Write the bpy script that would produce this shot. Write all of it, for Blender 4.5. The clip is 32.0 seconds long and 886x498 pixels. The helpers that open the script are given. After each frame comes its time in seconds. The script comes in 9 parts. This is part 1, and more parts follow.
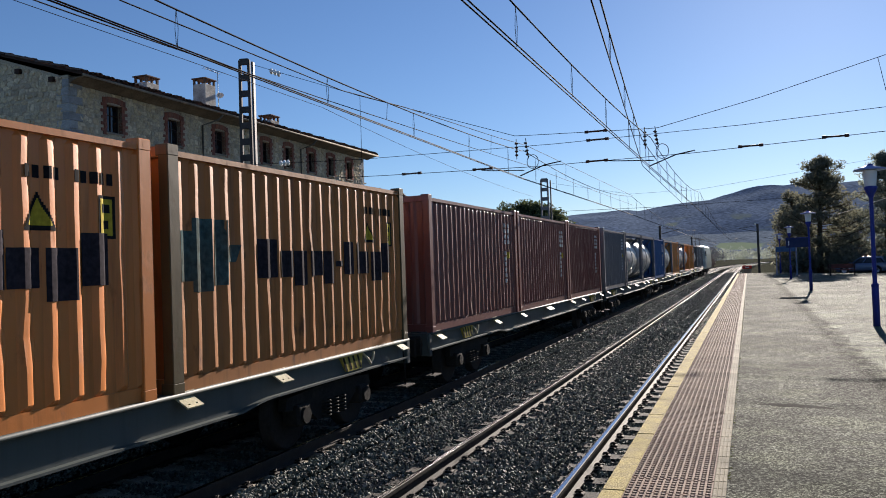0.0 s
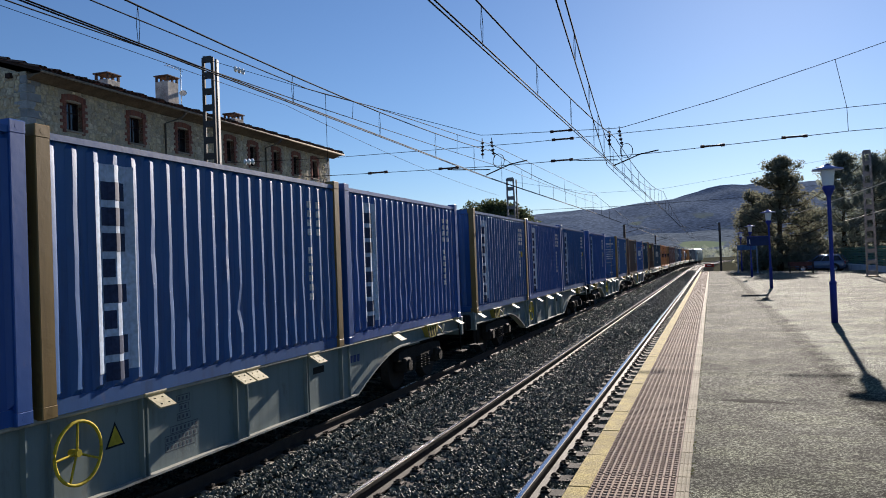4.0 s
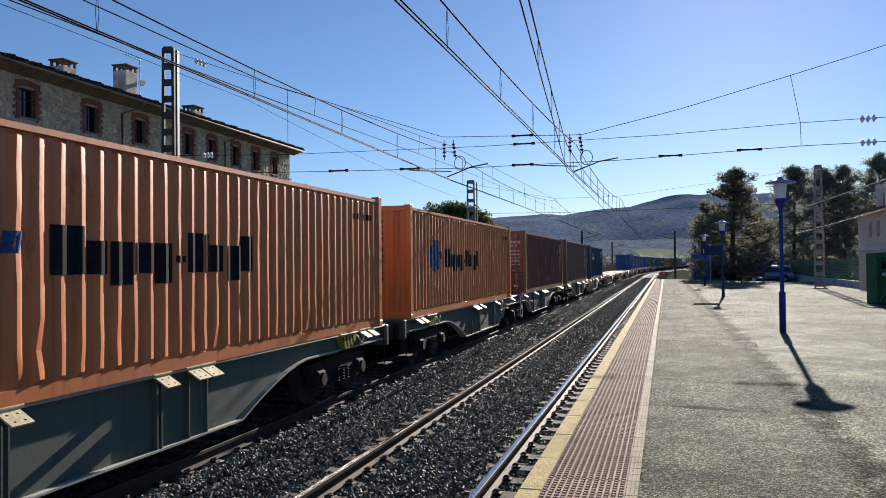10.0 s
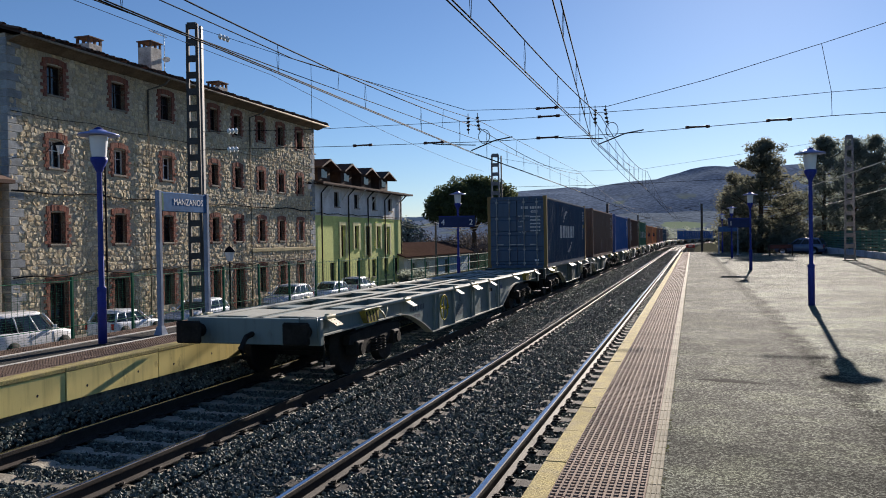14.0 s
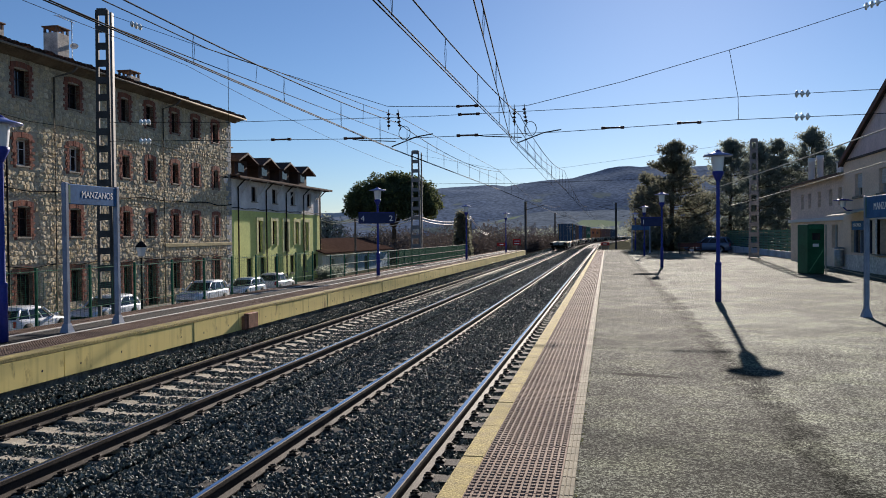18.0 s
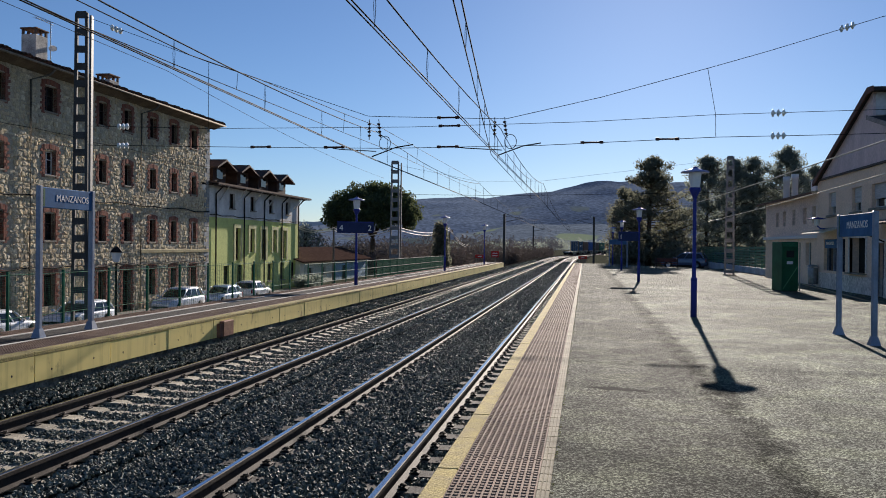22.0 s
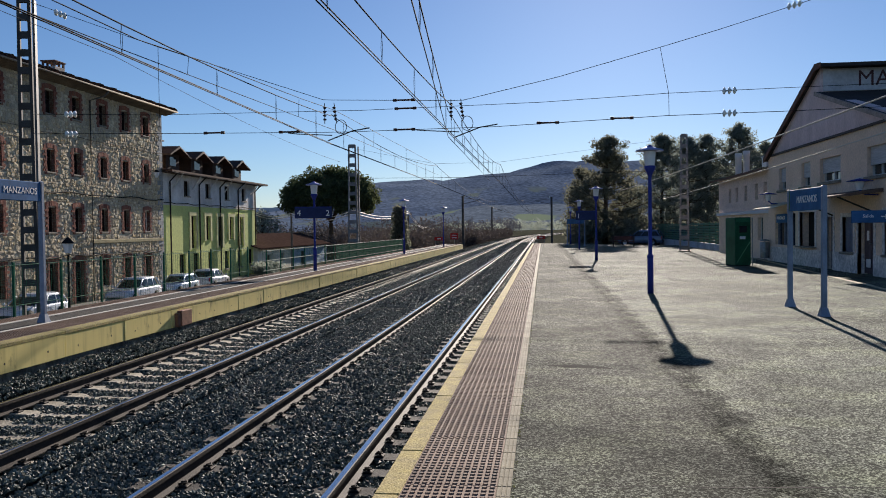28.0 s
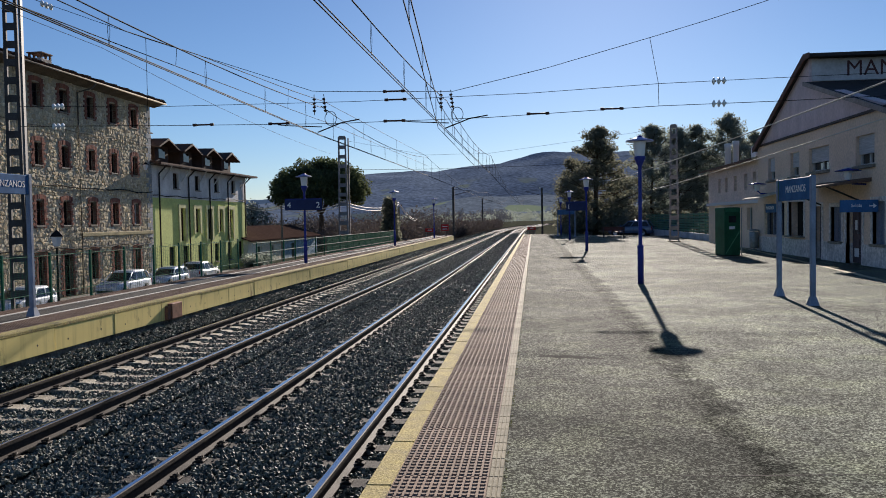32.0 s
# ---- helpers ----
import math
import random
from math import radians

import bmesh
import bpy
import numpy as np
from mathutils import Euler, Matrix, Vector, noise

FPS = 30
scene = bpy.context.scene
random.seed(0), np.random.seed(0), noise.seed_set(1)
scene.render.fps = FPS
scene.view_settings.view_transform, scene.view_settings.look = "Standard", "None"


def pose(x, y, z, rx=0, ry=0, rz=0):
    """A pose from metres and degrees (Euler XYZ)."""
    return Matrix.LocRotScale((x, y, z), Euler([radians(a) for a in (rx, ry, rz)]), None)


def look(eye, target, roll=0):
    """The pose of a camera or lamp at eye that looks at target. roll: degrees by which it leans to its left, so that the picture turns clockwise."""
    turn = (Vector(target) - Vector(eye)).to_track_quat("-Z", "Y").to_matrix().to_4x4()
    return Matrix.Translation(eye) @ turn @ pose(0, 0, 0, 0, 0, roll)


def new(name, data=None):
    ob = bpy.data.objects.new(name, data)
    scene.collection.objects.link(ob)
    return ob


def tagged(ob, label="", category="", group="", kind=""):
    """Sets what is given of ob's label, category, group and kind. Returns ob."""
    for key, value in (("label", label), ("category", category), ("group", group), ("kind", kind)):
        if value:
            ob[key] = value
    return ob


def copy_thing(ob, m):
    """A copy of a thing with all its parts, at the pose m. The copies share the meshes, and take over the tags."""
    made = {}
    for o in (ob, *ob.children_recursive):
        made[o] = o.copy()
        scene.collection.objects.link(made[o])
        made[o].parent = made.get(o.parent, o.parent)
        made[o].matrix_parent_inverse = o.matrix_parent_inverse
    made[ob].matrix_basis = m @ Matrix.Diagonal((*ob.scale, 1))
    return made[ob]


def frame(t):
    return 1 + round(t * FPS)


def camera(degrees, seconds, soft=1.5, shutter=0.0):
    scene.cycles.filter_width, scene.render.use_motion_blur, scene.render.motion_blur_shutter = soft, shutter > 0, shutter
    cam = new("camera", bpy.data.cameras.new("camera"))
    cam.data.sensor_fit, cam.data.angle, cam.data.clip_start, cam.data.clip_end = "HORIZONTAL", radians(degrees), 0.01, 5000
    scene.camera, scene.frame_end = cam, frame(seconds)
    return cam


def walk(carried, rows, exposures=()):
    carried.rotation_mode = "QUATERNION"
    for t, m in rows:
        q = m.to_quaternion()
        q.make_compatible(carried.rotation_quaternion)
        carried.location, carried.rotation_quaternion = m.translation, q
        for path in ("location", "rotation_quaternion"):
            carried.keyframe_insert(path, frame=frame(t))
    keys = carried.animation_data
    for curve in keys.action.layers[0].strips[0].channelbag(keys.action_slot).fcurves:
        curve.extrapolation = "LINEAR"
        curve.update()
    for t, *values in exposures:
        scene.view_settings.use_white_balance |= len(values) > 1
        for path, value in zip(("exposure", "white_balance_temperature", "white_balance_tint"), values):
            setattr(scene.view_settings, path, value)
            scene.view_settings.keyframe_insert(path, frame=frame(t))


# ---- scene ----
EXPOSURES = [(0.0, 1.07, 6650, 16.0), (9.0, 1.08, 6650, 16.0), (10.0, 1.14, 6650, 16.0), (13.5, 1.06, 6650, 16.0), (16.0, 0.95, 6650, 16.0), (32.0, 0.92, 6650, 16.0)]
PATH = [
    (0.0, pose(0, 0, 1.68, 91.26, 2.02, 20.73)),
    (0.5, pose(0, 0, 1.68, 91.51, 1.94, 20.36)),
    (1.0, pose(0, 0, 1.68, 91.52, 2.04, 20.22)),
    (1.5, pose(0, 0, 1.68, 91.47, 2.09, 20.18)),
    (2.0, pose(0, 0, 1.68, 91.41, 2.19, 20.17)),
    (2.5, pose(0, 0, 1.68, 91.31, 2.25, 20.17)),
    (3.0, pose(0, 0, 1.68, 91.30, 2.37, 20.13)),
    (3.5, pose(0, 0, 1.68, 91.22, 2.40, 19.71)),
    (4.0, pose(0, 0, 1.68, 91.11, 2.20, 18.35)),
    (4.5, pose(0, 0, 1.68, 91.10, 2.07, 17.76)),
    (6.5, pose(0, 0, 1.68, 90.93, 2.41, 17.67)),
    (7.0, pose(0, 0, 1.68, 90.90, 2.48, 17.64)),
    (7.5, pose(0, 0, 1.68, 90.87, 2.46, 17.56)),
    (8.0, pose(0, 0, 1.68, 90.80, 2.53, 17.53)),
    (8.5, pose(0, 0, 1.68, 90.77, 2.50, 17.47)),
    (9.0, pose(0, 0, 1.68, 90.80, 2.22, 17.24)),
    (9.5, pose(0, 0, 1.68, 90.82, 2.10, 17.08)),
    (10.0, pose(0, 0, 1.68, 91.11, 0.59, 15.40)),
    (10.5, pose(0, 0, 1.68, 90.04, 0.38, 12.13)),
    (11.0, pose(0, 0, 1.68, 89.95, 0.51, 12.13)),
    (11.5, pose(0, 0, 1.68, 90.20, 0.64, 15.30)),
    (12.0, pose(0, 0, 1.68, 89.79, 0.57, 16.58)),
    (12.5, pose(0, 0, 1.68, 89.56, 0.58, 17.11)),
    (13.0, pose(0, 0, 1.68, 89.43, 0.61, 17.28)),
    (13.5, pose(0, 0, 1.68, 89.38, 0.77, 17.30)),
    (15.5, pose(0, 0, 1.68, 88.87, 0.98, 15.50)),
    (16.0, pose(0, 0, 1.68, 88.77, 0.75, 14.44)),
    (16.5, pose(0, 0, 1.68, 88.73, 0.67, 13.55)),
    (17.0, pose(0, 0, 1.68, 88.75, 0.57, 12.74)),
    (17.5, pose(0, 0, 1.68, 88.82, 0.53, 12.08)),
    (18.0, pose(0, 0, 1.68, 88.98, 0.48, 11.46)),
    (18.5, pose(0, 0, 1.68, 89.03, 0.51, 11.23)),
    (19.0, pose(0, 0, 1.68, 88.94, 0.57, 11.26)),
    (19.5, pose(0, 0, 1.68, 88.90, 0.65, 11.24)),
    (20.0, pose(0, 0, 1.68, 88.88, 0.65, 11.18)),
    (20.5, pose(0, 0, 1.68, 89.22, 0.02, 10.86)),
    (21.0, pose(0, 0, 1.68, 89.51, -0.41, 10.39)),
    (21.5, pose(0, 0, 1.68, 89.72, -0.60, 10.08)),
    (22.0, pose(0, 0, 1.68, 89.76, -0.57, 9.94)),
    (22.5, pose(0, 0, 1.68, 89.72, -0.44, 9.79)),
    (23.0, pose(0, 0, 1.68, 89.74, -0.26, 9.52)),
    (23.5, pose(0, 0, 1.68, 89.71, -0.09, 9.27)),
    (24.0, pose(0, 0, 1.68, 89.66, 0.07, 9.12)),
    (24.5, pose(0, 0, 1.68, 89.60, 0.15, 9.09)),
    (25.0, pose(0, 0, 1.68, 89.56, 0.24, 8.98)),
    (25.5, pose(0, 0, 1.68, 89.50, 0.41, 8.63)),
    (26.0, pose(0, 0, 1.68, 89.26, 0.47, 7.99)),
    (26.5, pose(0, 0, 1.68, 88.98, 0.51, 7.53)),
    (28.5, pose(0, 0, 1.68, 88.46, 0.80, 6.98)),
    (29.0, pose(0, 0, 1.68, 88.40, 0.88, 6.97)),
    (29.5, pose(0, 0, 1.68, 88.35, 0.92, 6.93)),
    (30.0, pose(0, 0, 1.68, 88.30, 1.01, 6.91)),
    (30.5, pose(0, 0, 1.68, 88.21, 1.09, 6.87)),
    (31.0, pose(0, 0, 1.68, 88.13, 1.19, 6.85)),
    (31.5, pose(0, 0, 1.68, 88.02, 1.12, 6.61)),
    (32.0, pose(0, 0, 1.68, 87.91, 1.01, 6.37)),
]
cam = camera(57.47, 32.0, 0.95)
walk(cam, PATH, EXPOSURES)

# ---- sky and sun ----
SUN_AZ, SUN_EL = 5.0, 18.9
world = bpy.data.worlds.new("sky")
scene.world = world
world.use_nodes = True
wn = world.node_tree.nodes
sky = wn.new("ShaderNodeTexSky")
sky.sky_type, sky.sun_disc = "NISHITA", False
sky.sun_elevation, sky.sun_rotation = radians(SUN_EL), radians(SUN_AZ)
sky.air_density, sky.dust_density, sky.ozone_density, sky.altitude = 1.0, 0.16, 6.2, 500
world.node_tree.links.new(sky.outputs[0], wn["Background"].inputs[0])
wn["Background"].inputs[1].default_value = 0.05
sun = new("sun", bpy.data.lights.new("sun", "SUN"))
sun.data.energy, sun.data.angle, sun.data.color = 5.0, radians(0.5), (1.0, 0.93, 0.82)
_a, _e = radians(SUN_AZ), radians(SUN_EL)
sun.matrix_world = look((0, 0, 60), (-math.sin(_a) * math.cos(_e), -math.cos(_a) * math.cos(_e), 60 - math.sin(_e)))

# ---- materials ----
MATS = {}


def surf(name, col, rough=0.7, metal=0.0, col2=None, scale=1.5, fine=25.0, var=0.25, bump=0.15, bscale=60.0,
         stretch=(1, 1, 1), rand=0.0, world_space=False, contrast=(0.35, 0.65), spec=0.15, grain=(4, 0.5)):
    """A weathered surface: two colours mixed by broad noise, fine grain on top, and relief."""
    if name in MATS:
        return MATS[name]
    m = bpy.data.materials.new(name)
    m.use_nodes = True
    nt = m.node_tree
    n, l = nt.nodes, nt.links
    b = n["Principled BSDF"]
    b.inputs["Roughness"].default_value, b.inputs["Metallic"].default_value = rough, metal
    b.inputs["Specular IOR Level"].default_value = spec
    tc = n.new("ShaderNodeTexCoord") if not world_space else n.new("ShaderNodeNewGeometry")
    src = tc.outputs["Object"] if not world_space else tc.outputs["Position"]
    mp = n.new("ShaderNodeMapping")
    mp.inputs["Scale"].default_value = stretch
    l.new(src, mp.inputs[0])
    big = n.new("ShaderNodeTexNoise")
    big.inputs["Scale"].default_value, big.inputs["Detail"].default_value, big.inputs["Roughness"].default_value = scale, 6, 0.62
    l.new(mp.outputs[0], big.inputs[0])
    ramp = n.new("ShaderNodeMapRange")
    ramp.inputs[1].default_value, ramp.inputs[2].default_value = contrast
    l.new(big.outputs[0], ramp.inputs[0])
    mix = n.new("ShaderNodeMix")
    mix.data_type = "RGBA"
    mix.inputs[6].default_value, mix.inputs[7].default_value = (*col, 1), (*(col2 or tuple(c * 0.65 for c in col)), 1)
    l.new(ramp.outputs[0], mix.inputs[0])
    sm = n.new("ShaderNodeTexNoise")
    sm.inputs["Scale"].default_value, sm.inputs["Detail"].default_value, sm.inputs["Roughness"].default_value = fine, grain[0], grain[1]
    l.new(mp.outputs[0], sm.inputs[0])
    r2 = n.new("ShaderNodeMapRange")
    r2.inputs[1].default_value, r2.inputs[2].default_value, r2.inputs[3].default_value, r2.inputs[4].default_value = 0.3, 0.7, 1 - var, 1 + var
    l.new(sm.outputs[0], r2.inputs[0])
    val = r2.outputs[0]
    if rand:
        oi = n.new("ShaderNodeObjectInfo")
        r3 = n.new("ShaderNodeMapRange")
        r3.inputs[3].default_value, r3.inputs[4].default_value = 1 - rand, 1 + rand
        l.new(oi.outputs["Random"], r3.inputs[0])
        mu = n.new("ShaderNodeMath")
        mu.operation = "MULTIPLY"
        l.new(val, mu.inputs[0]), l.new(r3.outputs[0], mu.inputs[1])
        val = mu.outputs[0]
    vm = n.new("ShaderNodeVectorMath")
    vm.operation = "SCALE"
    l.new(mix.outputs[2], vm.inputs[0]), l.new(val, vm.inputs["Scale"])
    l.new(vm.outputs[0], b.inputs["Base Color"])
    if bump:
        bn = n.new("ShaderNodeTexNoise")
        bn.inputs["Scale"].default_value, bn.inputs["Detail"].default_value = bscale, 3
        l.new(mp.outputs[0], bn.inputs[0])
        bp = n.new("ShaderNodeBump")
        bp.inputs["Strength"].default_value, bp.inputs["Distance"].default_value = bump, 0.02
        l.new(bn.outputs[0], bp.inputs["Height"])
        l.new(bp.outputs[0], b.inputs["Normal"])
    MATS[name] = m
    return m


def island(name, cols, rough=0.8, bump=0.2, bscale=40.0, spec=0.1, thin=0.0):
    """Pieces joined in one mesh, each with its own tone out of a ramp."""
    if name in MATS:
        return MATS[name]
    m = bpy.data.materials.new(name)
    m.use_nodes = True
    nt = m.node_tree
    n, l = nt.nodes, nt.links
    b = n["Principled BSDF"]
    b.inputs["Roughness"].default_value = rough
    b.inputs["Specular IOR Level"].default_value = spec
    g = n.new("ShaderNodeNewGeometry")
    cr = n.new("ShaderNodeValToRGB")
    while len(cr.color_ramp.elements) < len(cols):
        cr.color_ramp.elements.new(0.5)
    for k, c in enumerate(cols):
        cr.color_ramp.elements[k].position, cr.color_ramp.elements[k].color = k / (len(cols) - 1), (*c, 1)
    l.new(g.outputs["Random Per Island"], cr.inputs[0])
    no = n.new("ShaderNodeTexNoise")
    no.inputs["Scale"].default_value, no.inputs["Detail"].default_value = bscale, 4
    l.new(g.outputs["Position"], no.inputs[0])
    r2 = n.new("ShaderNodeMapRange")
    r2.inputs[1].default_value, r2.inputs[2].default_value, r2.inputs[3].default_value, r2.inputs[4].default_value = 0.3, 0.7, 0.75, 1.25
    l.new(no.outputs[0], r2.inputs[0])
    vm = n.new("ShaderNodeVectorMath")
    vm.operation = "SCALE"
    l.new(cr.outputs[0], vm.inputs[0]), l.new(r2.outputs[0], vm.inputs["Scale"])
    l.new(vm.outputs[0], b.inputs["Base Color"])
    if bump:
        bp = n.new("ShaderNodeBump")
        bp.inputs["Strength"].default_value, bp.inputs["Distance"].default_value = bump, 0.02
        l.new(no.outputs[0], bp.inputs["Height"]), l.new(bp.outputs[0], b.inputs["Normal"])
    if thin:
        tr = n.new("ShaderNodeBsdfTranslucent")
        mx = n.new("ShaderNodeMixShader")
        mx.inputs[0].default_value = thin
        l.new(vm.outputs[0], tr.inputs[0]), l.new(b.outputs[0], mx.inputs[1]), l.new(tr.outputs[0], mx.inputs[2])
        l.new(mx.outputs[0], n["Material Output"].inputs[0])
    MATS[name] = m
    return m


def paint(name, col, rust=0.5, rough=0.40, dirt=0.6, spec=0.5):
    """Old container or wagon paint: faded, streaked downwards, with rust breaking through."""
    if name in MATS:
        return MATS[name]
    m = bpy.data.materials.new(name)
    m.use_nodes = True
    nt = m.node_tree
    n, l = nt.nodes, nt.links
    b = n["Principled BSDF"]
    b.inputs["Specular IOR Level"].default_value = spec
    tc = n.new("ShaderNodeTexCoord")
    oi = n.new("ShaderNodeObjectInfo")
    off = n.new("ShaderNodeVectorMath")
    off.operation = "SCALE"
    off.inputs[0].default_value = (7, 13, 3)
    l.new(oi.outputs["Random"], off.inputs["Scale"])
    add = n.new("ShaderNodeVectorMath")
    l.new(tc.outputs["Object"], add.inputs[0]), l.new(off.outputs[0], add.inputs[1])

    def tex(scale, stretch, lo, hi):
        mp = n.new("ShaderNodeMapping")
        mp.inputs["Scale"].default_value = stretch
        l.new(add.outputs[0], mp.inputs[0])
        t = n.new("ShaderNodeTexNoise")
        t.inputs["Scale"].default_value, t.inputs["Detail"].default_value, t.inputs["Roughness"].default_value = scale, 7, 0.65
        l.new(mp.outputs[0], t.inputs[0])
        r = n.new("ShaderNodeMapRange")
        r.inputs[1].default_value, r.inputs[2].default_value = lo, hi
        l.new(t.outputs[0], r.inputs[0])
        return r.outputs[0]

    def mixc(f, a, c, k):
        mx = n.new("ShaderNodeMix")
        mx.data_type = "RGBA"
        mu = n.new("ShaderNodeMath")
        mu.operation = "MULTIPLY"
        l.new(f, mu.inputs[0])
        mu.inputs[1].default_value = k
        l.new(mu.outputs[0], mx.inputs[0])
        if isinstance(a, tuple):
            mx.inputs[6].default_value = (*a, 1)
        else:
            l.new(a, mx.inputs[6])
        mx.inputs[7].default_value = (*c, 1)
        return mx.outputs[2]

    faded = tuple(0.9 * c + 0.1 * (0.07 + 0.4 * sum(col) / 3) for c in col)
    c1 = mixc(tex(0.9, (1, 1, 0.6), 0.35, 0.7), col, faded, 0.8)
    c2 = mixc(tex(6, (1, 1, 0.07), 0.5, 0.75), c1, tuple(c * 0.35 for c in col), dirt)
    rustf = tex(3.2, (1, 1, 0.5), 0.60, 0.70)
    c3 = mixc(rustf, c2, (0.10, 0.045, 0.022), rust)
    l.new(c3, b.inputs["Base Color"])
    rr = n.new("ShaderNodeMapRange")
    rr.inputs[3].default_value, rr.inputs[4].default_value = rough, 0.85
    l.new(rustf, rr.inputs[0])
    l.new(rr.outputs[0], b.inputs["Roughness"])
    bp = n.new("ShaderNodeBump")
    bp.inputs["Strength"].default_value, bp.inputs["Distance"].default_value = 0.1, 0.02
    l.new(tex(5, (1, 1, 1), 0.2, 0.8), bp.inputs["Height"]), l.new(bp.outputs[0], b.inputs["Normal"])
    MATS[name] = m
    return m


def plain(name, col, rough=0.5, metal=0.0):
    if name in MATS:
        return MATS[name]
    m = bpy.data.materials.new(name)
    m.use_nodes = True
    b = m.node_tree.nodes["Principled BSDF"]
    b.inputs["Base Color"].default_value, b.inputs["Roughness"].default_value, b.inputs["Metallic"].default_value = (*col, 1), rough, metal
    b.inputs["Specular IOR Level"].default_value = 0.5 if metal or rough < 0.3 else 0.2
    MATS[name] = m
    return m


def glassy(name, col, alpha=1.0, rough=0.05):
    m = plain(name, col, rough)
    b = m.node_tree.nodes["Principled BSDF"]
    b.inputs["IOR"].default_value = 1.5
    if alpha < 1:
        b.inputs["Transmission Weight"].default_value = alpha
    return m


def aggregate(name, tone, joint_x=1.58):
    """Worn asphalt: stone chips in a dark binder, broad mottling, older paving and a ragged tarred joint beside the tactile strip."""
    m = bpy.data.materials.new(name)
    m.use_nodes = True
    n, l = m.node_tree.nodes, m.node_tree.links
    b = n["Principled BSDF"]
    b.inputs["Roughness"].default_value, b.inputs["Specular IOR Level"].default_value = 0.9, 0.15
    geo = n.new("ShaderNodeNewGeometry")
    pos = geo.outputs["Position"]

    def link(value, socket):
        if isinstance(value, (int, float)):
            socket.default_value = value
        else:
            l.new(value, socket)

    def calc(op, u, w=0.0):
        k = n.new("ShaderNodeMath")
        k.operation = op
        link(u, k.inputs[0]), link(w, k.inputs[1])
        return k.outputs[0]

    def span(u, lo, hi, to_lo=0.0, to_hi=1.0):
        k = n.new("ShaderNodeMapRange")
        k.interpolation_type = "SMOOTHSTEP"
        link(u, k.inputs[0])
        for i, q in enumerate((lo, hi, to_lo, to_hi)):
            k.inputs[1 + i].default_value = q
        return k.outputs[0]

    def cloud(scale, detail=5, rough=0.6):
        k = n.new("ShaderNodeTexNoise")
        k.inputs["Scale"].default_value, k.inputs["Detail"].default_value, k.inputs["Roughness"].default_value = scale, detail, rough
        l.new(pos, k.inputs["Vector"])
        return k.outputs[0]

    xyz = n.new("ShaderNodeSeparateXYZ")
    l.new(pos, xyz.inputs[0])
    broad, mid, fine, clump = cloud(0.33), cloud(1.3), cloud(5.0, 5, 0.7), cloud(19.0, 4, 0.75)
    chips = []
    for cell in (70.0, 118.0):
        vo = n.new("ShaderNodeTexVoronoi")
        vo.inputs["Scale"].default_value = cell
        l.new(pos, vo.inputs["Vector"])
        rgb = n.new("ShaderNodeSeparateColor")
        l.new(vo.outputs["Color"], rgb.inputs[0])
        chips.append(rgb)
    x = calc("ADD", xyz.outputs[0], calc("ADD", calc("MULTIPLY", calc("SUBTRACT", mid, 0.5), 0.55), calc("MULTIPLY", calc("SUBTRACT", fine, 0.5), 0.35)))
    older = span(x, joint_x - 0.3, joint_x + 0.2, 1.0, 0.0)
    seam = span(calc("ABSOLUTE", calc("SUBTRACT", x, joint_x)), 0.06, 0.30, 1.0, 0.0)
    v = calc("MULTIPLY", span(broad, 0.42, 0.58, 0.78, 1.12), span(mid, 0.42, 0.60, 0.82, 1.12))
    v = calc("MULTIPLY", v, span(older, 0.0, 1.0, 1.06, 0.6))
    tar = calc("MULTIPLY", seam, span(fine, 0.36, 0.54))
    v = calc("MULTIPLY", v, span(fine, 0.42, 0.58, 0.92, 1.08))
    v = calc("MULTIPLY", v, span(clump, 0.42, 0.60, 0.93, 1.08))
    v = calc("MULTIPLY", v, span(chips[0].outputs[0], 0.35, 1.0, 0.42, 2.3))
    v = calc("MULTIPLY", v, span(chips[1].outputs[0], 0.0, 1.0, 0.5, 1.6))
    l.new(calc("MULTIPLY", span(v, 0.1, 2.1, 0.02, 0.225), span(tar, 0.0, 1.0, 1.0, 0.25)), b.inputs["Specular IOR Level"])
    v = calc("MULTIPLY", v, span(tar, 0.0, 1.0, 1.0, 0.42))
    mx = n.new("ShaderNodeMix")
    mx.data_type = "RGBA"
    mx.inputs[6].default_value, mx.inputs[7].default_value = (*tone, 1), (tone[0] * 0.97, tone[1] * 1.0, tone[2] * 0.82, 1)
    l.new(span(mid, 0.42, 0.66), mx.inputs[0])
    vm = n.new("ShaderNodeVectorMath")
    vm.operation = "SCALE"
    l.new(mx.outputs[2], vm.inputs[0]), l.new(v, vm.inputs["Scale"])
    l.new(vm.outputs[0], b.inputs["Base Color"])
    bp = n.new("ShaderNodeBump")
    bp.inputs["Strength"].default_value, bp.inputs["Distance"].default_value = 0.9, 0.012
    l.new(calc("ADD", chips[0].outputs[1], calc("MULTIPLY", clump, 0.5)), bp.inputs["Height"]), l.new(bp.outputs[0], b.inputs["Normal"])
    MATS[name] = m
    return m


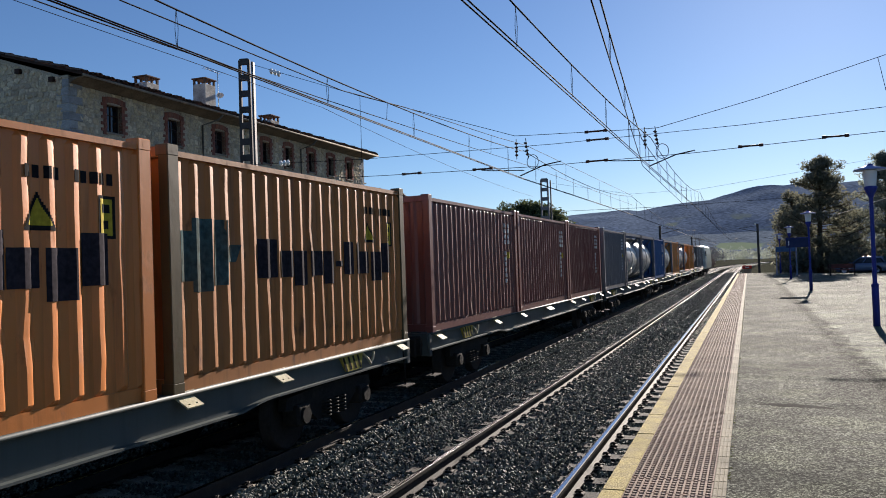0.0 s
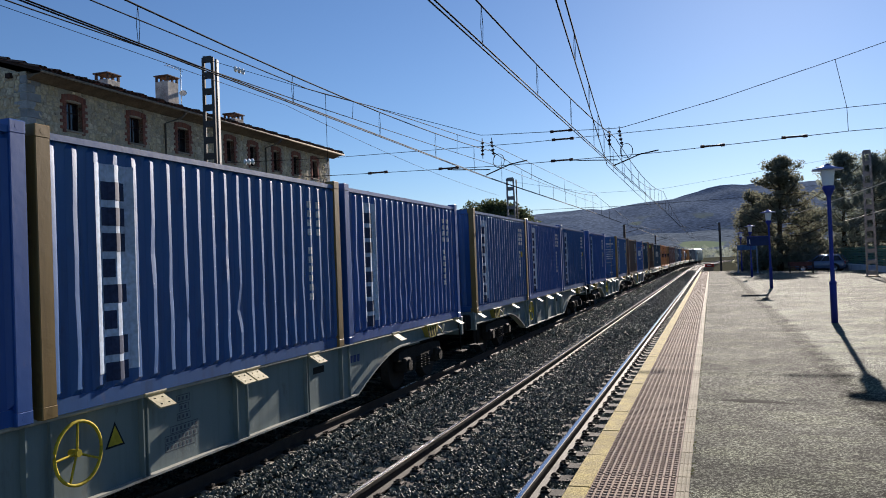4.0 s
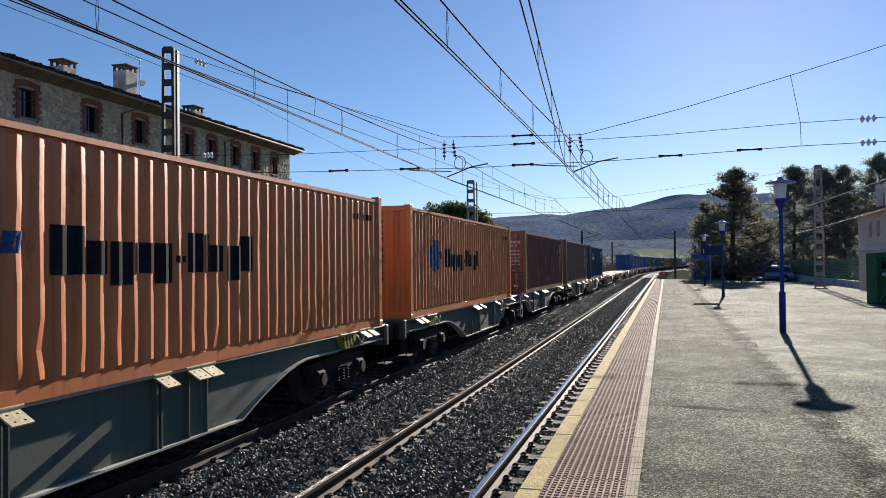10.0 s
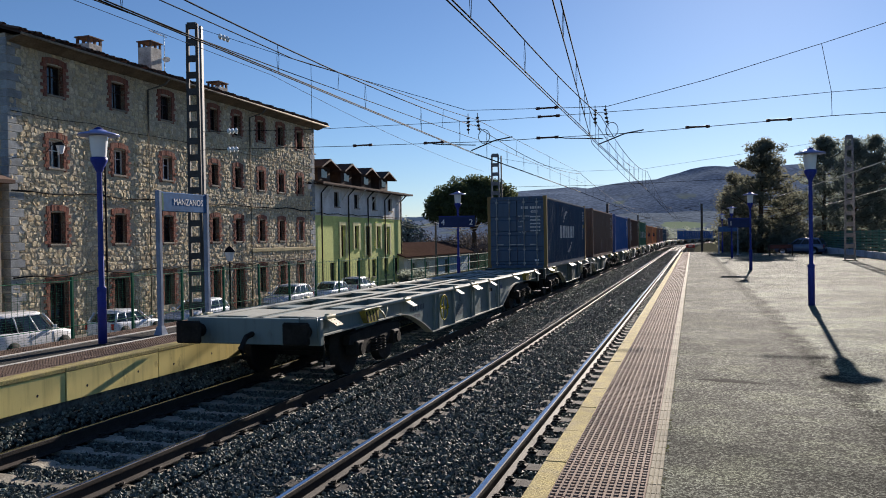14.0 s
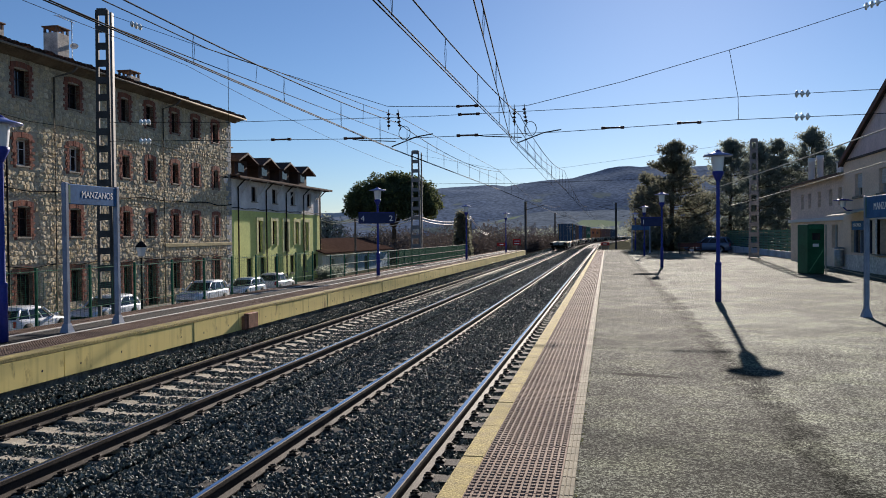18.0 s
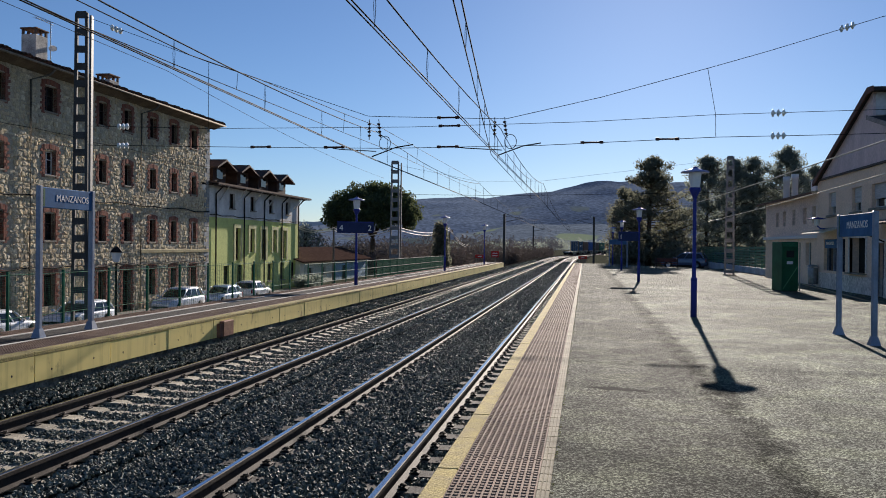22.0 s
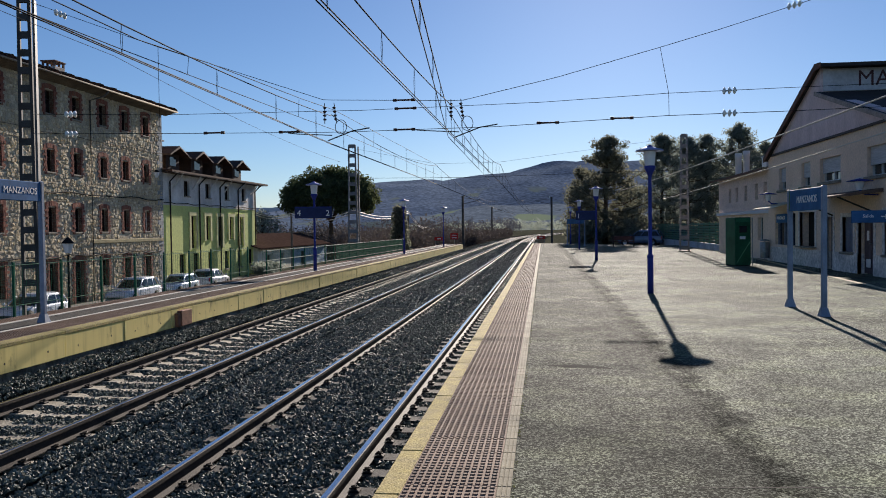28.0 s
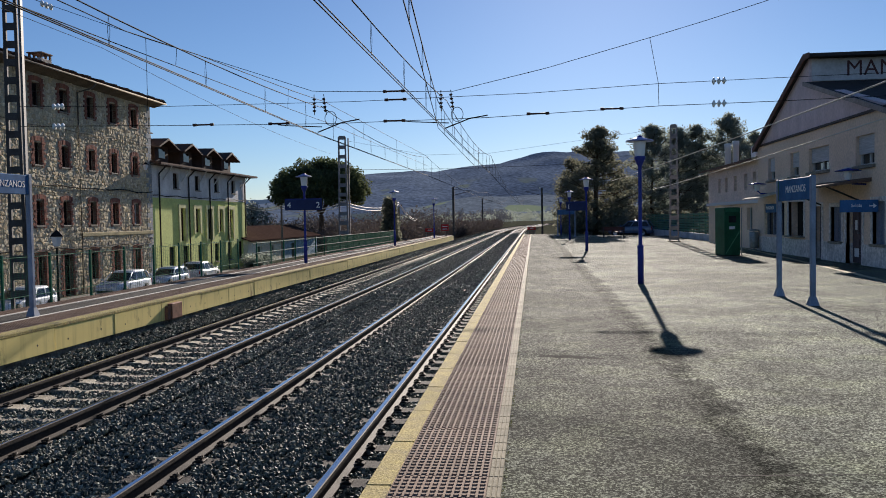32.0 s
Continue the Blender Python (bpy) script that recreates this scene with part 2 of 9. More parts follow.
def wooded(name, woods, clearing):
    """Far slope: mottled winter woods with a few paler meadows low down, coloured with distance haze."""
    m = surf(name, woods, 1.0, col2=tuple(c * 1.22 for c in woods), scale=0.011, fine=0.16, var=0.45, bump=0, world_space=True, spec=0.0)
    n, l = m.node_tree.nodes, m.node_tree.links
    b = n["Principled BSDF"]
    old = b.inputs["Base Color"].links[0].from_socket
    geo = n.new("ShaderNodeNewGeometry")
    mp = n.new("ShaderNodeMapping")
    mp.inputs["Scale"].default_value = (1.0, 0.45, 2.2)
    l.new(geo.outputs["Position"], mp.inputs[0])
    no = n.new("ShaderNodeTexNoise")
    no.inputs["Scale"].default_value, no.inputs["Detail"].default_value = 0.012, 3
    l.new(mp.outputs[0], no.inputs["Vector"])
    r = n.new("ShaderNodeMapRange")
    r.inputs[1].default_value, r.inputs[2].default_value = 0.585, 0.625
    l.new(no.outputs[0], r.inputs[0])
    xyz = n.new("ShaderNodeSeparateXYZ")
    l.new(geo.outputs["Position"], xyz.inputs[0])
    low = n.new("ShaderNodeMapRange")
    low.inputs[1].default_value, low.inputs[2].default_value, low.inputs[3].default_value, low.inputs[4].default_value = 62, 78, 1, 0
    l.new(xyz.outputs[2], low.inputs[0])
    mu = n.new("ShaderNodeMath")
    mu.operation = "MULTIPLY"
    l.new(r.outputs[0], mu.inputs[0]), l.new(low.outputs[0], mu.inputs[1])
    mx = n.new("ShaderNodeMix")
    mx.data_type = "RGBA"
    mx.inputs[7].default_value = (*clearing, 1)
    l.new(mu.outputs[0], mx.inputs[0]), l.new(old, mx.inputs[6])
    l.new(mx.outputs[2], b.inputs["Base Color"])
    return m


# ---- mesh code ----
class Bm:
    """Collects vertices and faces of one part."""

    def __init__(self):
        self.v, self.f, self.s = [], [], []

    def add(self, vs, fs, smooth=False, m=None):
        k = len(self.v)
        self.v += [tuple(m @ Vector(p)) for p in vs] if m else [tuple(p) for p in vs]
        self.f += [tuple(i + k for i in f) for f in fs]
        self.s += [smooth] * len(fs)
        return self

    def box(self, x0, x1, y0, y1, z0, z1, c=0.0, m=None):
        if c <= 0:
            vs = [(x, y, z) for x in (x0, x1) for y in (y0, y1) for z in (z0, z1)]
            return self.add(vs, [(0, 1, 3, 2), (4, 6, 7, 5), (0, 4, 5, 1), (2, 3, 7, 6), (0, 2, 6, 4), (1, 5, 7, 3)], m=m)
        vs, idx = [], {}
        for i, x in enumerate((x0, x1)):
            for j, y in enumerate((y0, y1)):
                for k, z in enumerate((z0, z1)):
                    sx, sy, sz = (1 - 2 * i) * c, (1 - 2 * j) * c, (1 - 2 * k) * c
                    for a, p in enumerate(((x, y + sy, z + sz), (x + sx, y, z + sz), (x + sx, y + sy, z))):
                        idx[i, j, k, a] = len(vs)
                        vs.append(p)
        g = lambda i, j, k, a: idx[i, j, k, a]
        fs = []
        for i in (0, 1):
            q = [g(i, 0, 0, 0), g(i, 1, 0, 0), g(i, 1, 1, 0), g(i, 0, 1, 0)]
            fs.append(q if i else q[::-1])
            q = [g(0, i, 0, 1), g(1, i, 0, 1), g(1, i, 1, 1), g(0, i, 1, 1)]
            fs.append(q[::-1] if i else q)
            q = [g(0, 0, i, 2), g(1, 0, i, 2), g(1, 1, i, 2), g(0, 1, i, 2)]
            fs.append(q if i else q[::-1])
        for j in (0, 1):
            for k in (0, 1):
                fs.append([g(0, j, k, 1), g(1, j, k, 1), g(1, j, k, 2), g(0, j, k, 2)])
                fs.append([g(j, 0, k, 0), g(j, 1, k, 0), g(j, 1, k, 2), g(j, 0, k, 2)])
                fs.append([g(j, k, 0, 0), g(j, k, 1, 0), g(j, k, 1, 1), g(j, k, 0, 1)])
        for i in (0, 1):
            for j in (0, 1):
                for k in (0, 1):
                    fs.append([g(i, j, k, a) for a in range(3)])
        return self.add(vs, fs, m=m)

    def cyl(self, p0, p1, r0, r1=None, n=10, caps=True, m=None):
        r1 = r0 if r1 is None else r1
        p0, p1 = Vector(p0), Vector(p1)
        q = (p1 - p0).to_track_quat("Z", "Y")
        ring = [q @ Vector((math.cos(2 * math.pi * k / n), math.sin(2 * math.pi * k / n), 0)) for k in range(n)]
        vs = [p0 + v * r0 for v in ring] + [p1 + v * r1 for v in ring]
        self.add(vs, [(k, (k + 1) % n, n + (k + 1) % n, n + k) for k in range(n)], True, m)
        if caps:
            self.add(vs[:n], [tuple(range(n))[::-1]], False, m)
            self.add(vs[n:], [tuple(range(n))], False, m)
        return self

    def lathe(self, prof, n=16, m=None, flat=False):
        """prof: (radius, height) pairs, turned about z."""
        vs = [(r * math.cos(2 * math.pi * k / n), r * math.sin(2 * math.pi * k / n), z) for r, z in prof for k in range(n)]
        fs = [(i * n + k, i * n + (k + 1) % n, (i + 1) * n + (k + 1) % n, (i + 1) * n + k) for i in range(len(prof) - 1) for k in range(n)]
        return self.add(vs, fs, not flat, m)

    def extrude(self, poly, axis, a, b, m=None, smooth=False):
        """A polygon in the other two axes, run from a to b along the axis."""
        put = {"x": lambda u, w, t: (t, u, w), "y": lambda u, w, t: (u, t, w), "z": lambda u, w, t: (u, w, t)}[axis]
        n = len(poly)
        vs = [put(u, w, a) for u, w in poly] + [put(u, w, b) for u, w in poly]
        self.add(vs, [(k, (k + 1) % n, n + (k + 1) % n, n + k) for k in range(n)] + [tuple(range(n))[::-1], tuple(range(n, 2 * n))], smooth, m)
        self.s[-2:] = [False, False]
        return self

    def tube(self, pts, r, n=6, m=None):
        pts = [Vector(p) for p in pts]
        vs, fs = [], []
        for i, p in enumerate(pts):
            d = (pts[min(i + 1, len(pts) - 1)] - pts[max(i - 1, 0)]).normalized()
            side = d.cross(Vector((0, 0, 1)))
            side = side.normalized() if side.length > 1e-4 else Vector((1, 0, 0))
            up = side.cross(d)
            vs += [p + side * (r * math.cos(2 * math.pi * k / n)) + up * (r * math.sin(2 * math.pi * k / n)) for k in range(n)]
        for i in range(len(pts) - 1):
            fs += [(i * n + k, i * n + (k + 1) % n, (i + 1) * n + (k + 1) % n, (i + 1) * n + k) for k in range(n)]
        fs += [tuple(range(n))[::-1], tuple(range(len(vs) - n, len(vs)))]
        return self.add(vs, fs, True, m)

    def quad(self, a, b, c, d, m=None):
        return self.add([a, b, c, d], [(0, 1, 2, 3)], m=m)

    def mesh(self, name, mat):
        me = bpy.data.meshes.new(name)
        me.from_pydata(self.v, [], self.f)
        me.polygons.foreach_set("use_smooth", self.s)
        if mat:
            me.materials.append(mat)
        me.update()
        return me


def part(name, bm, mat, parent=None, label="", m=None):
    """One mesh object under a thing or a part (or on its own)."""
    ob = new(name, bm.mesh(name, mat) if isinstance(bm, Bm) else bm)
    if parent:
        ob.parent = parent
    if m:
        ob.matrix_basis = m
    if label:
        ob["label"] = label
    return ob


def thing(name, m, label, category, group="", kind=""):
    ob = new(name)
    ob.empty_display_size = 0.2
    ob.matrix_basis = m
    return tagged(ob, label, category, group, kind)


def writing(name, text, size, m, mat, parent, label="", align="CENTER"):
    cu = bpy.data.curves.new(name, "FONT")
    cu.body, cu.size, cu.align_x, cu.align_y, cu.extrude = text, size, align, "CENTER", 0.003
    cu.materials.append(mat)
    ob = new(name, cu)
    ob.parent = parent
    ob.matrix_basis = m
    if label:
        ob["label"] = label
    return ob


def wall_cells(bm, u0, u1, z0, z1, holes, x0, x1):
    """A wall between x0 and x1, along y, with openings (u0, u1, z0, z1) that go through it, in one skin."""
    us = sorted({u0, u1, *[h[0] for h in holes], *[h[1] for h in holes]})
    zs = sorted({z0, z1, *[h[2] for h in holes], *[h[3] for h in holes]})
    cells = Bm()
    for a, b in zip(us, us[1:]):
        for c, d in zip(zs, zs[1:]):
            if not any(h[0] < (a + b) / 2 < h[1] and h[2] < (c + d) / 2 < h[3] for h in holes):
                cells.box(x0, x1, a, b, c, d)
    ids, vs, count = {}, [], {}
    for p in cells.v:
        k = tuple(round(q, 4) for q in p)
        if k not in ids:
            ids[k] = len(vs)
            vs.append(p)
    fs = [tuple(ids[tuple(round(q, 4) for q in cells.v[i])] for i in f) for f in cells.f]
    for f in fs:
        count[frozenset(f)] = count.get(frozenset(f), 0) + 1
    return bm.add(vs, [f for f in fs if count[frozenset(f)] == 1])

# ---- ground, tracks and platforms ----
TRK_NEAR, TRK_FAR, RAIL_Z = -2.81, -6.68, -0.68
BEND_Y, BEND_R = 155.0, 950.0


def track_at(xo, s):
    """Place and heading on the line that runs xo from the axis: straight, then bending to the right."""
    if s <= BEND_Y:
        return xo, s, 0.0
    th = (s - BEND_Y) / BEND_R
    r = BEND_R - (xo + 6.7)
    return -6.7 + BEND_R - r * math.cos(th), BEND_Y + r * math.sin(th), th


def sstep(a, b, x):
    t = min(max((x - a) / (b - a), 0), 1)
    return t * t * (3 - 2 * t)


def sweep(bm, prof, xo, stations, z=0.0, smooth=False):
    """A closed profile (across, up) carried along the track."""
    n = len(prof)
    vs = []
    for s in stations:
        x, y, th = track_at(xo, s)
        c, d = math.cos(th), math.sin(th)
        vs += [(x + u * c, y - u * d, z + w) for u, w in prof]
    fs = [(i * n + k, i * n + (k + 1) % n, (i + 1) * n + (k + 1) % n, (i + 1) * n + k) for i in range(len(stations) - 1) for k in range(n)]
    fs += [tuple(range(n))[::-1], tuple(range(len(vs) - n, len(vs)))]
    return bm.add(vs, fs, smooth)


M_EARTH = surf("earth", (0.075, 0.074, 0.055), 0.95, col2=(0.05, 0.055, 0.04), scale=0.09, fine=2.0, var=0.35, bump=0.5, bscale=3, world_space=True, spec=0.0)
M_BALLAST = surf("ballast_bed", (0.018, 0.019, 0.018), 0.9, col2=(0.031, 0.033, 0.031), scale=4, fine=22, var=0.7, bump=1.0, bscale=26, world_space=True, spec=0.0)
M_STONES = island("ballast_stone", [(0.025, 0.030, 0.026), (0.068, 0.081, 0.068), (0.15, 0.172, 0.142), (0.038, 0.046, 0.039), (0.29, 0.33, 0.27)], 0.7, 0.15, 60, 0.25)
M_ASPHALT = aggregate("asphalt", (0.104, 0.119, 0.094))
M_PATCH = surf("asphalt_dark", (0.045, 0.044, 0.042), 0.95, scale=1.5, fine=45, var=0.6, bump=0.8, bscale=60, world_space=True, spec=0.1, grain=(7, 0.8))
M_CONC = surf("concrete", (0.36, 0.33, 0.25), 0.85, col2=(0.25, 0.22, 0.14), scale=1.2, fine=30, var=0.2, bump=0.3, world_space=True)
M_YEL = surf("worn_yellow", (0.42, 0.34, 0.12), 0.9, col2=(0.30, 0.25, 0.12), scale=5, fine=60, var=0.5, bump=0.4, world_space=True, spec=0.15)
M_TACT = surf("tactile_tile", (0.225, 0.158, 0.115), 0.85, col2=(0.175, 0.118, 0.09), scale=2, fine=30, var=0.2, bump=0.15, rand=0.12)
M_WHITE_T = surf("pale_tile", (0.24, 0.215, 0.145), 0.85, col2=(0.17, 0.155, 0.105), scale=6, fine=50, var=0.2, bump=0.2, rand=0.12)
M_DARKGAP = surf("joint", (0.03, 0.027, 0.024), 0.9, world_space=True)
M_RAILTOP = plain("rail_running_face", (0.42, 0.42, 0.45), 0.15, 1.0)
M_RAIL = surf("rail_side", (0.05, 0.041, 0.034), 0.75, col2=(0.034, 0.028, 0.025), scale=8, fine=60, bump=0.2)
M_SLEEPER = surf("sleeper_concrete", (0.085, 0.08, 0.072), 0.85, col2=(0.05, 0.046, 0.042), scale=3, fine=40, var=0.3, bump=0.4, rand=0.2)
M_SLEEPER_PALE = surf("sleeper_concrete_pale", (0.38, 0.35, 0.28), 0.85, col2=(0.26, 0.23, 0.18), scale=3, fine=40, var=0.3, bump=0.4, rand=0.2)
M_STEELDARK = surf("dark_steel", (0.05, 0.042, 0.036), 0.7, metal=0.3, fine=50)

# asphalt in the tone of a cast shadow
M_SPAN_SHADE = surf("asphalt_repair", (0.04, 0.04, 0.034), 0.95, spec=0.04, scale=3, fine=60, var=0.5, bump=0.6, bscale=80, world_space=True, grain=(6, 0.8))

# the ground, one sheet out to the horizon
_xs = sorted({-2600, -1900, -1300, -900, -600, -400, -280, -200, -150, -110, -80, -60, *range(-48, -16, 4), -17, -16, -15, -14, -13, -12, -11, *range(-8, 60, 4), 70, 85, 105, 130, 160, 200, 260, 330, 420, 550, 750, 1000, 1400, 1900, 2600})
_ys = sorted({-300, -150, -80, -50, *range(-30, 100, 5), *range(100, 200, 10), 220, 250, 290, 340, 400, 470, 560, 680, 820, 1000, 1300, 1700, 2200, 3000})


def ground_z(x, y):
    left = sstep(-11.5, -16.0, x)
    z = -1.25 * (1 - left) - 2.88 * left
    z += 1.05 * sstep(0.5, 4.5, x) * sstep(62, 74, y) * sstep(400, 150, y)
    z += 0.35 * sstep(-90, -13, x) * sstep(80, 110, y) * left
    far = sstep(150, 600, math.hypot(x, y))
    return z * (1 - far) + far * (-1.5 + 3 * noise.noise((x / 300, y / 300, 0)))


_gb = Bm()
_gb.v = [(x, y, ground_z(x, y)) for y in _ys for x in _xs]
_nx = len(_xs)
_gb.f = [(j * _nx + i, j * _nx + i + 1, (j + 1) * _nx + i + 1, (j + 1) * _nx + i) for j in range(len(_ys) - 1) for i in range(_nx - 1)]
_gb.s = [True] * len(_gb.f)
tagged(part("ground", _gb, M_EARTH), "earth and dry grass ground", "ground", kind="structure")

# paved street and car park below the far platform
_st = Bm().box(-29.6, -17.0, -10, 92, -2.92, -2.86)
tagged(part("road", _st, surf("street_asphalt", (0.15, 0.145, 0.13), 0.85, scale=0.6, fine=40, world_space=True)), "grey asphalt street in front of the houses", "road", kind="structure")

# ballast bed along the line
_bb = Bm()
_us = [-10.8, -9.2, -8.3, -8.05, -7.8, -7.6, -6.7, -5.8, -4.8, -3.7, -2.8, -1.9, -1.15, -0.3, 1.2]
_ss = [-25 + 2.5 * k for k in range(44)] + [85 + 10 * k for k in range(92)]
for s in _ss:
    for u in _us:
        x, y, th = track_at(u, s)
        edge = sstep(-9.0, -10.8, u) + sstep(-0.9, 1.2, u)
        _bb.v.append((x, y, -0.915 + 0.30 * sstep(-7.55, -8.2, u) - 0.55 * edge + 0.02 * noise.noise((x * 2, y * 2, 0))))
_nu = len(_us)
_bb.f = [(j * _nu + i, j * _nu + i + 1, (j + 1) * _nu + i + 1, (j + 1) * _nu + i) for j in range(len(_ss) - 1) for i in range(_nu - 1)]
_bb.s = [True] * len(_bb.f)
ballast = tagged(part("ballast", _bb, M_BALLAST), "dark crushed-stone ballast under the tracks", "ballast", kind="structure")

# loose stones on it, nearest stretch
_rng = np.random.default_rng(5)


def stones(count, xa, xb, ya, yb, size, zbase, power=1.0):
    base = np.array([(1, 0, 0), (-1, 0, 0), (0, 1, 0), (0, -1, 0), (0, 0, 1), (0, 0, -1)], float) * 0.66
    u = _rng.random(count) ** power
    px, py = xa + (xb - xa) * _rng.random(count), ya + (yb - ya) * u
    keep = np.ones(count, bool)
    for c in (TRK_NEAR, TRK_FAR):
        for r in (-0.868, 0.868):
            keep &= abs(px - c - r) > 0.09
        on = abs((py + 20) / 0.6 - np.round((py + 20) / 0.6)) < (0.105 if c == TRK_FAR else 0.2)
        d = abs(px - c)
        keep &= ~(on & ((d < 1.06) if c == TRK_FAR else (d > 0.58) & (d < 1.17) & (_rng.random(count) < 0.9)))
    px, py = px[keep], py[keep]
    k = len(px)
    v = (base[None] + 0.42 * (_rng.random((k, 6, 3)) - 0.5)) * (size * (0.6 + 0.85 * _rng.random((k, 1, 3))))
    a, b = _rng.random(k) * 6.28, _rng.random(k) * 6.28
    ca, sa, cb, sb = np.cos(a), np.sin(a), np.cos(b), np.sin(b)
    x = v[:, :, 0] * ca[:, None] - v[:, :, 1] * sa[:, None]
    y = v[:, :, 0] * sa[:, None] + v[:, :, 1] * ca[:, None]
    z = v[:, :, 2] * cb[:, None] - x * sb[:, None]
    x = x * cb[:, None] + v[:, :, 2] * sb[:, None]
    inside = 0.4 * (abs(px - TRK_FAR) < 1.1) - 0.45 * (abs(px - TRK_NEAR) < 0.7) - 1.1 * ((abs(px - TRK_FAR) > 1.12) & (abs(px - TRK_FAR) < 1.5))
    z = z + zbase + 0.035 * _rng.random(k)[:, None] - 0.045 * inside[:, None] + (0.30 * np.clip((-7.55 - px) / 0.65, 0, 1))[:, None]
    w = np.stack([x + px[:, None], y + py[:, None], z], 2).reshape(-1, 3)
    f = np.array([(0, 2, 4), (2, 1, 4), (1, 3, 4), (3, 0, 4), (2, 0, 5), (1, 2, 5), (3, 1, 5), (0, 3, 5)])
    fs = (f[None] + 6 * np.arange(k)[:, None, None]).reshape(-1, 3)
    bm = Bm()
    bm.v, bm.f = w.tolist(), fs.tolist()
    bm.s = [False] * len(bm.f)
    return bm


tagged(part("ballast_stones", stones(165000, -8.15, -1.12, 2.5, 26, 0.035, -0.9, 1.3), M_STONES), "loose dark grey ballast stones between the rails", "stones", kind="stuff")
tagged(part("ballast_stones", stones(34000, -8.15, -1.12, -16, 2.5, 0.055, -0.9), M_STONES), "loose dark grey ballast stones beside the platform", "stones", kind="stuff")
tagged(part("ballast_stones", stones(48000, -8.15, -1.12, 26, 60, 0.062, -0.9), M_STONES), "loose dark grey ballast stones further along the line", "stones", kind="stuff")

tagged(part("ballast_stones", stones(30000, -8.15, -1.12, 60, 135, 0.10, -0.9), M_STONES), "dark grey ballast stones far along the line", "stones", kind="stuff")

# rails, sleepers and fastenings
_head = [(-0.036, -0.045), (0.036, -0.045), (0.036, -0.006), (0.026, 0.0), (-0.026, 0.0), (-0.036, -0.006)]
_band = [(-0.027, -0.004), (0.027, -0.004), (0.027, 0.0006), (0.016, 0.0018), (-0.016, 0.0018), (-0.027, 0.0006)]
_foot = [(-0.075, -0.172), (0.075, -0.172), (0.075, -0.16), (0.012, -0.142), (0.012, -0.046), (-0.012, -0.046), (-0.012, -0.142), (-0.075, -0.16)]
_stat = [-25, 0, 30, 60, 90, 120, 155] + [155 + 14 * k for k in range(1, 60)]
_sl = Bm()
_pl = [(-1.3, 0), (1.3, 0), (1.3, 0.2), (0.55, 0.2), (0.45, 0.165), (-0.45, 0.165), (-0.55, 0.2), (-1.3, 0.2)]
_sl.extrude(_pl, "y", -0.125, 0.125)
SLEEPER = {True: _sl.mesh("sleeper", M_SLEEPER_PALE), False: _sl.mesh("sleeper", M_SLEEPER)}
_cl = Bm()
for sx in (-1, 1):
    for r in (-0.868, 0.868):
        x = r + sx * 0.115
        _cl.box(x - 0.05, x + 0.05, -0.06, 0.06, 0.2, 0.222, 0.006)
        _cl.cyl((x, 0, 0.21), (x, 0, 0.262), 0.016, n=6)
        _cl.tube([(x - sx * 0.05, -0.03, 0.235), (x, -0.045, 0.25), (x + sx * 0.03, 0, 0.24), (x, 0.045, 0.25), (x - sx * 0.05, 0.03, 0.235)], 0.009, 4)
CLIPS = _cl.mesh("rail_clip", M_STEELDARK)
for name, xo, pale in (("near", TRK_NEAR, False), ("far", TRK_FAR, True)):
    trk = thing("railway_track", pose(0, 0, 0), "broad-gauge railway track with shiny steel rails on concrete sleepers", "railway track", "tracks", "structure")
    for r in (-0.868, 0.868):
        rail = part("rail", sweep(Bm(), [(u + 0, w) for u, w in _foot], xo + r, _stat, RAIL_Z), M_RAIL, trk, "rusty steel rail")
        part("rail_head", sweep(Bm(), _head, xo + r, _stat, RAIL_Z), M_RAIL, rail, "dark rail head")
        part("running_band", sweep(Bm(), _band, xo + r, _stat, RAIL_Z), M_RAILTOP, rail, "polished running band")
    far_sl = Bm()
    for k in range(440):
        s = -20 + 0.6 * k
        x, y, th = track_at(xo, s)
        if k < 260:
            ob = part("sleeper", SLEEPER[pale], None, trk, m=pose(x, y, RAIL_Z - 0.172 - 0.205))
            if k < 110:
                part("rail_clip", CLIPS, None, ob)
        else:
            far_sl.extrude(_pl, "y", -0.125, 0.125, m=pose(x, y, RAIL_Z - 0.377, 0, 0, -math.degrees(th)))
    tagged(part("sleepers", far_sl, M_SLEEPER, trk), kind="stuff")

# station platform on this side
plat = thing("platform", pose(0, 0, 0), "station platform of worn asphalt with a tactile strip and yellow edge", "platform", kind="structure")
_pb = Bm()
_poly = [(-0.218, -25), (26, -25), (26, 70), (10, 70), (5.4, 77), (4.2, 84), (-0.218, 84)]
_pb.extrude(_poly, "z", -1.3, 0.0)
part("paving", _pb, M_ASPHALT, plat, "patched grey asphalt")
part("retaining_wall", Bm().box(-1.02, -0.218, -25, 84, -1.3, -0.06), M_CONC, plat, "concrete edge wall")
part("joint_bed", Bm().box(-1.02, -0.22, -25, 84, -0.0595, -0.012), M_DARKGAP, plat)
_cop = Bm().box(-0.081, 0.081, 0.006, 0.994, -0.10, 0.0, 0.006).mesh("edge_slab", M_YEL)
for k in range(109):
    part("edge_slab", _cop, None, plat, m=pose(-1.0, -25 + k, 0.002 + 0.002 * math.sin(k * 2.3)))
_tile = Bm()
_tile.box(-0.303, 0.303, 0.003, 0.397, -0.03, 0.0, 0.003)
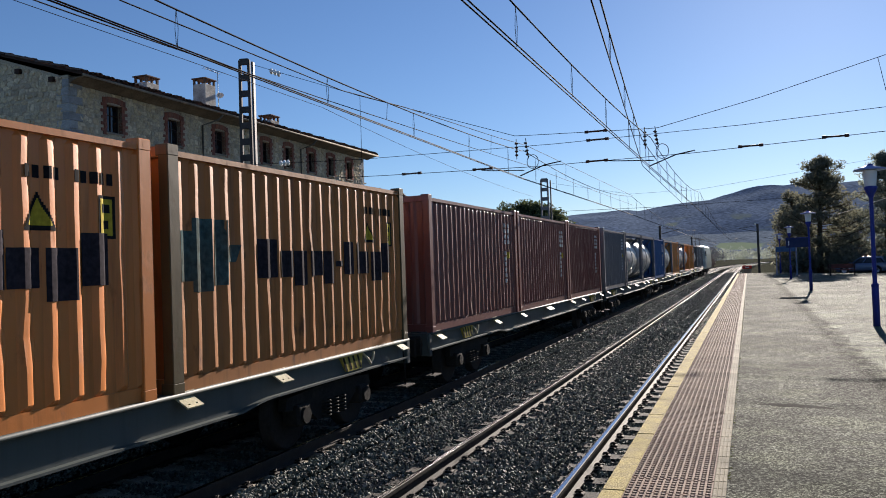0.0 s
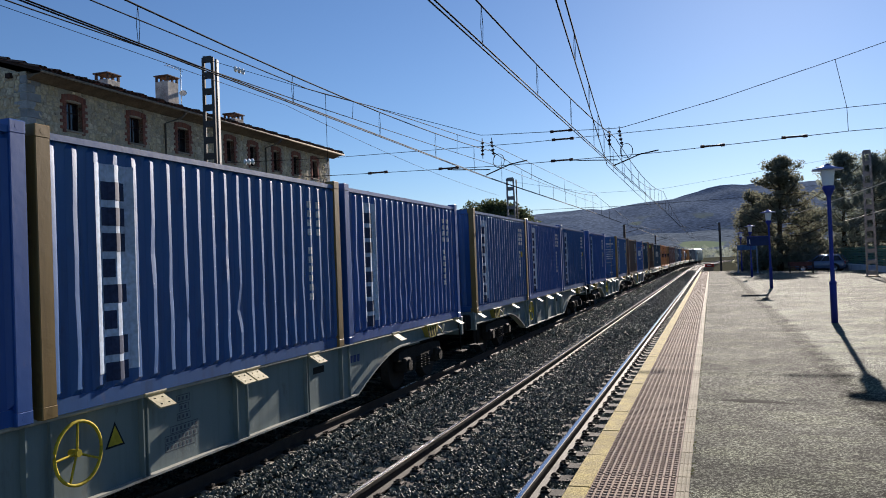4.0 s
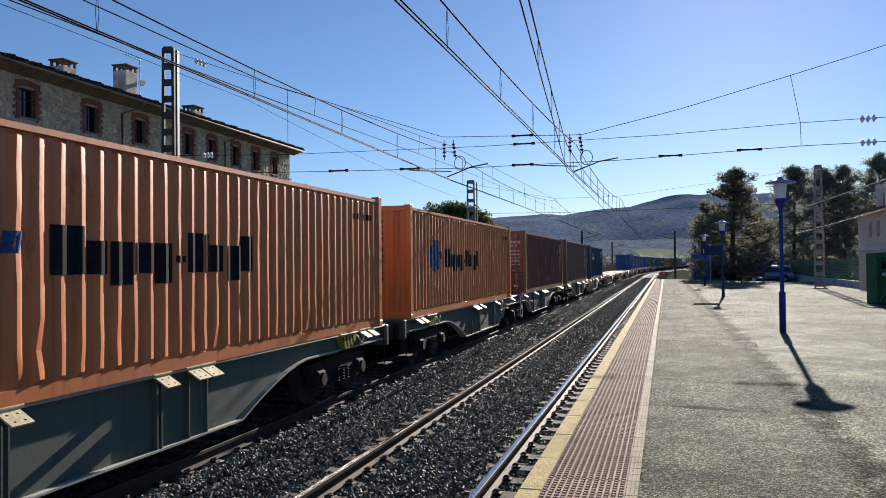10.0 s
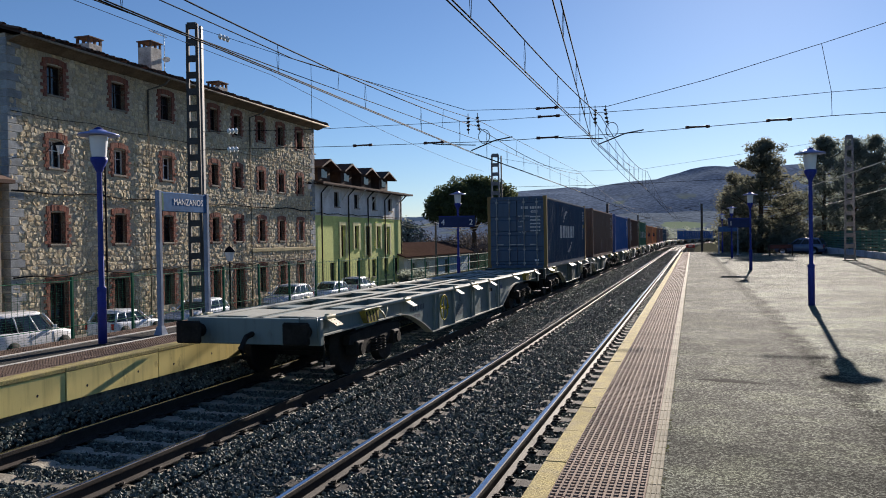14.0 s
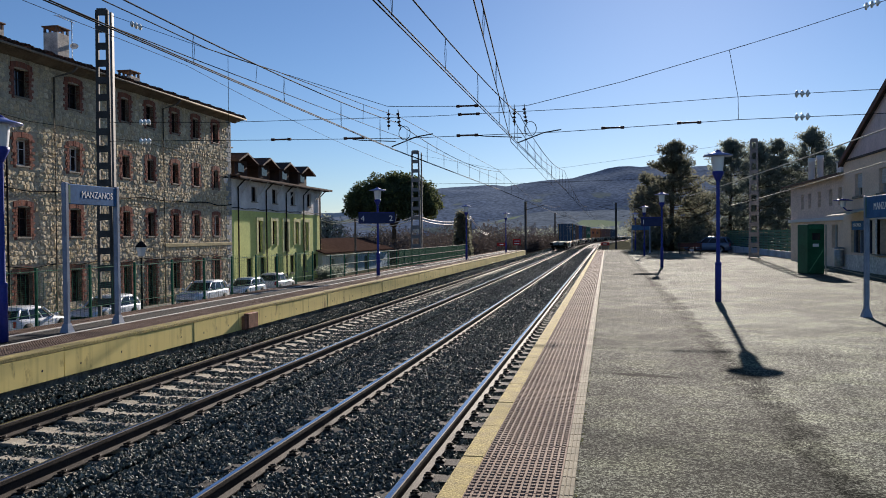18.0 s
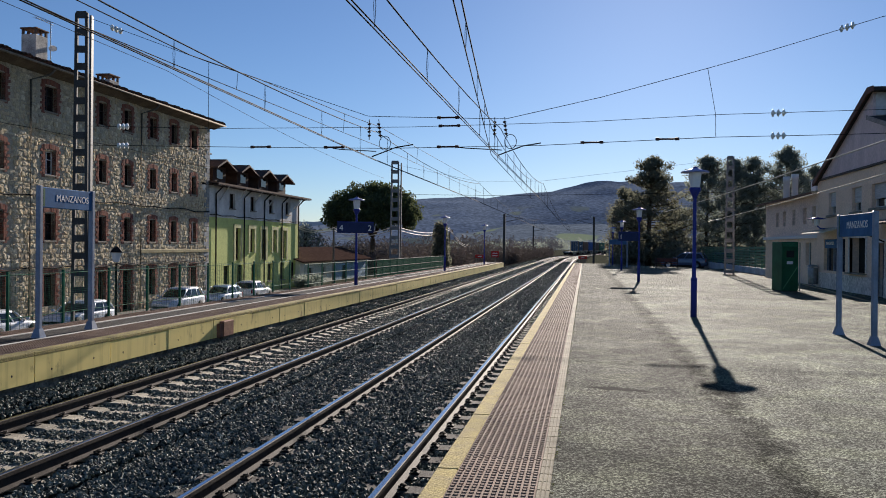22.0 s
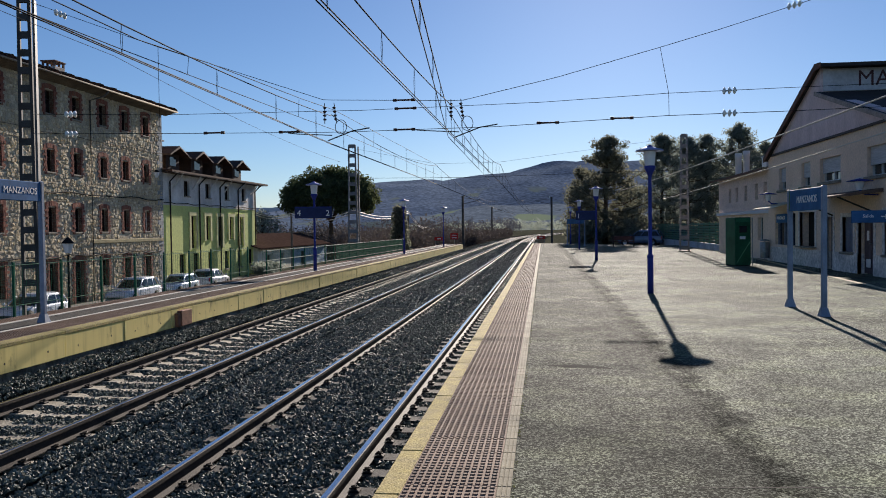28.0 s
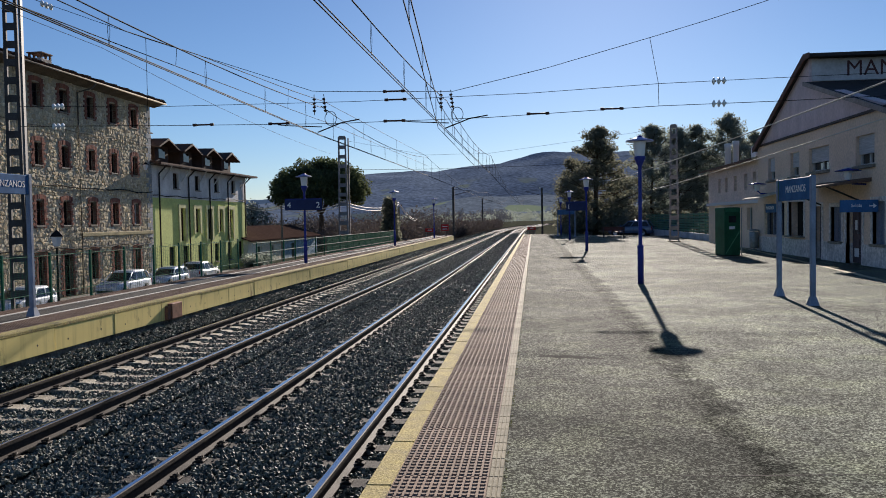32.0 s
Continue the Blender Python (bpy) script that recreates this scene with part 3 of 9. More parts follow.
for i in range(12):
    for j in range(6):
        x, y = -0.2754 + i * 0.05007, 0.0335 + j * 0.0666
        ring = [(math.cos(a), math.sin(a)) for a in [k * math.pi / 3 for k in range(6)]]
        _tile.add([(x + 0.0185 * u, y + 0.0185 * v, 0) for u, v in ring] + [(x + 0.0155 * u, y + 0.0155 * v, 0.0085) for u, v in ring],
                  [tuple(range(6, 12))] + [(k, (k + 1) % 6, 6 + (k + 1) % 6, 6 + k) for k in range(6)])
_tile = _tile.mesh("tactile_tile", M_TACT)
for k in range(250):
    y = -16 + 0.4 * k
    part("tactile_tile", _tile, None, plat, m=pose(-0.614, y, 0.001 + 0.0015 * math.sin(k * 1.7)))
_wt = Bm()
_wt.box(-0.0465, 0.0465, 0.003, 0.397, -0.03, -0.008)
for x in (-0.031, 0.0, 0.031):
    for y in (0.006, 0.203):
        _wt.box(x - 0.0125, x + 0.0125, y, y + 0.191, -0.008, 0.002, 0.003)
_wt = _wt.mesh("guide_tile", M_WHITE_T)
for k in range(250):
    part("guide_tile", _wt, None, plat, m=pose(-0.264, -16 + 0.4 * k, 0.001))


def ribbon(pts, widths, z, seed=0):
    """A flat strip along a line on the ground, with a ragged edge."""
    rnd = random.Random(seed)
    fine = []
    for (p, q), (a, b) in zip(zip(pts, pts[1:]), zip(widths, widths[1:])):
        for k in range(10):
            t = k / 10
            fine.append((p[0] + (q[0] - p[0]) * t, p[1] + (q[1] - p[1]) * t, a + (b - a) * t))
    bm = Bm()
    for i, (x, y, w) in enumerate(fine):
        a, b = fine[max(i - 1, 0)], fine[min(i + 1, len(fine) - 1)]
        d = Vector((b[0] - a[0], b[1] - a[1], 0)).normalized()
        n = Vector((-d.y, d.x, 0))
        for sgn in (-1, 1):
            bm.v.append(tuple(Vector((x, y, z)) + n * (sgn * w * (0.5 + 0.3 * (rnd.random() - 0.5)))))
    bm.f = [(2 * i, 2 * i + 1, 2 * i + 3, 2 * i + 2) for i in range(len(fine) - 1)]
    bm.s = [False] * len(bm.f)
    return bm


# shadow of the cross-span insulators, painted as a dark strip
part("asphalt_repair", ribbon([(0.05, 9.85), (0.35, 9.8), (0.85, 9.66)], [0.06, 0.22, 0.05], 0.0015, 9), M_SPAN_SHADE, plat, "dark strip painted for the shadow of the insulators")
part("asphalt_crack", ribbon([(0.15, 5.30), (0.5, 5.27), (0.75, 5.31), (1.1, 5.29), (1.65, 5.345), (2.1, 5.38), (3.4, 5.36)], [0.004, 0.012, 0.007, 0.012, 0.018, 0.009, 0.006], 0.0015, 11), M_DARKGAP, plat, "thin crack across the asphalt")
part("asphalt_crack", ribbon([(4.2, 40), (6.5, 33), (9.5, 29)], [0.03, 0.05, 0.03], 0.004, 5), M_DARKGAP, plat, "crack in the asphalt")
part("painted_line", ribbon([(12.5, 66), (10.55, 44), (9.6, 33), (8.6, 22), (7.5, 9)], [0.18, 0.18, 0.18, 0.18, 0.18], 0.005, 6), surf("old_line_paint", (0.45, 0.4, 0.26), 0.8, fine=30, var=0.4), plat, "worn pale line")

# platform across the tracks
pl2 = thing("platform", pose(0, 0, 0), "opposite platform with a stained concrete face and a red tactile strip", "platform", kind="structure")
part("paving", Bm().box(-10.66, -8.5, -25, 84, -2.3, -0.012), M_PATCH, pl2, "dark asphalt")
part("core", Bm().box(-8.5, -8.29, -25, 84, -1.1, -0.06), M_DARKGAP, pl2)
_fp = Bm().box(-0.045, 0.045, 0.006, 1.994, -0.46, -0.062, 0.006)
_fp = _fp.mesh("face_panel", paint("platform_face", (0.84, 0.68, 0.25), 0.6, 0.88, 0.45, 0.15))
_cp2 = Bm().box(-0.13, 0.13, 0.004, 1.996, -0.06, 0.0, 0.008).mesh("edge_slab", M_YEL)
for k in range(54):
    part("face_panel", _fp, None, pl2, m=pose(-8.245 + 0.006 * math.sin(k * 1.9), -25 + 2 * k, 0))
    part("edge_slab", _cp2, None, pl2, m=pose(-8.325, -25 + 2 * k, 0.002))
# flush dark discs: the shade of the holes is in their colour
_wh = Bm()
for k in range(54):
    for _y, _z in ((0.4, -0.31), (1.5, -0.29)):
        _x = -8.1995 + 0.006 * math.sin(k * 1.9)
        _wh.cyl((_x - 0.02, -25 + 2 * k + _y, _z), (_x, -25 + 2 * k + _y, _z), 0.02, n=8)
tagged(part("weep_holes", _wh, M_DARKGAP, pl2, "flush dark discs for the holes in the concrete face"), kind="stuff")
_ft = Bm()
for k in range(437):
    y = -25 + 0.25 * k
    for q, (u, z) in enumerate(((-8.3, -0.455), (-8.235, -0.46), (-8.215, -0.54), (-8.17, -0.68), (-8.10, -0.95))):
        s = 0.0 if q == 0 else 0.04 + 0.012 * q
        _ft.v.append((u + s * noise.noise((y * 1.7, q * 3.1, 0)) - 0.02 * q, y + 0.06 * noise.noise((y * 2.3, q, 5)), z + 0.6 * s * noise.noise((y * 2.9, q * 2.0, 9))))
_ft.f = [(k * 5 + q, k * 5 + q + 1, k * 5 + q + 6, k * 5 + q + 5) for k in range(436) for q in range(4)]
_ft.s = [False] * len(_ft.f)
part("footing", _ft, surf("footing_concrete", (0.26, 0.24, 0.19), 0.95, col2=(0.07, 0.065, 0.055), scale=2.5, fine=20, var=0.5, bump=1.0, bscale=12, world_space=True), pl2, "rough eroded concrete footing")
_t2, _t3 = Bm().box(-0.365, 0.365, 0.003, 0.797, -0.03, 0.0, 0.003), Bm().box(-0.255, 0.255, 0.003, 0.797, -0.03, 0.0, 0.003)
for bm, n in ((_t2, 14), (_t3, 9)):
    for i in range(n):
        for j in range(14):
            x, y = (i - (n - 1) / 2) * 0.05, 0.04 + j * 0.055
            bm.box(x - 0.014, x + 0.014, y - 0.012, y + 0.012, 0, 0.007)
_t2, _t3 = _t2.mesh("tactile_tile", M_TACT), _t3.mesh("tactile_tile", M_TACT)
for k in range(118):
    part("tactile_tile", _t2, None, pl2, m=pose(-8.83, -10 + 0.8 * k, 0.001))
    part("tactile_tile", _t3, None, pl2, m=pose(-10.36, -10 + 0.8 * k, 0.001))
M_LINE = surf("white_line", (0.55, 0.53, 0.48), 0.8, fine=30, var=0.3, world_space=True)
part("white_line", Bm().box(-9.30, -9.205, -25, 84, -0.01, 0.003), M_LINE, pl2)
part("white_line", Bm().box(-10.095, -10.0, -25, 84, -0.01, 0.003), M_LINE, pl2)
_jb = Bm().box(-0.09, 0.03, -0.26, 0.26, -0.18, 0.17, 0.012).box(-0.09, 0.0, -0.40, -0.262, -0.19, 0.12, 0.01)
tagged(part("junction_box", _jb, surf("brick_red", (0.27, 0.13, 0.085), 0.8, scale=6), m=pose(-8.11, 17.55, -0.27)), "reddish box on the concrete platform face", "box")

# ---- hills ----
# distance haze is put into these blue-grey base colours
M_HILL = wooded("hazed_hill_woods", (0.135, 0.175, 0.235), (0.20, 0.24, 0.21))
M_FIELD = wooded("hazed_hill_fields", (0.12, 0.15, 0.185), (0.20, 0.25, 0.17))
M_MOUNT = surf("hazed_mountain", (0.10, 0.16, 0.25), 1.0, scale=0.003, fine=0.02, var=0.1, bump=0, world_space=True, spec=0.0)


def hill(name, az0, az1, dist, depth, height, mat, label, seed, base=-4):
    """A long wooded ridge: slope up to a crest whose height follows height(az)."""
    bm = Bm()
    na, nd = 150, 16
    for j in range(nd + 1):
        t = j / nd
        for i in range(na + 1):
            az = radians(az0 + (az1 - az0) * i / na)
            r = dist + depth * t
            h = height(math.degrees(az))
            x, y = r * math.sin(az), r * math.cos(az)
            rough = 1 + 0.05 * noise.noise((x / 90, y / 90, seed)) + 0.02 * noise.noise((x / 22, y / 22, seed + 3))
            bm.v.append((x, y, base + (h - base) * (t ** 0.8) * (rough if t > 0 else 1)))
    n = na + 1
    bm.f = [(j * n + i, j * n + i + 1, (j + 1) * n + i + 1, (j + 1) * n + i) for j in range(nd) for i in range(na)]
    bm.s = [True] * len(bm.f)
    return tagged(part(name, bm, mat), label, "hill", kind="structure")


def crest(az):
    pts = [(-60, 60), (-30, 45), (-22, 30), (-18, 45), (-15, 82), (-12.5, 100), (-10.5, 103), (-8.5, 106), (-6.5, 104), (-5.3, 110), (-2.6, 118), (-1, 129), (0.55, 136), (1.7, 140), (2.5, 137), (3.4, 140), (6.5, 137), (9, 132), (16, 118), (30, 90), (60, 70)]
    for (a, h), (b, k) in zip(pts, pts[1:]):
        if a <= az <= b:
            t = (az - a) / (b - a)
            return h + (k - h) * t
    return 60


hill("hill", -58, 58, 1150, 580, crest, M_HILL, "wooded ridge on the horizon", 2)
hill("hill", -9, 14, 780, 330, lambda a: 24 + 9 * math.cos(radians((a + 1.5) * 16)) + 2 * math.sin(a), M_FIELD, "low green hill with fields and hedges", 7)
hill("mountain", -40, -13, 3600, 700, lambda a: 95 + 45 * math.sin(radians(a * 13)) + 18 * math.sin(radians(a * 41)), M_MOUNT, "far mountain with blue haze in its colour", 11)

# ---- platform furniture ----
def scale_about_eye(k):
    """Scale of a group of things about the camera's eye point, which keeps them fitted to its view."""
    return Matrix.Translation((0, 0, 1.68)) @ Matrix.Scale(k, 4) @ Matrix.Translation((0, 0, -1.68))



M_BLUE = surf("blue_lacquer", (0.022, 0.035, 0.25), 0.35, col2=(0.03, 0.045, 0.2), scale=2, fine=30, var=0.12, bump=0.03)
M_BLUESIGN = surf("sign_blue", (0.055, 0.16, 0.34), 0.7, spec=0.05, scale=2, fine=20, var=0.06, bump=0)
M_GREYPOST = surf("grey_lacquer", (0.24, 0.30, 0.40), 0.5, scale=2, fine=30, var=0.08, bump=0.02)
M_WHITE = plain("white_print", (0.8, 0.8, 0.8), 0.5)
M_FROST = plain("frosted_glass", (0.72, 0.74, 0.76), 0.25)
M_GALV = surf("galvanised_steel", (0.33, 0.34, 0.34), 0.45, metal=0.7, scale=6, fine=40, var=0.15, bump=0.05)
M_MAST = surf("mast_steel", (0.075, 0.075, 0.075), 0.75, col2=(0.05, 0.045, 0.04), scale=2, fine=30, bump=0.1, spec=0.2)
M_GALVMAST = surf("mast_galvanised", (0.20, 0.21, 0.22), 0.6, col2=(0.14, 0.14, 0.14), scale=2, fine=30, bump=0.08, spec=0.3)
M_POST = surf("post_grey", (0.13, 0.13, 0.125), 0.6, scale=2, fine=30, var=0.1, bump=0.05)
M_GREEN = surf("green_lacquer", (0.02, 0.12, 0.06), 0.45, scale=2, fine=20, var=0.12, bump=0.02)
M_GLASS = glassy("dark_window", (0.012, 0.014, 0.017), 1.0, 0.06)
M_WIRE = surf("wire", (0.02, 0.019, 0.019), 0.9, spec=0.1, bump=0)
M_INS = plain("glass_insulator", (0.75, 0.78, 0.76), 0.15)
M_INSD = plain("brown_insulator", (0.06, 0.03, 0.025), 0.65)


def lamp_post(h=3.65):
    t = thing("street_lamp", pose(0, 0, 0), "blue platform lamp with a pale disc over a glass shade", "street lamp", "platform lamps")
    pole = Bm().lathe([(0.0, 0), (0.075, 0), (0.075, 0.9), (0.062, 0.93), (0.048, 0.96), (0.044, h - 0.85), (0.046, h - 0.72)], 14)
    pole = part("pole", pole, M_BLUE, t, "blue lacquered steel pole")
    part("collar", Bm().lathe([(0.076, 0.88), (0.081, 0.9), (0.081, 0.94), (0.052, 0.97)], 14), M_BLUE, pole)
    part("cup", Bm().lathe([(0.052, h - 0.74), (0.075, h - 0.68), (0.135, h - 0.56), (0.14, h - 0.5), (0.12, h - 0.49)], 16), M_BLUE, t)
    part("shade", Bm().lathe([(0.115, h - 0.49), (0.128, h - 0.40), (0.15, h - 0.16), (0.15, h - 0.13)], 16), M_FROST, t, "clear ribbed glass shade")
    part("disc", Bm().lathe([(0.0, h - 0.015), (0.11, h - 0.03), (0.15, h - 0.055), (0.325, h - 0.10), (0.345, h - 0.125), (0.325, h - 0.13), (0.14, h - 0.12), (0.0, h - 0.12)], 24), plain("lamp_disc", (0.22, 0.28, 0.55), 0.4), t, "wide pale blue disc")
    part("finial", Bm().lathe([(0.09, h - 0.045), (0.075, h - 0.01), (0.03, h + 0.02), (0.0, h + 0.03)], 14), M_BLUE, t)
    return t


lamp_a = lamp_post()
lamp_a.matrix_basis = pose(2.64, 20.5, 0)
for x, y in ((2.62, 40.6), (2.66, 60.3), (2.67, 79.5), (-9.6, 11.4), (-9.3, 32.3), (-9.16, 53.0), (-9.0, 73.2)):
    copy_thing(lamp_a, pose(x, y, 0, 0, 0, (x * 37 + y * 11) % 360))


def name_sign(m, h, panel_h, width, label, letters=True, size=0.17):
    t = thing("station_sign", m, label, "sign", "station name signs")
    for s in (-1, 1):
        post = part("post", Bm().box(s * width / 2 - 0.045, s * width / 2 + 0.045, -0.045, 0.045, 0.1, h, 0.012), M_GREYPOST, t, "grey-blue square post")
        foot = Bm()
        x = s * width / 2
        foot.add([(x - 0.09, -0.09, 0), (x + 0.09, -0.09, 0), (x + 0.09, 0.09, 0), (x - 0.09, 0.09, 0), (x - 0.05, -0.05, 0.16), (x + 0.05, -0.05, 0.16), (x + 0.05, 0.05, 0.16), (x - 0.05, 0.05, 0.16)],
                 [(0, 3, 2, 1), (4, 5, 6, 7), (0, 1, 5, 4), (1, 2, 6, 5), (2, 3, 7, 6), (3, 0, 4, 7)])
        part("base_plate", foot, M_GREYPOST, post, "flared foot")
    panel = part("panel", Bm().box(-width / 2 + 0.045, width / 2 - 0.045, -0.035, 0.035, h - panel_h - 0.02, h - 0.02, 0.01), M_BLUESIGN, t, "blue name panel")
    part("accent", Bm().box(-width / 2 + 0.05, -width / 2 + 0.10, -0.038, 0.038, h - panel_h, h - 0.04), M_GREEN, panel)
    if letters:
        writing("lettering", "MANZANOS", size, pose(0.12, -0.037, h - panel_h / 2 - 0.02, 90, 0, 0), M_WHITE, panel, "white station name MANZANOS")
    return t


name_sign(pose(-9.38, 13.44, 0, 0, 0, 90), 2.66, 0.36, 1.52, "blue MANZANOS name sign on two grey posts")
name_sign(pose(5.0, 16.2, 0, 0, 0, -90 + 2.0), 2.37, 0.42, 1.8, "blue MANZANOS name sign on two grey posts, seen from its end", size=0.19)
name_sign(pose(2.9, 72.8, 0, 0, 0, -73), 2.4, 0.45, 4.6, "blue name sign on two posts at the end of the platform", letters=False)


def hanging_sign(m, w, h, label, marks):
    t = thing("platform_number_sign", m, label, "sign")
    pn = part("panel", Bm().box(-w / 2, w / 2, -0.03, 0.03, 0, h, 0.008), surf("sign_navy", (0.022, 0.038, 0.12), 0.5, scale=2, fine=20, var=0.06, bump=0), t, "dark blue panel")
    part("bracket", Bm().box(-w / 2, w / 2, -0.015, 0.015, h, h + 0.03), M_BLUE, t)
    for x, s in marks:
        writing("numeral", s, h * 0.75, pose(x, -0.034, h * 0.45, 90), M_WHITE, pn, "white platform number " + s)
    return t


hanging_sign(pose(-9.3, 32.15, 2.16, 0, 0, 18), 1.5, 0.44, "dark blue platform number sign with 4 and 2", [(-0.58, "4"), (0.58, "2")])
hanging_sign(pose(2.1, 40.4, 2.0, 0, 0, 0), 0.95, 0.42, "dark blue platform number sign with 1", [(-0.35, "1")])

# ticket machine
tv = thing("ticket_machine", pose(7.95, 34.4, 0, 0, 0, 14), "green ticket machine cabinet standing on the platform", "ticket machine")
body = Bm()
body.box(-0.34, 0.34, -0.42, 0.42, 0.02, 1.97, 0.02)
body = part("body", body, M_GREEN, tv, "dark green steel cabinet")
part("base", Bm().box(-0.32, 0.32, -0.4, 0.4, 0, 0.03), M_DARKGAP, tv)
part("screen", Bm().box(-0.16, 0.16, -0.435, -0.418, 1.35, 1.62, 0.006), M_GLASS, body, "dark screen recess")
part("notice", Bm().box(-0.14, 0.10, -0.43, -0.419, 1.08, 1.2), M_WHITE, body, "small white notice")
part("header", Bm().box(-0.3, 0.3, -0.432, -0.418, 1.78, 1.92), surf("header_green", (0.03, 0.17, 0.09), 0.4), body)
part("stripe", Bm().add([(-0.3, -0.424, 0.1), (-0.27, -0.424, 0.1), (0.3, -0.424, 0.95), (0.3, -0.424, 1.0)], [(0, 1, 2, 3)]), surf("pale_green", (0.15, 0.4, 0.22), 0.4), body, "pale diagonal stripe")
part("side_rail", Bm().cyl((0.40, -0.4, 0), (0.40, -0.4, 1.95), 0.025, n=8), M_GALV, tv)

# litter bin by the station
bn = thing("litter_bin", pose(10.1, 38.6, 0), "grey litter bin on a post beside the station wall", "bin")
part("drum", Bm().lathe([(0, 0.12), (0.19, 0.12), (0.2, 0.16), (0.21, 0.85), (0.2, 0.86), (0.18, 0.8)], 14), M_GALV, bn)
part("hood", Bm().lathe([(0.22, 0.9), (0.2, 0.96), (0, 1.0)], 14), M_GALV, bn)
part("post", Bm().cyl((0, 0, 0), (0, 0, 0.92), 0.03, n=8), M_GALV, bn)

# bench and signals at the end of the platform
be = thing("bench", pose(6.4, 66, 0), "low red-brown bench at the edge of the trees", "bench")
part("seat", Bm().box(-0.9, 0.9, -0.2, 0.2, 0.42, 0.47, 0.01), surf("bench_red", (0.11, 0.045, 0.04), 0.6), be)
part("backrest", Bm().box(-0.9, 0.9, 0.18, 0.22, 0.55, 0.85, 0.01), MATS["bench_red"], be)
for s in (-0.8, 0.8):
    part("leg", Bm().box(s - 0.03, s + 0.03, -0.2, 0.22, 0, 0.85), M_STEELDARK, be)
for x, y, s in ((-0.2, 90, 0.62), (-11.3, 88, 0.7)):
    t = thing("buffer_sign", pose(x, y, ground_z(x, y)), "red rectangular signal board on two thin posts by the track", "signal board", "red boards")
    zt = -ground_z(x, y) + 0.35
    part("board", Bm().box(-0.75 * s, 0.75 * s, -0.03, 0.03, zt, zt + 0.55 * s, 0.01), plain("signal_red", (0.42, 0.03, 0.025), 0.5), t)
    part("marking", Bm().box(-0.3 * s, 0.3 * s, -0.034, -0.03, zt + 0.2 * s, zt + 0.34 * s), M_WHITE, t)
    for q in (-0.6, 0.6):
        part("post", Bm().cyl((q * s, 0, 0), (q * s, 0, zt + 0.1), 0.03, n=6), M_GALV, t)


# ---- overhead line ----
def lattice_mast(m, h, w0, w1, label, post=False, steel=None):
    """Two channels joined by battens."""
    t = thing("lattice_mast", m, label, "mast", "overhead line masts")
    for s in (-1, 1):
        part("channel", Bm().add([(s * w0 / 2 - 0.055, -0.06, 0), (s * w0 / 2 + 0.055, -0.06, 0), (s * w0 / 2 + 0.055, 0.06, 0), (s * w0 / 2 - 0.055, 0.06, 0),
                                  (s * w1 / 2 - 0.055, -0.05, h), (s * w1 / 2 + 0.055, -0.05, h), (s * w1 / 2 + 0.055, 0.05, h), (s * w1 / 2 - 0.055, 0.05, h)],
                                 [(0, 3, 2, 1), (4, 5, 6, 7), (0, 1, 5, 4), (1, 2, 6, 5), (2, 3, 7, 6), (3, 0, 4, 7)]), steel or M_MAST, t)
    n = int(h / 0.62)
    for k in range(n + 1):
        z = 0.12 + (h - 0.3) * k / n
        w = w0 + (w1 - w0) * z / h
        for y in (-0.062, 0.05):
            part("batten", Bm().box(-w / 2, w / 2, y, y + 0.012, z, z + 0.24), steel or M_MAST, t)
    part("foot", Bm().box(-w0 / 2 - 0.15, w0 / 2 + 0.15, -0.22, 0.22, -1.2, 0.06, 0.03), M_CONC, t, "concrete footing")
    if post:
        part("post", Bm().box(w0 / 2 + 0.06, w0 / 2 + 0.14, -0.12, 0.1, 0, h - 0.1, 0.01), M_POST, t, "plain grey steel post")
    return t


lattice_mast(pose(-18.3, 27.0, -2.86, 0, 0, 12), 12.96, 0.52, 0.36, "tall dark lattice mast with a pale steel post behind the platform", True)
lattice_mast(pose(-12.6, 53.0, -1.2, 0, 0, 8), 8.5, 0.62, 0.42, "grey lattice mast behind the fence", True, M_GALVMAST)
lattice_mast(pose(8.95, 53.0, 0, 0, 0, -6), 7.42, 0.52, 0.34, "grey lattice mast standing on the platform", steel=M_GALVMAST)
lattice_mast(pose(15.2, 27.0, 0, 0, 0, 0), 10.5, 0.52, 0.36, "tall lattice mast behind the station")
for x, y, h in ((1.4, 128, 7.4), (-11.6, 118, 7.4), (-11.2, 180, 7.2), (6.0, 190, 7.2)):
    t = thing("catenary_post", pose(x, y, -1.0), "steel overhead line post with brackets beside the curving track", "mast", "overhead line posts")
    part("column", Bm().box(-0.16, 0.16, -0.16, 0.16, 0, h, 0.01), M_MAST, t)
    sgn = 1 if x < -5 else -1
    part("bracket", Bm().cyl((0, 0, h - 1.2), (sgn * 2.6, 0, h - 0.6), 0.04, n=6).cyl((0, 0, h - 0.3), (sgn * 2.6, 0, h - 0.6), 0.03, n=6), M_MAST, t)
    part("insulator", Bm().lathe([(0.02, 0), (0.1, 0.05), (0.05, 0.1), (0.1, 0.15), (0.05, 0.2), (0.1, 0.25), (0.02, 0.3)], 8, m=pose(sgn * 0.3, 0, h - 0.2)), M_INS, t)


def sag(p, q, drop, n=12):
    p, q = Vector(p), Vector(q)
    return [p + (q - p) * (k / n) - Vector((0, 0, drop * 4 * (k / n) * (1 - k / n))) for k in range(n + 1)]


SPAN_Y = 27.0
ol = thing("overhead_line", pose(0, 0, 0), "electric overhead line of dark wires with droppers above both tracks", "overhead line")
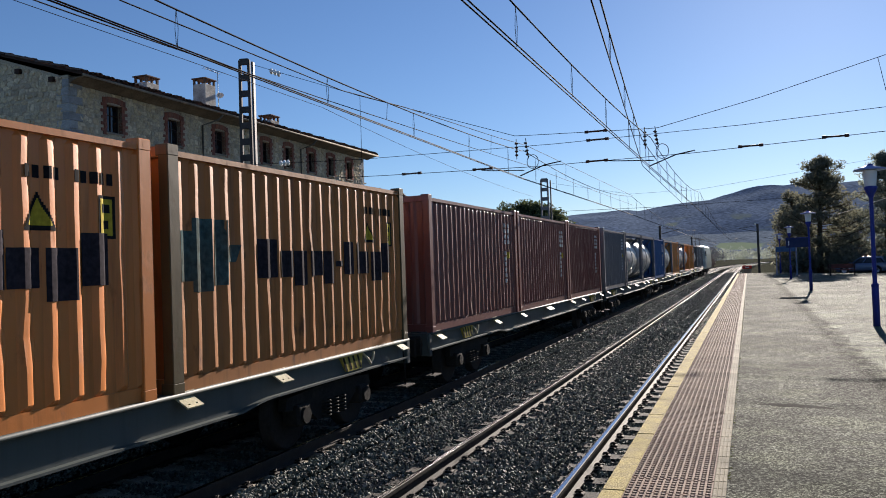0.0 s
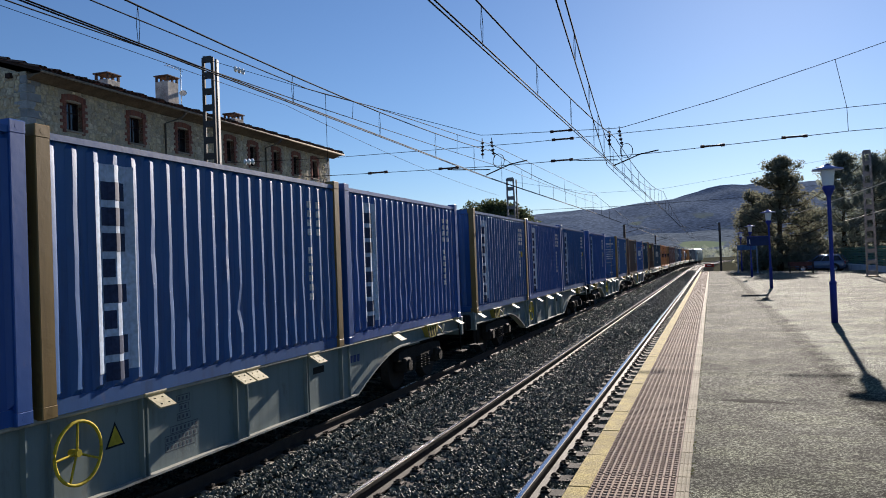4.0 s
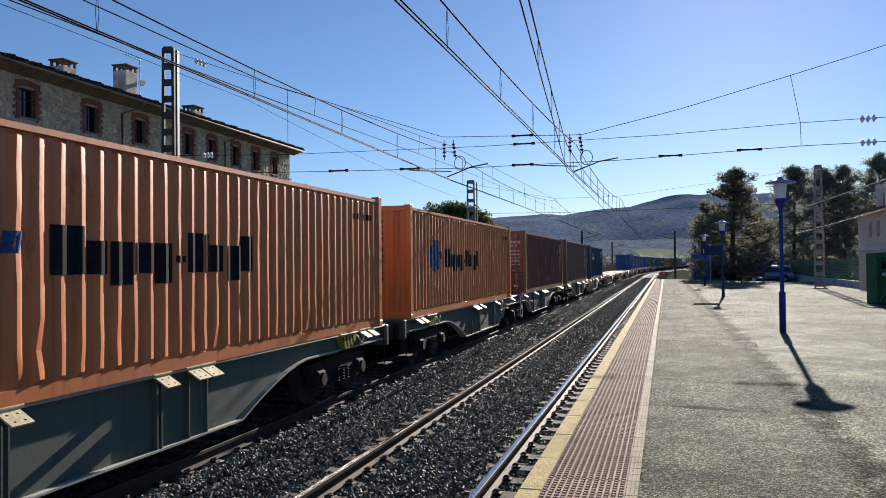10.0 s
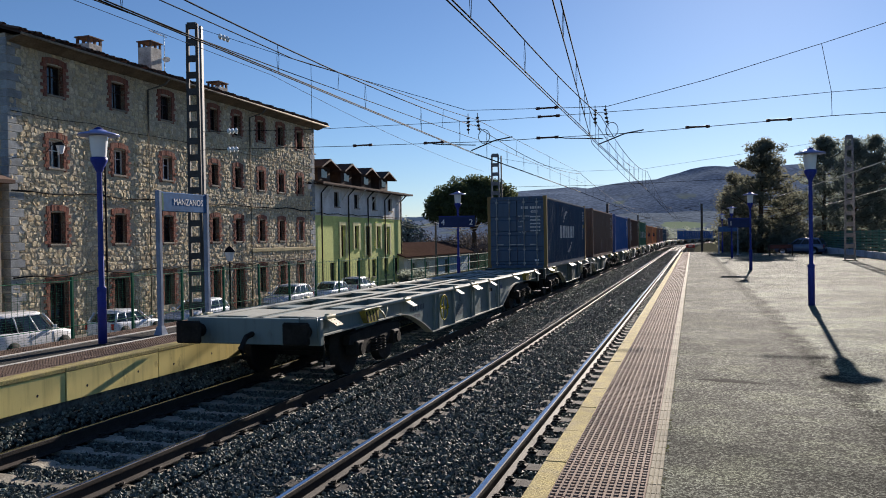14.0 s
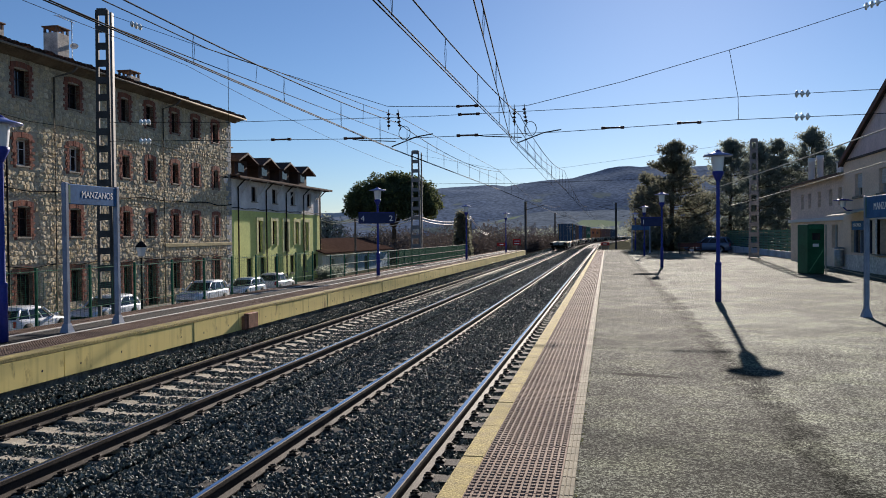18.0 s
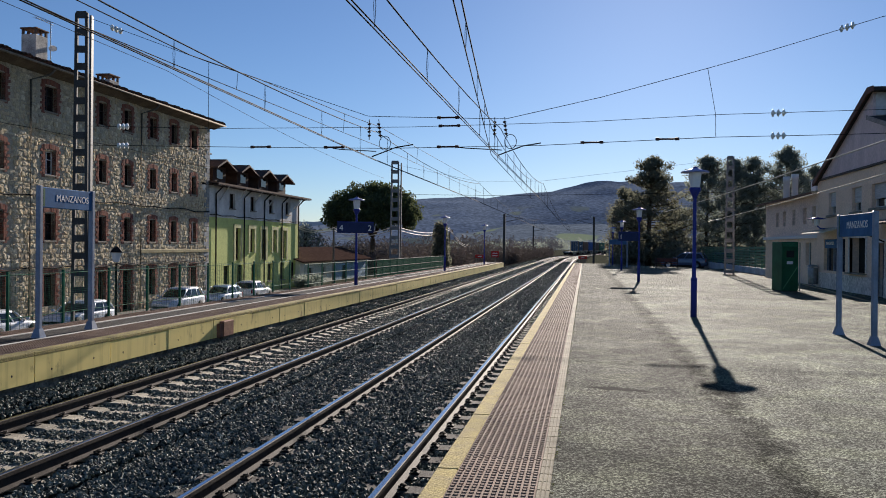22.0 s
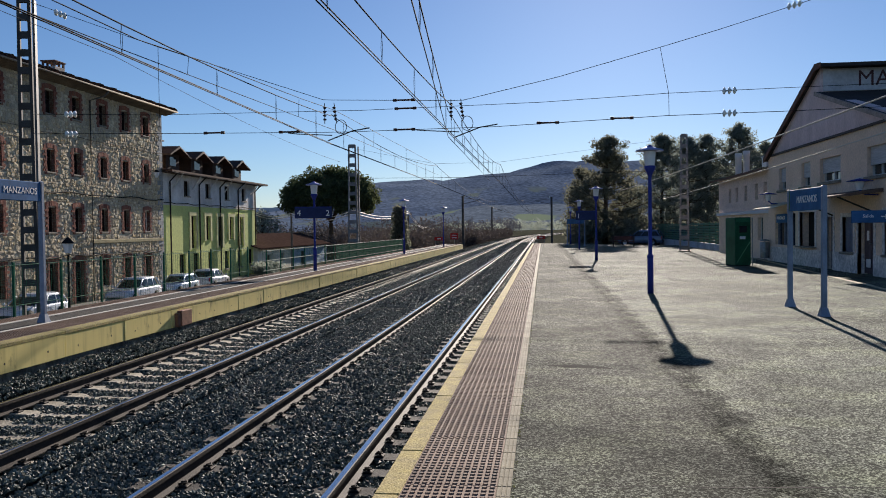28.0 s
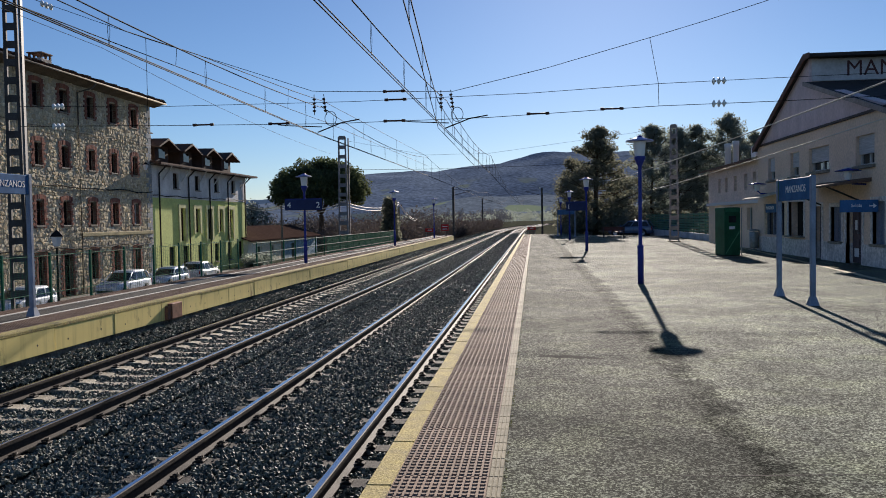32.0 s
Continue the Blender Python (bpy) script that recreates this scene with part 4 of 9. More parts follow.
# cross-span: head wire, two spreader wires
head = [(-18.1, 9.95), (-13.3, 8.15), (-7.4, 6.12), (-7.1, 6.1), (-2.95, 5.95), (-2.6, 5.95), (0.5, 6.6), (3.83, 7.45), (5.7, 7.95), (9.0, 8.9), (15.2, 10.3)]
part("head_wire", Bm().tube([(x, SPAN_Y, z) for x, z in head], 0.0105), M_WIRE, ol)
mid = [(-18.1, 5.95), (-13.3, 5.78), (-6, 5.72), (0, 5.8), (4.1, 5.96), (8.2, 6.02), (15.2, 6.1)]
low = [(-18.1, 5.25), (-12, 5.1), (-6.7, 5.0), (-1.5, 5.04), (4.1, 5.24), (7.7, 5.27), (15.2, 5.4)]
part("spreader_wire", Bm().tube([(x, SPAN_Y, z) for x, z in mid], 0.0095), M_WIRE, ol)
part("spreader_wire", Bm().tube([(x, SPAN_Y, z) for x, z in low], 0.011), M_WIRE, ol)
for pts in ([(3.83, 7.45), (4.09, 5.96), (4.1, 5.25)], [(-13.29, 8.15), (-13.29, 5.1)]):
    part("dropper", Bm().tube([(x, SPAN_Y, z) for x, z in pts], 0.009, 5), M_WIRE, ol)


def rod_insulator(x, z, slope=0.0, glass=False):
    if glass:
        for a in (-0.16, 0.0, 0.16):
            part("insulator", Bm().lathe([(0.02, -0.07), (0.11, -0.03), (0.12, 0.0), (0.05, 0.03), (0.02, 0.07)], 10, m=pose(x + a, SPAN_Y, z + a * slope, 0, 90, 0)), M_INS, ol, "white glass disc insulator")
        return
    h = 0.31
    part("insulator", Bm().tube([(x - h - 0.06, SPAN_Y, z - slope * h), (x + h + 0.06, SPAN_Y, z + slope * h)], 0.03, 8), M_INSD, ol, "dark rod insulator")
    for s in (-1, 1):
        part("clamp", Bm().cyl((x + s * h - 0.06, SPAN_Y, z + slope * s * h), (x + s * h + 0.06, SPAN_Y, z + slope * s * h), 0.05, n=8), M_INSD, ol)


for x, z in ((-4.6, 6.02), (-4.55, 5.74), (-4.6, 5.03), (-8.6, 5.06), (-11.3, 5.1), (2.6, 5.2), (0.2, 5.12)):
    rod_insulator(x, z)
for x, z, s in ((-16.6, 5.9, 0), (-16.6, 5.2, 0), (6.0, 5.98, 0.02), (6.0, 5.26, 0.02), (8.0, 8.62, 0.28), (-16.9, 9.45, -0.4)):
    rod_insulator(x, z, s, True)

# hangers and steady arms over each track
for xc in (TRK_NEAR, -7.15):
    for dx, lean in ((-0.2, 0.0), (0.13, 0.22)):
        for k in range(4):
            part("insulator", Bm().lathe([(0.0, 0), (0.065, -0.03), (0.055, -0.06), (0.0, -0.1)], 8, m=pose(xc + dx + lean * 0.25 * k / 3, SPAN_Y, 5.88 - 0.13 * k)), M_INSD, ol, "dark hanging insulator")
        part("hanger", Bm().cyl((xc + dx, SPAN_Y, 6.0), (xc + dx + lean * 0.4, SPAN_Y, 5.3), 0.014, n=5), M_WIRE, ol)
    ring = Bm().tube([(xc + 0.32 + 0.2 * math.cos(a), SPAN_Y + 0.15, 5.2 + 0.24 * math.sin(a)) for a in [k * math.pi / 10 for k in range(21)]], 0.012, 5)
    part("cable_loop", ring, M_WIRE, ol, "loop of jumper cable")
    arm = Bm().tube([(xc + 1.35, SPAN_Y, 5.12), (xc + 0.75, SPAN_Y, 5.03), (xc - 0.1, SPAN_Y, 4.72)], 0.022, 6)
    part("steady_arm", arm, M_WIRE, ol)
    arm = Bm().tube([(xc - 1.5, SPAN_Y, 5.02), (xc - 1.2, SPAN_Y, 4.98), (xc + 0.05, SPAN_Y, 4.9)], 0.018, 6)
    part("steady_arm", arm, M_WIRE, ol)


def catenary(xa, xb, ya, yb, zc, za, zb, zm, twin, n_drop, name="contact_wire"):
    """Contact wire (one or a pair) and its messenger between two supports."""
    for o in ((-0.03, 0.03) if twin else (0.0,)):
        part(name, Bm().tube([(xa + o, ya, zc), (xb + o, yb, zc)], 0.011, 5), M_WIRE, ol)
    mz = lambda t: za + (zb - za) * t - 4 * ((za + zb) / 2 - zm) * t * (1 - t)
    part("messenger_wire", Bm().tube([(xa + (xb - xa) * t, ya + (yb - ya) * t, mz(t)) for t in [k / 16 for k in range(17)]], 0.013, 5), M_WIRE, ol)
    for k in range(n_drop):
        t = (k + 0.5) / n_drop
        x, y = xa + (xb - xa) * t, ya + (yb - ya) * t
        dr = Bm()
        for o in (-0.02, 0.02):
            dr.tube([(x, y, mz(t)), (x + o * 0.5, y + o, (mz(t) + zc) / 2), (x, y + o * 0.3, zc)], 0.0045, 4)
        part("dropper", dr, M_WIRE, ol)


catenary(-2.8, -2.8, -6, 27, 4.6, 5.6, 5.62, 5.16, True, 9)
catenary(-6.41, -7.12, -6, 27, 4.6, 5.6, 5.56, 5.08, True, 8)
for xc, xb in ((-2.8, -2.8), (-7.12, -7.0)):
    catenary(xc, xc, -45, -6, 4.6, 5.6, 5.6, 5.1, True, 4)
    catenary(xc, xb + 0.1, 27, 53, 4.6, 5.6, 5.8, 5.3, True, 8)
    catenary(xb + 0.1, xb - 0.15, 53, 128, 4.6, 5.8, 5.9, 5.0, True, 16)
    catenary(xb - 0.15, track_at(xb, 190)[0], 128, 190, 4.6, 5.9, 5.9, 5.0, True, 12)
# second, drawn-off wires over this stretch
catenary(-0.27, -3.12, -6, 27, 4.75, 5.5, 5.65, 5.2, False, 8)
catenary(-3.12, -3.4, 27, 53, 4.75, 5.65, 6.0, 5.5, False, 6)
part("contact_wire", Bm().tube([(-6.95, -40, 4.5), (-6.95, 7, 4.65), (-6.95, 13, 4.74), (-6.95, 23, 4.95), (-6.95, 27, 5.05), (-6.8, 53, 5.2)], 0.0085, 5), M_WIRE, ol)
part("messenger_wire", Bm().tube([(-6.9, -40, 5.3), (-6.9, 7.8, 5.0), (-6.9, 13.3, 5.0), (-6.9, 16.3, 5.2), (-6.9, 23, 5.49), (-7.0, 27, 5.75), (-6.8, 53, 5.8)], 0.0095, 5), M_WIRE, ol)
for y, z0, z1 in ((15.3, 4.79, 5.13), (22.6, 4.94, 5.47), (5.0, 4.63, 5.05), (33.0, 5.08, 5.76), (41.0, 5.13, 5.77)):
    part("dropper", Bm().tube([(-6.93, y, z0), (-6.9, y, z1)], 0.0055, 4), M_WIRE, ol)
part("feeder_wire", Bm().tube([(-13.3, -30, 7.2), (-13.25, 24, 7.2)] + sag((-13.25, 24, 7.2), (-13.4, 53, 6.2), 0.25)[1:], 0.008, 5), M_WIRE, ol)
# second cross-span further on
part("head_wire", Bm().tube([(x, 53, z) for x, z in ((-12.6, 7.1), (-7, 5.95), (-2.8, 5.95), (8.95, 7.3))], 0.007, 5), M_WIRE, ol)
part("spreader_wire", Bm().tube([(-12.6, 53, 5.1), (-5, 53, 5.0), (8.95, 53, 5.2)], 0.012, 5), M_WIRE, ol)
# bundled cables along the far platform and to the station
M_CABLE = plain("pale_cable", (0.62, 0.58, 0.52), 0.7)
cb = thing("aerial_cables", pose(0, 0, 0), "pale bundled cables sagging between poles behind the far platform", "cable")
for z in (0.0, -0.2):
    part("cable", Bm().tube(sag((-27.7, 76, 3.4 + z), (-21, 66, 3.1 + z), 0.3) + sag((-21, 66, 3.1 + z), (-12.57, 53, 2.98 + z), 0.5)[1:] + sag((-12.57, 53, 2.98 + z), (-13.36, 80, 3.46 + z), 0.5)[1:] + sag((-13.36, 80, 3.46 + z), (-17.3, 120, 1.8 + z), 0.5)[1:], 0.03, 5), M_CABLE, cb)
cs = thing("aerial_cables", pose(0, 0, 0), "two pale cables rising from the trees to the station roof", "cable")
part("cable", Bm().tube(sag((10.0, 18, 5.36), (6.64, 70, 4.7), 0.12), 0.026, 5), M_CABLE, cs)
part("cable", Bm().tube(sag((9.63, 18, 4.35), (9.52, 66, 3.78), 0.1), 0.02, 5), M_CABLE, cs)
for x, y, h in ((-21, 66, 5.9), (-13.36, 80, 4.9)):
    po = thing("utility_pole", pose(x, y, ground_z(x, y)), "weathered wooden utility pole carrying cables", "pole", "utility poles")
    part("shaft", Bm().cyl((0, 0, 0), (0, 0, h), 0.11, 0.08, n=10), surf("grey_wood", (0.2, 0.17, 0.13), 0.9, stretch=(4, 4, 0.3), fine=30), po)

# ---- fences ----
M_MESH = surf("fence_green", (0.03, 0.15, 0.085), 0.7, spec=0.04, scale=3, fine=20, var=0.1, bump=0)
fl = thing("mesh_fence", scale_about_eye(0.838) @ pose(-13.0, 0, -1.2), "green wire-mesh fence with posts behind the far platform", "fence")
for k in range(17):
    y = 2.5 + 2.0 * k
    part("post", Bm().box(-0.03, 0.03, y - 0.03, y + 0.03, -0.6, 2.18, 0.006), M_MESH, fl)
for z in (0.1, 1.1, 2.1):
    part("rail", Bm().cyl((0.02, 2.5, z), (0.02, 34.5, z), 0.01, n=6), M_MESH, fl)
_ms = Bm()
for k in range(44):
    _ms.box(-0.003, 0.003, 2.5, 34.5, 0.05 + k * 0.05 - 0.0015, 0.05 + k * 0.05 + 0.0015)
for k in range(214):
    _ms.box(-0.003, 0.003, 2.5 + k * 0.15 - 0.0015, 2.5 + k * 0.15 + 0.0015, 0, 2.15)
tagged(part("wire_mesh", _ms, M_MESH, fl), kind="stuff")
fr = thing("railing_fence", scale_about_eye(0.872) @ pose(-12.5, 0, -1.2), "green metal railing with pale top rails along the far platform", "fence")
for k in range(19):
    y = 35.5 + 2.0 * k
    part("post", Bm().box(-0.03, 0.03, y - 0.03, y + 0.03, -0.6, 2.0, 0.006), M_MESH, fr)
for z in (1.05, 1.5, 1.95):
    part("rail", Bm().cyl((0, 35, z), (0, 72, z), 0.024, n=8), surf("pale_rail", (0.26, 0.32, 0.26), 0.85, fine=10, var=0.05, spec=0.05), fr)
_pk = Bm()
for k in range(267):
    _pk.box(-0.006, 0.006, 48 + k * 0.09 - 0.017, 48 + k * 0.09 + 0.017, 0.1, 1.93)
for k in range(86):
    _pk.box(-0.004, 0.004, 35 + k * 0.15 - 0.004, 35 + k * 0.15 + 0.004, 0.1, 1.93)
tagged(part("wire_mesh", _pk, M_MESH, fr, "thin green upright bars"), kind="stuff")
rf = thing("slat_fence", pose(11.3, 0, 0), "green slatted fence on a low white wall beside the platform", "fence")
part("base_wall", Bm().box(-0.12, 0.12, 40.5, 90, -0.3, 0.42, 0.02), surf("white_render", (0.52, 0.54, 0.58), 0.85, scale=0.8, fine=8, var=0.12, world_space=True), rf, "low white rendered wall")
for k in range(25):
    y = 41 + 2.0 * k
    part("post", Bm().box(-0.04, 0.04, y - 0.04, y + 0.04, 0.42, 1.85, 0.008), M_MESH, rf)
    if k < 24:
        for j in range(7):
            part("slat", Bm().box(-0.055, -0.042, y, y + 2.0, 0.52 + j * 0.19, 0.65 + j * 0.19), surf("slat_green", (0.06, 0.17, 0.11), 0.5, rand=0.1), rf)
# handrail by the street steps
hr = thing("handrail", pose(-15.4, 14.6, -2.3), "bent galvanised tube handrail by the car park", "handrail")
part("tube", Bm().tube([(0, 0, -0.6), (0, 0, 2.0), (0, -0.15, 2.2), (0, -3.0, 2.2)], 0.035, 8), M_GALV, hr)
part("crossbar", Bm().cyl((0, 0, 1.1), (0, -3.0, 1.1), 0.025, n=8), M_GALV, hr)

# ---- houses across the tracks ----
M_STONE = island("rubble_stone", [(0.44, 0.35, 0.22), (0.60, 0.51, 0.34), (0.50, 0.41, 0.27), (0.66, 0.58, 0.42), (0.38, 0.33, 0.25), (0.56, 0.44, 0.28)], 0.9, 1.0, 8)
M_MORTAR = surf("lime_mortar", (0.50, 0.43, 0.31), 0.95, col2=(0.38, 0.33, 0.25), scale=1.5, fine=18, var=0.3, bump=0.5, bscale=25)
M_BRICKS = island("red_brick", [(0.23, 0.085, 0.06), (0.29, 0.125, 0.085), (0.17, 0.07, 0.058), (0.26, 0.13, 0.095)], 0.9, 0.2, 30)
M_QUOIN = surf("quoin_stone", (0.35, 0.37, 0.38), 0.9, col2=(0.25, 0.26, 0.25), scale=2, fine=25, rand=0.15)
M_TILE = island("roof_tile", [(0.13, 0.08, 0.06), (0.19, 0.11, 0.08), (0.11, 0.075, 0.06), (0.16, 0.115, 0.09)], 0.85, 0.2, 20)
M_GUTTER = surf("old_gutter", (0.30, 0.27, 0.22), 0.85, col2=(0.2, 0.17, 0.13), scale=1.0, fine=10, var=0.25, spec=0.1)
M_CORNICE = surf("cornice_plaster", (0.17, 0.14, 0.10), 0.9, col2=(0.10, 0.085, 0.065), scale=1.2, fine=14, var=0.25)
M_DARKTILE = surf("dark_tile", (0.065, 0.042, 0.034), 0.85, col2=(0.04, 0.028, 0.024), scale=3, fine=12, var=0.3)
M_FRAME = surf("brown_frame", (0.05, 0.028, 0.02), 0.6, stretch=(4, 4, 0.5), fine=40)
M_PVC = plain("white_frame", (0.62, 0.62, 0.6), 0.4)
M_SILL = surf("stone_sill", (0.3, 0.27, 0.22), 0.85, fine=20)
# near-black walls and floors: the shade inside the rooms is in the colour
M_DARKROOM = plain("room_dark", (0.02, 0.018, 0.016), 0.9)
M_ZINC = surf("zinc_gutter", (0.16, 0.145, 0.12), 0.85, fine=10, spec=0.05)
M_SMOKEGREY = surf("chimney_render", (0.60, 0.58, 0.53), 0.9, scale=1.5, fine=15, col2=(0.26, 0.25, 0.23))
FACADE = scale_about_eye(1.14) @ pose(-26.0, 0, 0, 0, 0, 0.573)
stone = thing("stone_house", FACADE, "four-storey rubble stone house with red brick window surrounds", "house", "trackside houses")
COLS = [28.56, 32.65, 36.4, 40.9, 43.45, 46.3, 48.97, 51.75]
ROWS = [(8.8, 1.25, 0.95), (5.62, 1.2, 0.86), (2.42, 1.35, 0.86), (-0.95, 1.75, 0.9)]
BASE = -2.32
holes = []
for r, (zc, h, w) in enumerate(ROWS):
    for c, y in enumerate(COLS):
        ww = w * (0.82 if c >= 3 else 1.0)
        if r == 3:
            door = c in (0, 1, 4)
            holes.append((y - ww / 2 - 0.1 * door, y + ww / 2 + 0.1 * door, BASE if door else -1.55, 0.05, r, c))
        else:
            holes.append((y - ww / 2, y + ww / 2, zc - h / 2, zc + h / 2, r, c))
wb = wall_cells(Bm(), 25.95, 54.1, BASE - 0.3, 10.25, [h[:4] for h in holes], -0.5, 0.0)
part("wall", wb, M_MORTAR, stone, "rubble stone front wall")
for a, b in ((25.95, 26.45), (53.6, 54.1)):
    part("wall", Bm().extrude([(-10.5, BASE - 0.3), (-0.502, BASE - 0.3), (-0.502, 10.3), (-5.5, 11.93), (-10.5, 10.3)], "y", a, b), M_MORTAR, stone, "rubble stone gable wall")
part("wall", Bm().box(-11, -10.5, 25.95, 54.1, BASE - 0.3, 10.25), M_MORTAR, stone, "back wall")
part("floor_slabs", Bm().box(-10.5, -0.5, 26.45, 53.6, 7.2, 7.4).box(-10.5, -0.5, 26.45, 53.6, 3.95, 4.15).box(-10.5, -0.5, 26.45, 53.6, 0.75, 0.95).box(-4.6, -4.4, 26.45, 53.6, BASE, 10.2), M_DARKROOM, stone)

# single stones standing proud of the mortar
def rubble_stone(bm, rs, a, b, c, d, place):
    """One uneven stone filling a to b along the wall and c to d upwards; place turns (out, along, up) into a point."""
    g, p, k = rs.uniform(-0.004, 0.012), rs.uniform(0.015, 0.065), rs.choice((5, 6, 7))
    my, mz, hy, hz, turn = (a + b) / 2, (c + d) / 2, (b - a) / 2 - g, (d - c) / 2 - g, rs.uniform(0, 6.28)
    rim = []
    for q in range(k):
        an = turn + 6.283 * (q + rs.uniform(-0.3, 0.3)) / k
        u, w = math.cos(an), math.sin(an)
        rad = rs.uniform(0.86, 1.08) / max(abs(u), abs(w)) ** 0.95
        rim.append((u * rad * hy, w * rad * hz))
    base = [place(0.0, my + u, mz + w) for u, w in rim]
    top = [place(p * rs.uniform(0.55, 1.0), my + u * 0.84, mz + w * 0.80) for u, w in rim]
    crown = place(p * rs.uniform(0.75, 1.05), my + hy * rs.uniform(-0.5, 0.5), mz + hz * rs.uniform(-0.5, 0.5))
    bm.add(base + top + [crown], [(q, (q + 1) % k, k + (q + 1) % k, k + q) for q in range(k)] + [(k + q, k + (q + 1) % k, 2 * k) for q in range(k)])


def rubble(bm, rs, y0, y1, z0, top, place, skip=()):
    """Rough courses of stones over a wall whose top edge is top(along)."""
    z = z0
    while z < 11.9:
        rh = rs.uniform(0.14, 0.28)
        y = y0 + rs.uniform(-0.2, 0.1)
        while y < y1 - 0.05:
            w = rs.uniform(0.13, 0.42)
            a, b = max(y, y0 + 0.01), min(y + w, y1 - 0.01)
            c, d = z + rs.uniform(-0.07, 0.05), min(z + rh + rs.uniform(-0.05, 0.07), top((a + b) / 2))
            y += w
            if b - a < 0.08 or d - c < 0.08 or any(h[0] - 0.32 < b and a < h[1] + 0.32 and h[2] - 0.12 < d and c < h[3] + 0.3 for h in skip):
                continue
            rubble_stone(bm, rs, a, b, c, d, place)
        z += rh
    return bm


tagged(part("rubble", rubble(Bm(), random.Random(12), 25.95, 54.1, BASE, lambda y: 10.22, lambda p, u, w: (p, u, w), holes), M_STONE, stone, "uneven rubble stones"), kind="stuff")
tagged(part("rubble", rubble(Bm(), random.Random(13), -7.0, -0.3, 4.0, lambda x: 10.1 + 0.294 * min(-x, 11 + x), lambda p, u, w: (u, 25.95 - p, w)), M_STONE, stone, "uneven rubble stones of the gable"), kind="stuff")
# corner stones
for side, y0, sg in ((0, 25.95, 1), (1, 54.1, -1)):
    for k in range(36):
        L = 0.75 if k % 2 else 0.45
        a, b = sorted((y0, y0 + sg * L))
        part("quoin", Bm().box(-0.32 if k % 2 else -0.62, 0.045, a - 0.02 * (sg > 0), b + 0.02 * (sg < 0), BASE + k * 0.345, BASE + k * 0.345 + 0.33, 0.015), M_QUOIN, stone)


def opening(parent, y0, y1, z0, z1, r, c):
    """A window or door in its surround of brick."""
    wdw = part("door" if r == 3 and c in (0, 1, 4) else "window", Bm().box(-0.26, -0.24, y0 + 0.05, y1 - 0.05, z0 + 0.05, z1 - 0.05), M_GLASS, parent)
    fm = M_PVC if (r, c) in ((1, 0), (1, 1), (1, 2), (2, 7)) else M_FRAME
    fb = Bm()
    fb.box(-0.29, -0.2, y0, y0 + 0.06, z0, z1).box(-0.29, -0.2, y1 - 0.06, y1, z0, z1).box(-0.29, -0.2, y0, y1, z1 - 0.07, z1).box(-0.29, -0.2, y0, y1, z0, z0 + 0.07)
    mid = (y0 + y1) / 2
    fb.box(-0.285, -0.21, mid - 0.03, mid + 0.03, z0, z1)
    if r < 3:
        fb.box(-0.28, -0.215, y0, y1, z0 + (z1 - z0) * 0.62, z0 + (z1 - z0) * 0.62 + 0.04)
    part("frame", fb, fm, wdw)
    sr = Bm()
    z = z0 - (0.14 if r < 3 else 0)
    k = 0
    rr = random.Random(r * 50 + c)
    while z < z1 + 0.02:
        out = 0.30 if k % 2 else 0.17
        for s, e in ((-1, y0), (1, y1)):
            a, b = sorted((e, e + s * (out + rr.uniform(-0.03, 0.05))))
            q = rr.uniform(0.035, 0.055)
            sr.box(-0.18, q, a, (a + b) / 2 - 0.004, z, z + 0.13)
            sr.box(-0.18, q + rr.uniform(-0.01, 0.01), (a + b) / 2 + 0.004, b, z + 0.003, z + 0.13)
        z += 0.14
        k += 1
    n = 9
    for i in range(n):
        t = (i + 0.5) / n - 0.5
        w = (y1 - y0 + 0.5) / n
        yc = mid + t * (y1 - y0 + 0.45)
        rise = 0.10 * (1 - (2 * t) ** 2)
        sr.box(-0.18, rr.uniform(0.04, 0.06), yc - w * 0.46, yc + w * 0.46, z1 - 0.02 + rise, z1 + 0.23 + rise)
    part("brick_surround", sr, M_BRICKS, wdw, "worn red brick surround")
    if r < 3:
        part("sill", Bm().box(-0.2, 0.07, y0 - 0.06, y1 + 0.06, z0 - 0.09, z0 - 0.01, 0.01), M_SILL, wdw)
    return wdw


for h in holes:
    opening(stone, *h)
# string courses, cables and downpipes
part("string_course", Bm().box(0, 0.09, 44.9, 54.05, 1.05, 1.27, 0.02), surf("ochre_band", (0.42, 0.36, 0.2), 0.85), stone, "pale ochre stone band")
for z, a in ((3.92, 0.05), (0.38, 0.08), (7.15, 0.03)):
    part("facade_cable", Bm().tube([(0.1, 26 + 28 * k / 24, z + a * math.sin(k * 1.9) + 0.04 * math.sin(k * 5.1)) for k in range(25)], 0.035 if z < 5 else 0.015, 5), M_WIRE, stone, "dark cable along the wall")
for y in (34.75, 44.75):
    part("downpipe", Bm().tube([(0.85, y + 0.8, 10.06), (0.7, y + 0.65, 9.8), (0.14, y, 9.45), (0.14, y, BASE)], 0.055, 8), M_ZINC, stone, "zinc downpipe")
part("downpipe", Bm().tube([(0.12, 31.5, 6.9), (0.12, 31.5, BASE)], 0.05, 6), M_WIRE, stone)
